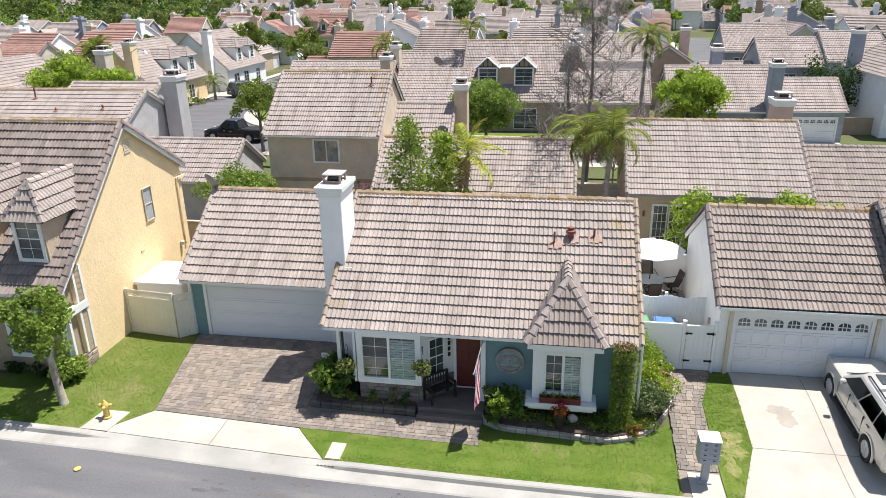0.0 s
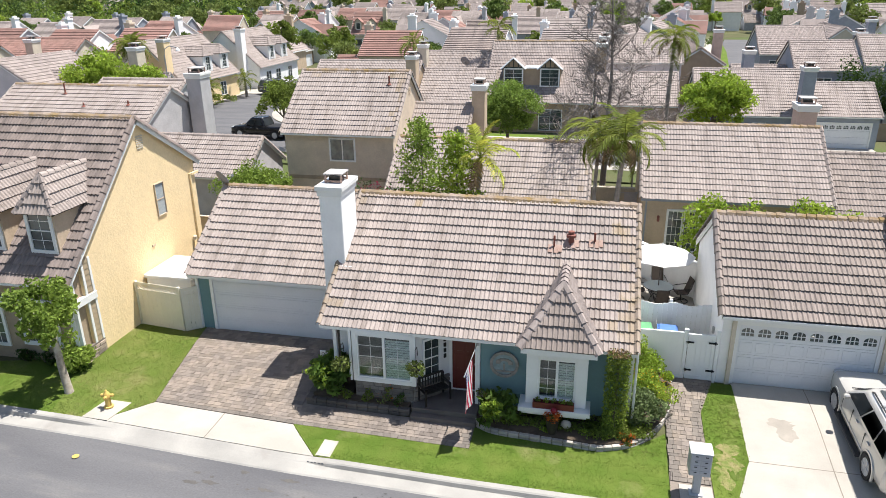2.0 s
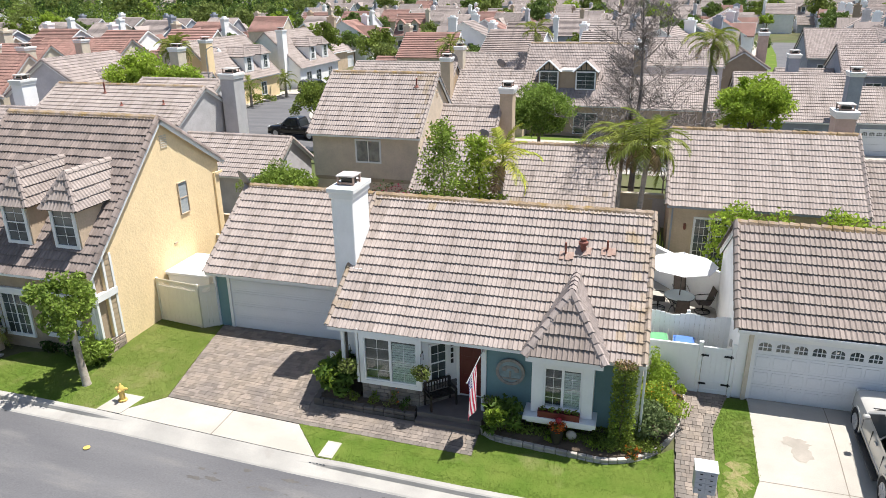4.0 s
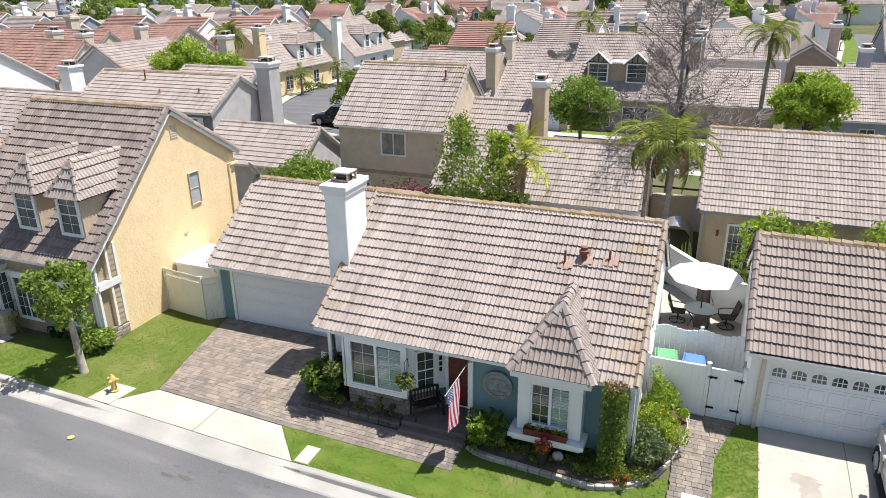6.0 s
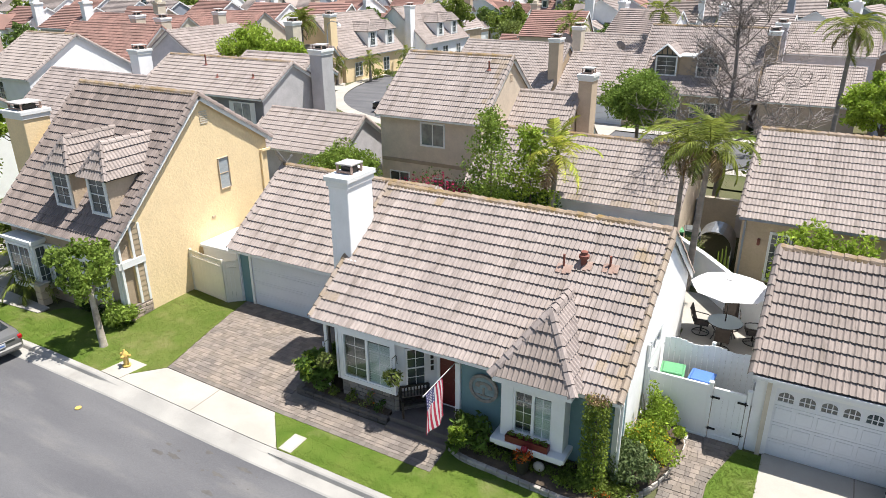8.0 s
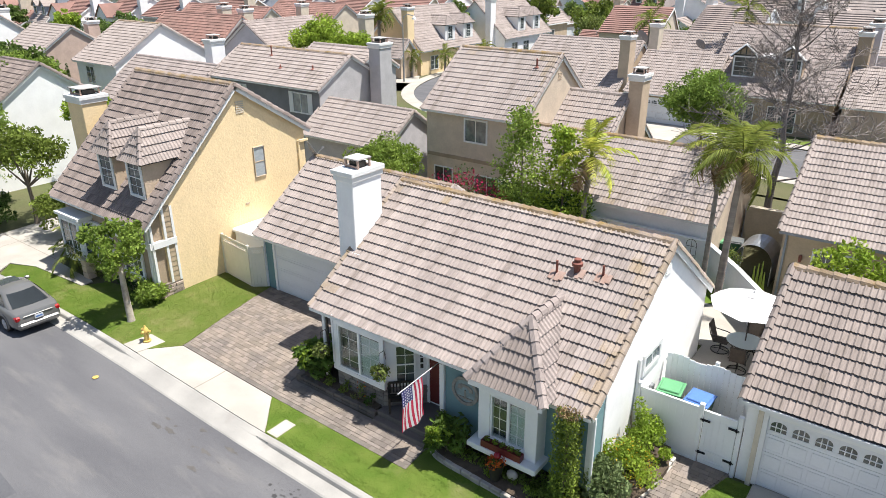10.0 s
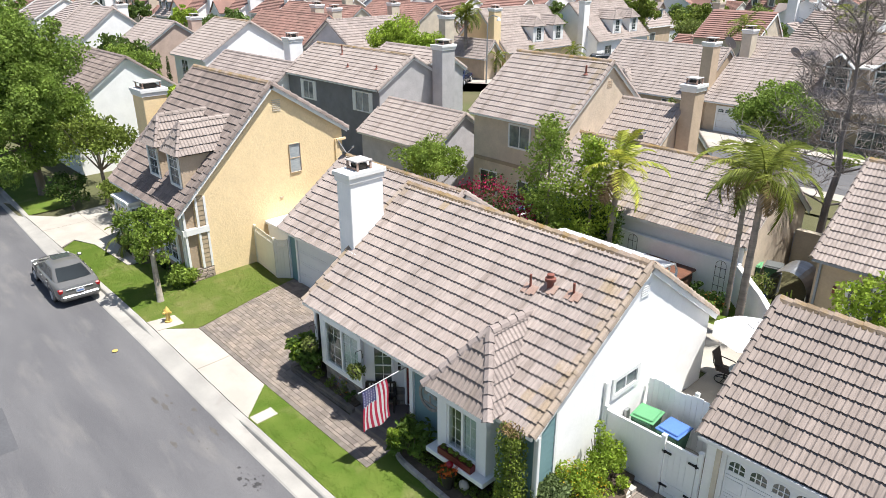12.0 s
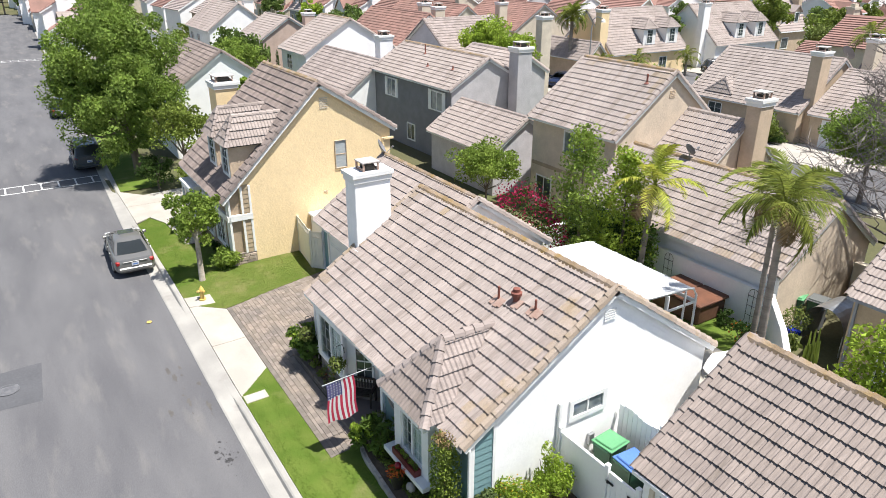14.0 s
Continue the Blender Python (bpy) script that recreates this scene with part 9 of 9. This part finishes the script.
van = car("dark grey van with a rack parked under the tree", "car", BLUEGREY, VANB, VAN_TOP, (-1.45, 1.5), 0.34, rack=True)
place(van, -39.3, 15.4, 178, 0.42)
pickup = car("black crew-cab pickup on the rear street", "pickup", BLACKP, PICK, PICK_TOP, (-1.8, 1.85), 0.40, bed=(-2.7, -0.85, 1.12))
place(pickup, -28.4, 57.6, 172, 0.62)
for src, m, x, y, h in ((sedan, NAVY, -94.0, 10.2, 2), (van, BLUEGREY, -103.0, 10.6, 0), (suv, WHITEP, -110.0, 10.7, 2), (sedan, NAVY, -122.0, 10.9, 2), (suv, BLACKP, -46.9, 61.6, -62), (sedan, NAVY, -44.6, 63.4, -62), (suv, BLUEGREY, -39.6, 84.5, 60), (suv, BLACKP, 11.4, 73.0, 80), (sedan, WHITEP, -133.0, 11.2, 2), (van, NAVY, -141.0, 11.4, 2), (sedan, BLACKP, -58.0, 15.6, 178)):
    cp = copy_thing(src, pose(x, y, gz(x, y) + (0.03 if y < 16 else 0.06), 0, 0, h))
    cp["label"] = "parked %s vehicle in the distance" % m.name.replace("_car_paint", "").replace("_", " ")
    for o in cp.children:
        if o.name.split(".")[0] in ("body", "cabin", "rear_bumper", "front_bumper", "mirror"):
            o.data = o.data.copy()
            o.data.materials[0] = m

# ---- street furniture ----
MUSTARD = mat("mustard_hydrant_paint", (0.62, 0.43, 0.12), rough=0.5, scale=3.0, var=0.15, grain=0.08, bump=0.08)
hx, hy = -13.75, 16.62
hz = gz(hx, hy) + 0.05
patch("pavement", [(-14.25, 15.97), (-13.35, 15.97), (-13.2, 17.0), (-14.1, 17.0)], 0.034, CONCRETE, "small concrete pad round the hydrant", "pad")
hy_ = thing("fire_hydrant", (hx, hy, hz), "mustard yellow fire hydrant on a concrete pad", "fire hydrant")
bm = bmesh.new()
lathe(bm, (hx, hy, hz), [(0.17, 0.0), (0.17, 0.05), (0.11, 0.06), (0.10, 0.42), (0.13, 0.44), (0.13, 0.52), (0.10, 0.60), (0.05, 0.66), (0.035, 0.72), (0.0, 0.73)], 16)
part("barrel", bm, MUSTARD, hy_, smooth=True)
for dx, dy, r in ((-1, 0, 0.075), (0.3, -1, 0.06), (0.9, 0.4, 0.06)):
    d = Vector((dx, dy, 0)).normalized()
    bm = bmesh.new()
    tube(bm, [Vector((hx, hy, hz + 0.48)) + d * 0.08, Vector((hx, hy, hz + 0.48)) + d * 0.22], r, 10)
    tube(bm, [Vector((hx, hy, hz + 0.48)) + d * 0.22, Vector((hx, hy, hz + 0.48)) + d * 0.25], r * 0.55, 6)
    part("nozzle", bm, MUSTARD, hy_)
hy_.scale = (0.86, 0.86, 0.86)
# cluster mailbox
mbx, mby = 4.36, 16.72
mz = gz(mbx, mby) + 0.02
patch("pavement", [(3.95, 15.97), (4.82, 15.97), (4.82, 17.0), (3.95, 17.0)], 0.022, CONCRETE, "small concrete pad under the mailbox", "pad")
mb = thing("cluster_mailbox", (mbx, mby, mz), "grey metal cluster mailbox on a pedestal", "mailbox")
GREYBOX = mat("grey_mailbox_paint", (0.42, 0.43, 0.45), rough=0.45, var=0.1, bump=0.03)
part("pedestal", boxes(((mbx - 0.10, mby - 0.08, mz), (mbx + 0.10, mby + 0.08, mz + 0.75)), ((mbx - 0.18, mby - 0.16, mz), (mbx + 0.18, mby + 0.16, mz + 0.04)), bevel=0.01), GREYBOX, mb)
part("cabinet", boxes(((mbx - 0.27, mby - 0.24, mz + 0.72), (mbx + 0.27, mby + 0.24, mz + 1.42)), bevel=0.015), GREYBOX, mb)
part("top", boxes(((mbx - 0.29, mby - 0.26, mz + 1.42), (mbx + 0.29, mby + 0.26, mz + 1.46)), bevel=0.01), TRIM, mb)
for r in range(4):
    for c in range(2):
        d = part("mail_door", boxes(((mbx - 0.25 + 0.255 * c, mby - 0.253, mz + 0.75 + 0.165 * r), (mbx - 0.01 + 0.255 * c, mby - 0.24, mz + 0.905 + 0.165 * r)), bevel=0.004), GREYBOX, mb)
        part("number_bar", boxes(((mbx - 0.16 + 0.255 * c, mby - 0.257, mz + 0.84 + 0.165 * r), (mbx - 0.09 + 0.255 * c, mby - 0.252, mz + 0.87 + 0.165 * r))), BLACK, d)
# utility covers
patch("utility_cover", [(-6.4, 16.0), (-5.95, 16.0), (-5.95, 16.75), (-6.4, 16.75)], 0.045, CONCRETE, "pale concrete water meter cover in the lawn", "cover", kind="", thick=0.05)
patch("utility_cover", [(-6.32, 16.1), (-6.03, 16.1), (-6.03, 16.65), (-6.32, 16.65)], 0.05, mat("cover_lid", (0.56, 0.54, 0.49), rough=0.8), "lid of a water meter box", "cover", kind="", thick=0.0)
for k in range(5):
    part("kerb_number_bar", boxes(((-6.55 + 0.11 * k, 15.755, kerb_z(-6.4) - 0.035), (-6.48 + 0.11 * k, 15.76, kerb_z(-6.4) + 0.03)), m=Matrix.Translation((0, -0.03, -0.03))), GREYP, None)
for o in [o for o in scene.objects if o.name.startswith("kerb_number_bar")]:
    tagged(o, "black painted bar on the kerb face", "kerb marking", kind="structure")


def road_disc(x, y, r, material, label, name):
    bm = bmesh.new()
    lathe(bm, (x, y, kerb_z(x) - 0.10), [(0.0, 0.0), (r, 0.0), (r, 0.016), (r * 0.9, 0.02), (0.0, 0.02)], 22)
    return solid(name, bm, material, label, "road marking")


road_disc(-13.2, 14.35, 0.10, MUSTARD, "round yellow survey marker on the road", "road_marker")
GALVDARK = mat("worn_cast_iron", (0.15, 0.15, 0.155), (0.10, 0.10, 0.105), 0.6, 6.0, 30.0, grain=0.2, bump=0.3)
mh = bmesh.new()
lathe(mh, (-10.95, 9.34, kerb_z(-10.95) - 0.094), [(0.0, 0.0), (0.36, 0.0), (0.36, 0.015), (0.32, 0.02), (0.31, 0.012), (0.0, 0.014)], 26)
solid("manhole_cover", mh, GALVDARK, "round iron manhole cover in the road", "manhole cover")
patch("road_patch", [(-12.1, 8.2), (-9.9, 8.2), (-9.75, 10.3), (-12.2, 10.45)], 0.049, PATCH, "square patch of newer asphalt round the manhole", "road patch", thick=0)
# raised crossing markings
MARK = mat("white_road_paint", (0.66, 0.66, 0.64), rough=0.7, scale=2.0, var=0.2, grain=0.15, bump=0.1)
for cx in (-34.9, -98.6):
    for dx in (-0.75, 0.75):
        b = bend(cx)
        patch("road_marking", [(cx + dx - 0.06, b + 6.6), (cx + dx + 0.06, b + 6.6), (cx + dx + 0.06, b + 15.2), (cx + dx - 0.06, b + 15.2)], 0.052, MARK, "white painted line across the road", "road marking", thick=0)
    for k in range(9):
        y = bend(cx) + 6.9 + k * 0.98
        patch("road_marking", [(cx - 0.69, y), (cx + 0.69, y), (cx + 0.69, y + 0.1), (cx - 0.69, y + 0.1)], 0.054, MARK, "white painted bar across the road", "road marking", thick=0)
# street lamp beyond the roofs
lx, ly = -42.6, 65.5
sl = thing("street_lamp", (lx, ly, 0.55), "tall grey street lamp with a curved arm", "street lamp")
bm = bmesh.new()
tube(bm, [(lx, ly, 0.5), (lx, ly, 7.0)], [0.10, 0.06], 10)
part("post", bm, METAL, sl)
bm = bmesh.new()
tube(bm, [(lx, ly, 6.9), (lx + 0.15, ly, 7.6), (lx + 0.7, ly, 7.9), (lx + 1.5, ly, 7.75)], 0.045, 8)
part("arm", bm, METAL, sl)
bm = bmesh.new()
lathe(bm, (lx + 1.6, ly, 7.4), [(0.24, 0.0), (0.2, 0.15), (0.08, 0.3), (0.04, 0.36)], 12)
part("lantern", bm, TRIM, sl)
# bollard-like pillar by the yellow house's walk
pil = thing("brick_pillar", (-20.75, 18.15, 0.55), "short tan block pillar beside the front walk", "pillar")
for k in range(3):
    part("block", boxes(((-20.95, 18.0, 0.5 + 0.3 * k), (-20.55, 18.4, 0.79 + 0.3 * k)), bevel=0.02), STUCCO["sand"], pil)
part("cap", boxes(((-21.0, 17.95, 1.4), (-20.5, 18.45, 1.48)), bevel=0.01), CONCRETE, pil)

# ---- rear street ----
def ribbon(name, path, half, lift, material, label, category):
    vs = []
    for i, (x, y) in enumerate(path):
        a, b = path[max(0, i - 1)], path[min(len(path) - 1, i + 1)]
        d = Vector((b[0] - a[0], b[1] - a[1], 0)).normalized()
        s = Vector((-d.y, d.x, 0))
        for h in (half if isinstance(half, tuple) else (-half, half)):
            p = Vector((x, y, 0)) + s * h
            vs.append((p.x, p.y, gz(p.x, p.y) + lift))
    fs = [(2 * i, 2 * i + 1, 2 * i + 3, 2 * i + 2) for i in range(len(path) - 1)]
    return tagged(raw(name, vs, fs, material), label, category, kind="structure")


rs = arc([(12, 55.5), (-2, 55.6), (-15, 56.0), (-26, 58.0), (-34, 63), (-38.2, 72), (-39.6, 86), (-39.6, 135)], 6)
ribbon("road", rs, 4.0, 0.0, ASPHALT, "grey asphalt rear street that bends away", "road")
ribbon("pavement", rs, (4.0, 5.3), 0.08, CONCRETE, "pale concrete pavement of the rear street", "pavement")
ribbon("pavement", rs, (-5.3, -4.0), 0.08, CONCRETE, "pale concrete pavement of the rear street", "pavement")
ribbon("verge", rs, (5.3, 8.5), 0.05, EARTH, "dry planted verge along the rear street", "verge")
ribbon("lawn", rs, (-6.6, -5.3), 0.05, GRASS, "front lawns along the rear street", "lawn")
for pts in ([(-17.0, 56.6), (-9.0, 56.4), (-9.2, 61.9), (-15.4, 61.9)], [(-44.5, 63.5), (-41.0, 66.0), (-44.0, 70.0), (-47.5, 67.5)], [(-44, 83.0), (-38.0, 83.0), (-38.0, 87.0), (-44, 87.0)], [(17.8, 50.5), (22.4, 50.5), (22.4, 60.4), (17.8, 60.4)]):
    patch("pavement", pts, 0.09, CONCRETE, "pale concrete drive across the rear street", "driveway", cell=3.0)
ribbon("road", side_street, 3.2, 0.02, ASPHALT, "grey asphalt side street between far houses", "road")
ribbon("lawn", side_street, (3.2, 5.2), 0.06, GRASS, "front lawns along the side street", "lawn")
ribbon("lawn", side_street, (-5.2, -3.2), 0.06, GRASS, "front lawns along the side street", "lawn")
ribbon("pavement", side_street, (5.2, 9.0), 0.06, CONCRETE, "pale concrete drives along the side street", "pavement")
ribbon("pavement", side_street, (-9.0, -5.2), 0.06, CONCRETE, "pale concrete drives along the side street", "pavement")
for k, (x, y, r, h, m) in enumerate(((-42.6, 74.5, 1.2, 1.3, LEAF), (-42.4, 77.5, 1.0, 1.0, LEAF_OLIVE), (-42.3, 90.0, 1.1, 1.2, LEAF), (-42.5, 94.5, 1.0, 1.0, LEAF), (-18.5, 60.2, 0.9, 1.5, LEAF), (-16.6, 60.4, 0.7, 1.0, LEAF_DARK), (-3.0, 57.6, 0.8, 0.8, LEAF), (1.8, 56.0, 0.9, 1.0, LEAF))):
    bush(x, y, r, h, "green front-garden shrub by the rear street", 420, 0.2, m, 120 + k, clumps=8)
for k, (x, y) in enumerate(((-42.2, 72.6), (-42.0, 80.6), (-44.0, 68.6))):
    palm(x, y, 2.6, 12, "short feathery palm in a front garden", 0.8, (0, 0), 130 + k, None, 0, 0.14)

# ---- pavers, one by one ----
PAV = {}


def paver(parent, x, y, w, d, material, seed_dz):
    key = (round(w, 3), round(d, 3), material.name)
    if key not in PAV:
        bm = bmesh.new()
        box(bm, (0.0015, 0.0015, -0.03), (w - 0.0015, d - 0.0015, 0.020))
        for v in bm.verts:
            if v.co.z > 0:
                v.co.x += 0.003 if v.co.x < w / 2 else -0.003
                v.co.y += 0.003 if v.co.y < d / 2 else -0.003
        PAV[key] = mesh_of("paver", bm, material)
    return key


def lay(area, inside, angle, label, singles, seed):
    """Pavers in a mixed running bond over a box, those inside an outline."""
    g = random.Random(seed)
    x0, x1, y0, y1 = area
    paving = thing("paving", ((x0 + x1) / 2, (y0 + y1) / 2, gz((x0 + x1) / 2, y0)), label, "paving", kind="structure")
    cells = []
    y, row = y0, 0
    while y < y1 - 0.05:
        d = (0.17, 0.115, 0.17, 0.17)[row % 4]
        d = min(d, y1 - y)
        x = x0 - g.uniform(0, 0.2)
        while x < x1 - 0.02:
            w = g.choice((0.17, 0.23, 0.23, 0.115))
            ins = [inside(x + w * q, y + d / 2) for q in (0.02, 0.26, 0.5, 0.74, 0.98)]
            if all(ins):
                cells.append((x, y, w, d))
            elif any(ins):
                a, b = ins.index(True), 4 - ins[::-1].index(True)
                if b > a:
                    cells.append((x + w * 0.25 * a, y, w * 0.25 * (b - a), d))
            x += w
        y += d
        row += 1
    vs, fs = [], []
    single = sorted(range(len(cells)), key=lambda i: cells[i][1] + 0.2 * abs(cells[i][0] + 5))[:singles]
    single = set(single)
    for i, (x, y, w, d) in enumerate(cells):
        dark = not inside(x + w / 2 - 0.25, y + d / 2) or not inside(x + w / 2 + 0.25, y + d / 2) or not inside(x + w / 2, y + d / 2 - 0.22)
        m = PAVER_DARK if dark else PAVER
        zc = gz(x + w / 2, y + d / 2) + g.gauss(0, 0.002)
        sx = gz(x + w, y + d / 2) - gz(x, y + d / 2)
        sy = gz(x + w / 2, y + d) - gz(x + w / 2, y)
        mm = Matrix.Translation((x, y, zc)) @ Matrix.Rotation(math.atan2(sy, d), 4, "X") @ Matrix.Rotation(-math.atan2(sx, w), 4, "Y")
        key = paver(paving, x, y, w, d, m, 0)
        if i in single:
            ob = new("paver", PAV[key])
            ob.parent = paving
            ob.matrix_parent_inverse = Matrix.Translation(-paving.location)
            ob.matrix_basis = mm
        else:
            k = len(vs)
            vs.extend(tuple(mm @ v.co) for v in PAV[key].vertices)
            fs.extend(tuple(k + q for q in p.vertices) for p in PAV[key].polygons)
    if vs:
        tagged(raw("pavers", vs, fs, PAVER, paving), kind="stuff")
    return paving


def on_drive(x, y):
    if y > 18.15:
        return -13.5 + (y - 17.2) * -0.0 < x < -7.7 and y < 22.15 and x > -12.5 - (y - 17.25) * 0.2
    return 17.27 < y and x < -2.0 and x > -12.5 - (y - 17.25) * 0.2


lay((-13.5, -2.0, 17.27, 22.15), on_drive, 0, "tan and grey concrete pavers of the drive and front walk", 300, 3)
lay((3.72, 5.3, 16.0, 21.85), lambda x, y: 3.72 < x < (4.82 if y < 20 else 4.82 + (y - 20) * 0.28) and (y > 17.0), 0, "tan and grey concrete pavers of the side path", 160, 4)

# ---- grass blades on the lawns ----
def in_outline(x, y, pts):
    hit = False
    for (ax, ay), (bx, by) in zip(pts, pts[1:] + pts[:1]):
        if (ay > y) != (by > y) and x < (bx - ax) * (y - ay) / (by - ay) + ax:
            hit = not hit
    return hit


BARE = ((-14.3, -13.15, 15.9, 17.05), (-6.45, -5.9, 15.9, 16.8), (3.9, 4.9, 15.9, 17.05))


def blades(outlines, per, tall, label, seed, material=BLADE):
    """Short grass blades in tufts over outlines on the ground, one object."""
    g = np.random.default_rng(seed)
    vs, fs = [], []
    for pts in outlines:
        xs, ys = [p[0] for p in pts], [p[1] for p in pts]
        n = int((max(xs) - min(xs)) * (max(ys) - min(ys)) * per)
        for _ in range(n):
            x, y = g.uniform(min(xs), max(xs)), g.uniform(min(ys), max(ys))
            if not in_outline(x, y, pts) or any(a < x < b and c < y < d for a, b, c, d in BARE):
                continue
            if ((x - 5.42) / 0.36) ** 2 + ((y - 18.35) / 0.6) ** 2 < 1 and g.random() < 0.45:
                continue
            z = gz(x, y) + 0.02
            for _k in range(3):
                a, h, l = g.uniform(0, math.tau), tall * g.uniform(0.5, 1.3), g.uniform(0.01, 0.05)
                w = 0.011
                ca, sa = math.cos(a), math.sin(a)
                px, py = x + g.normal() * 0.015, y + g.normal() * 0.015
                k = len(vs)
                vs += [(px - sa * w, py + ca * w, z), (px + sa * w, py - ca * w, z), (px + ca * l, py + sa * l, z + h)]
                fs.append((k, k + 1, k + 2))
    return tagged(raw("grass", vs, fs, material), label, "grass", "", "stuff")


blades([FRONT_LAWN, STRIP_LAWN, WEST_LAWN], 720, 0.019, "short mown grass with dry tufts", 4)
blades([DRY_LAWN], 720, 0.019, "short drier grass beside the drive", 6, BLADE_DRY)
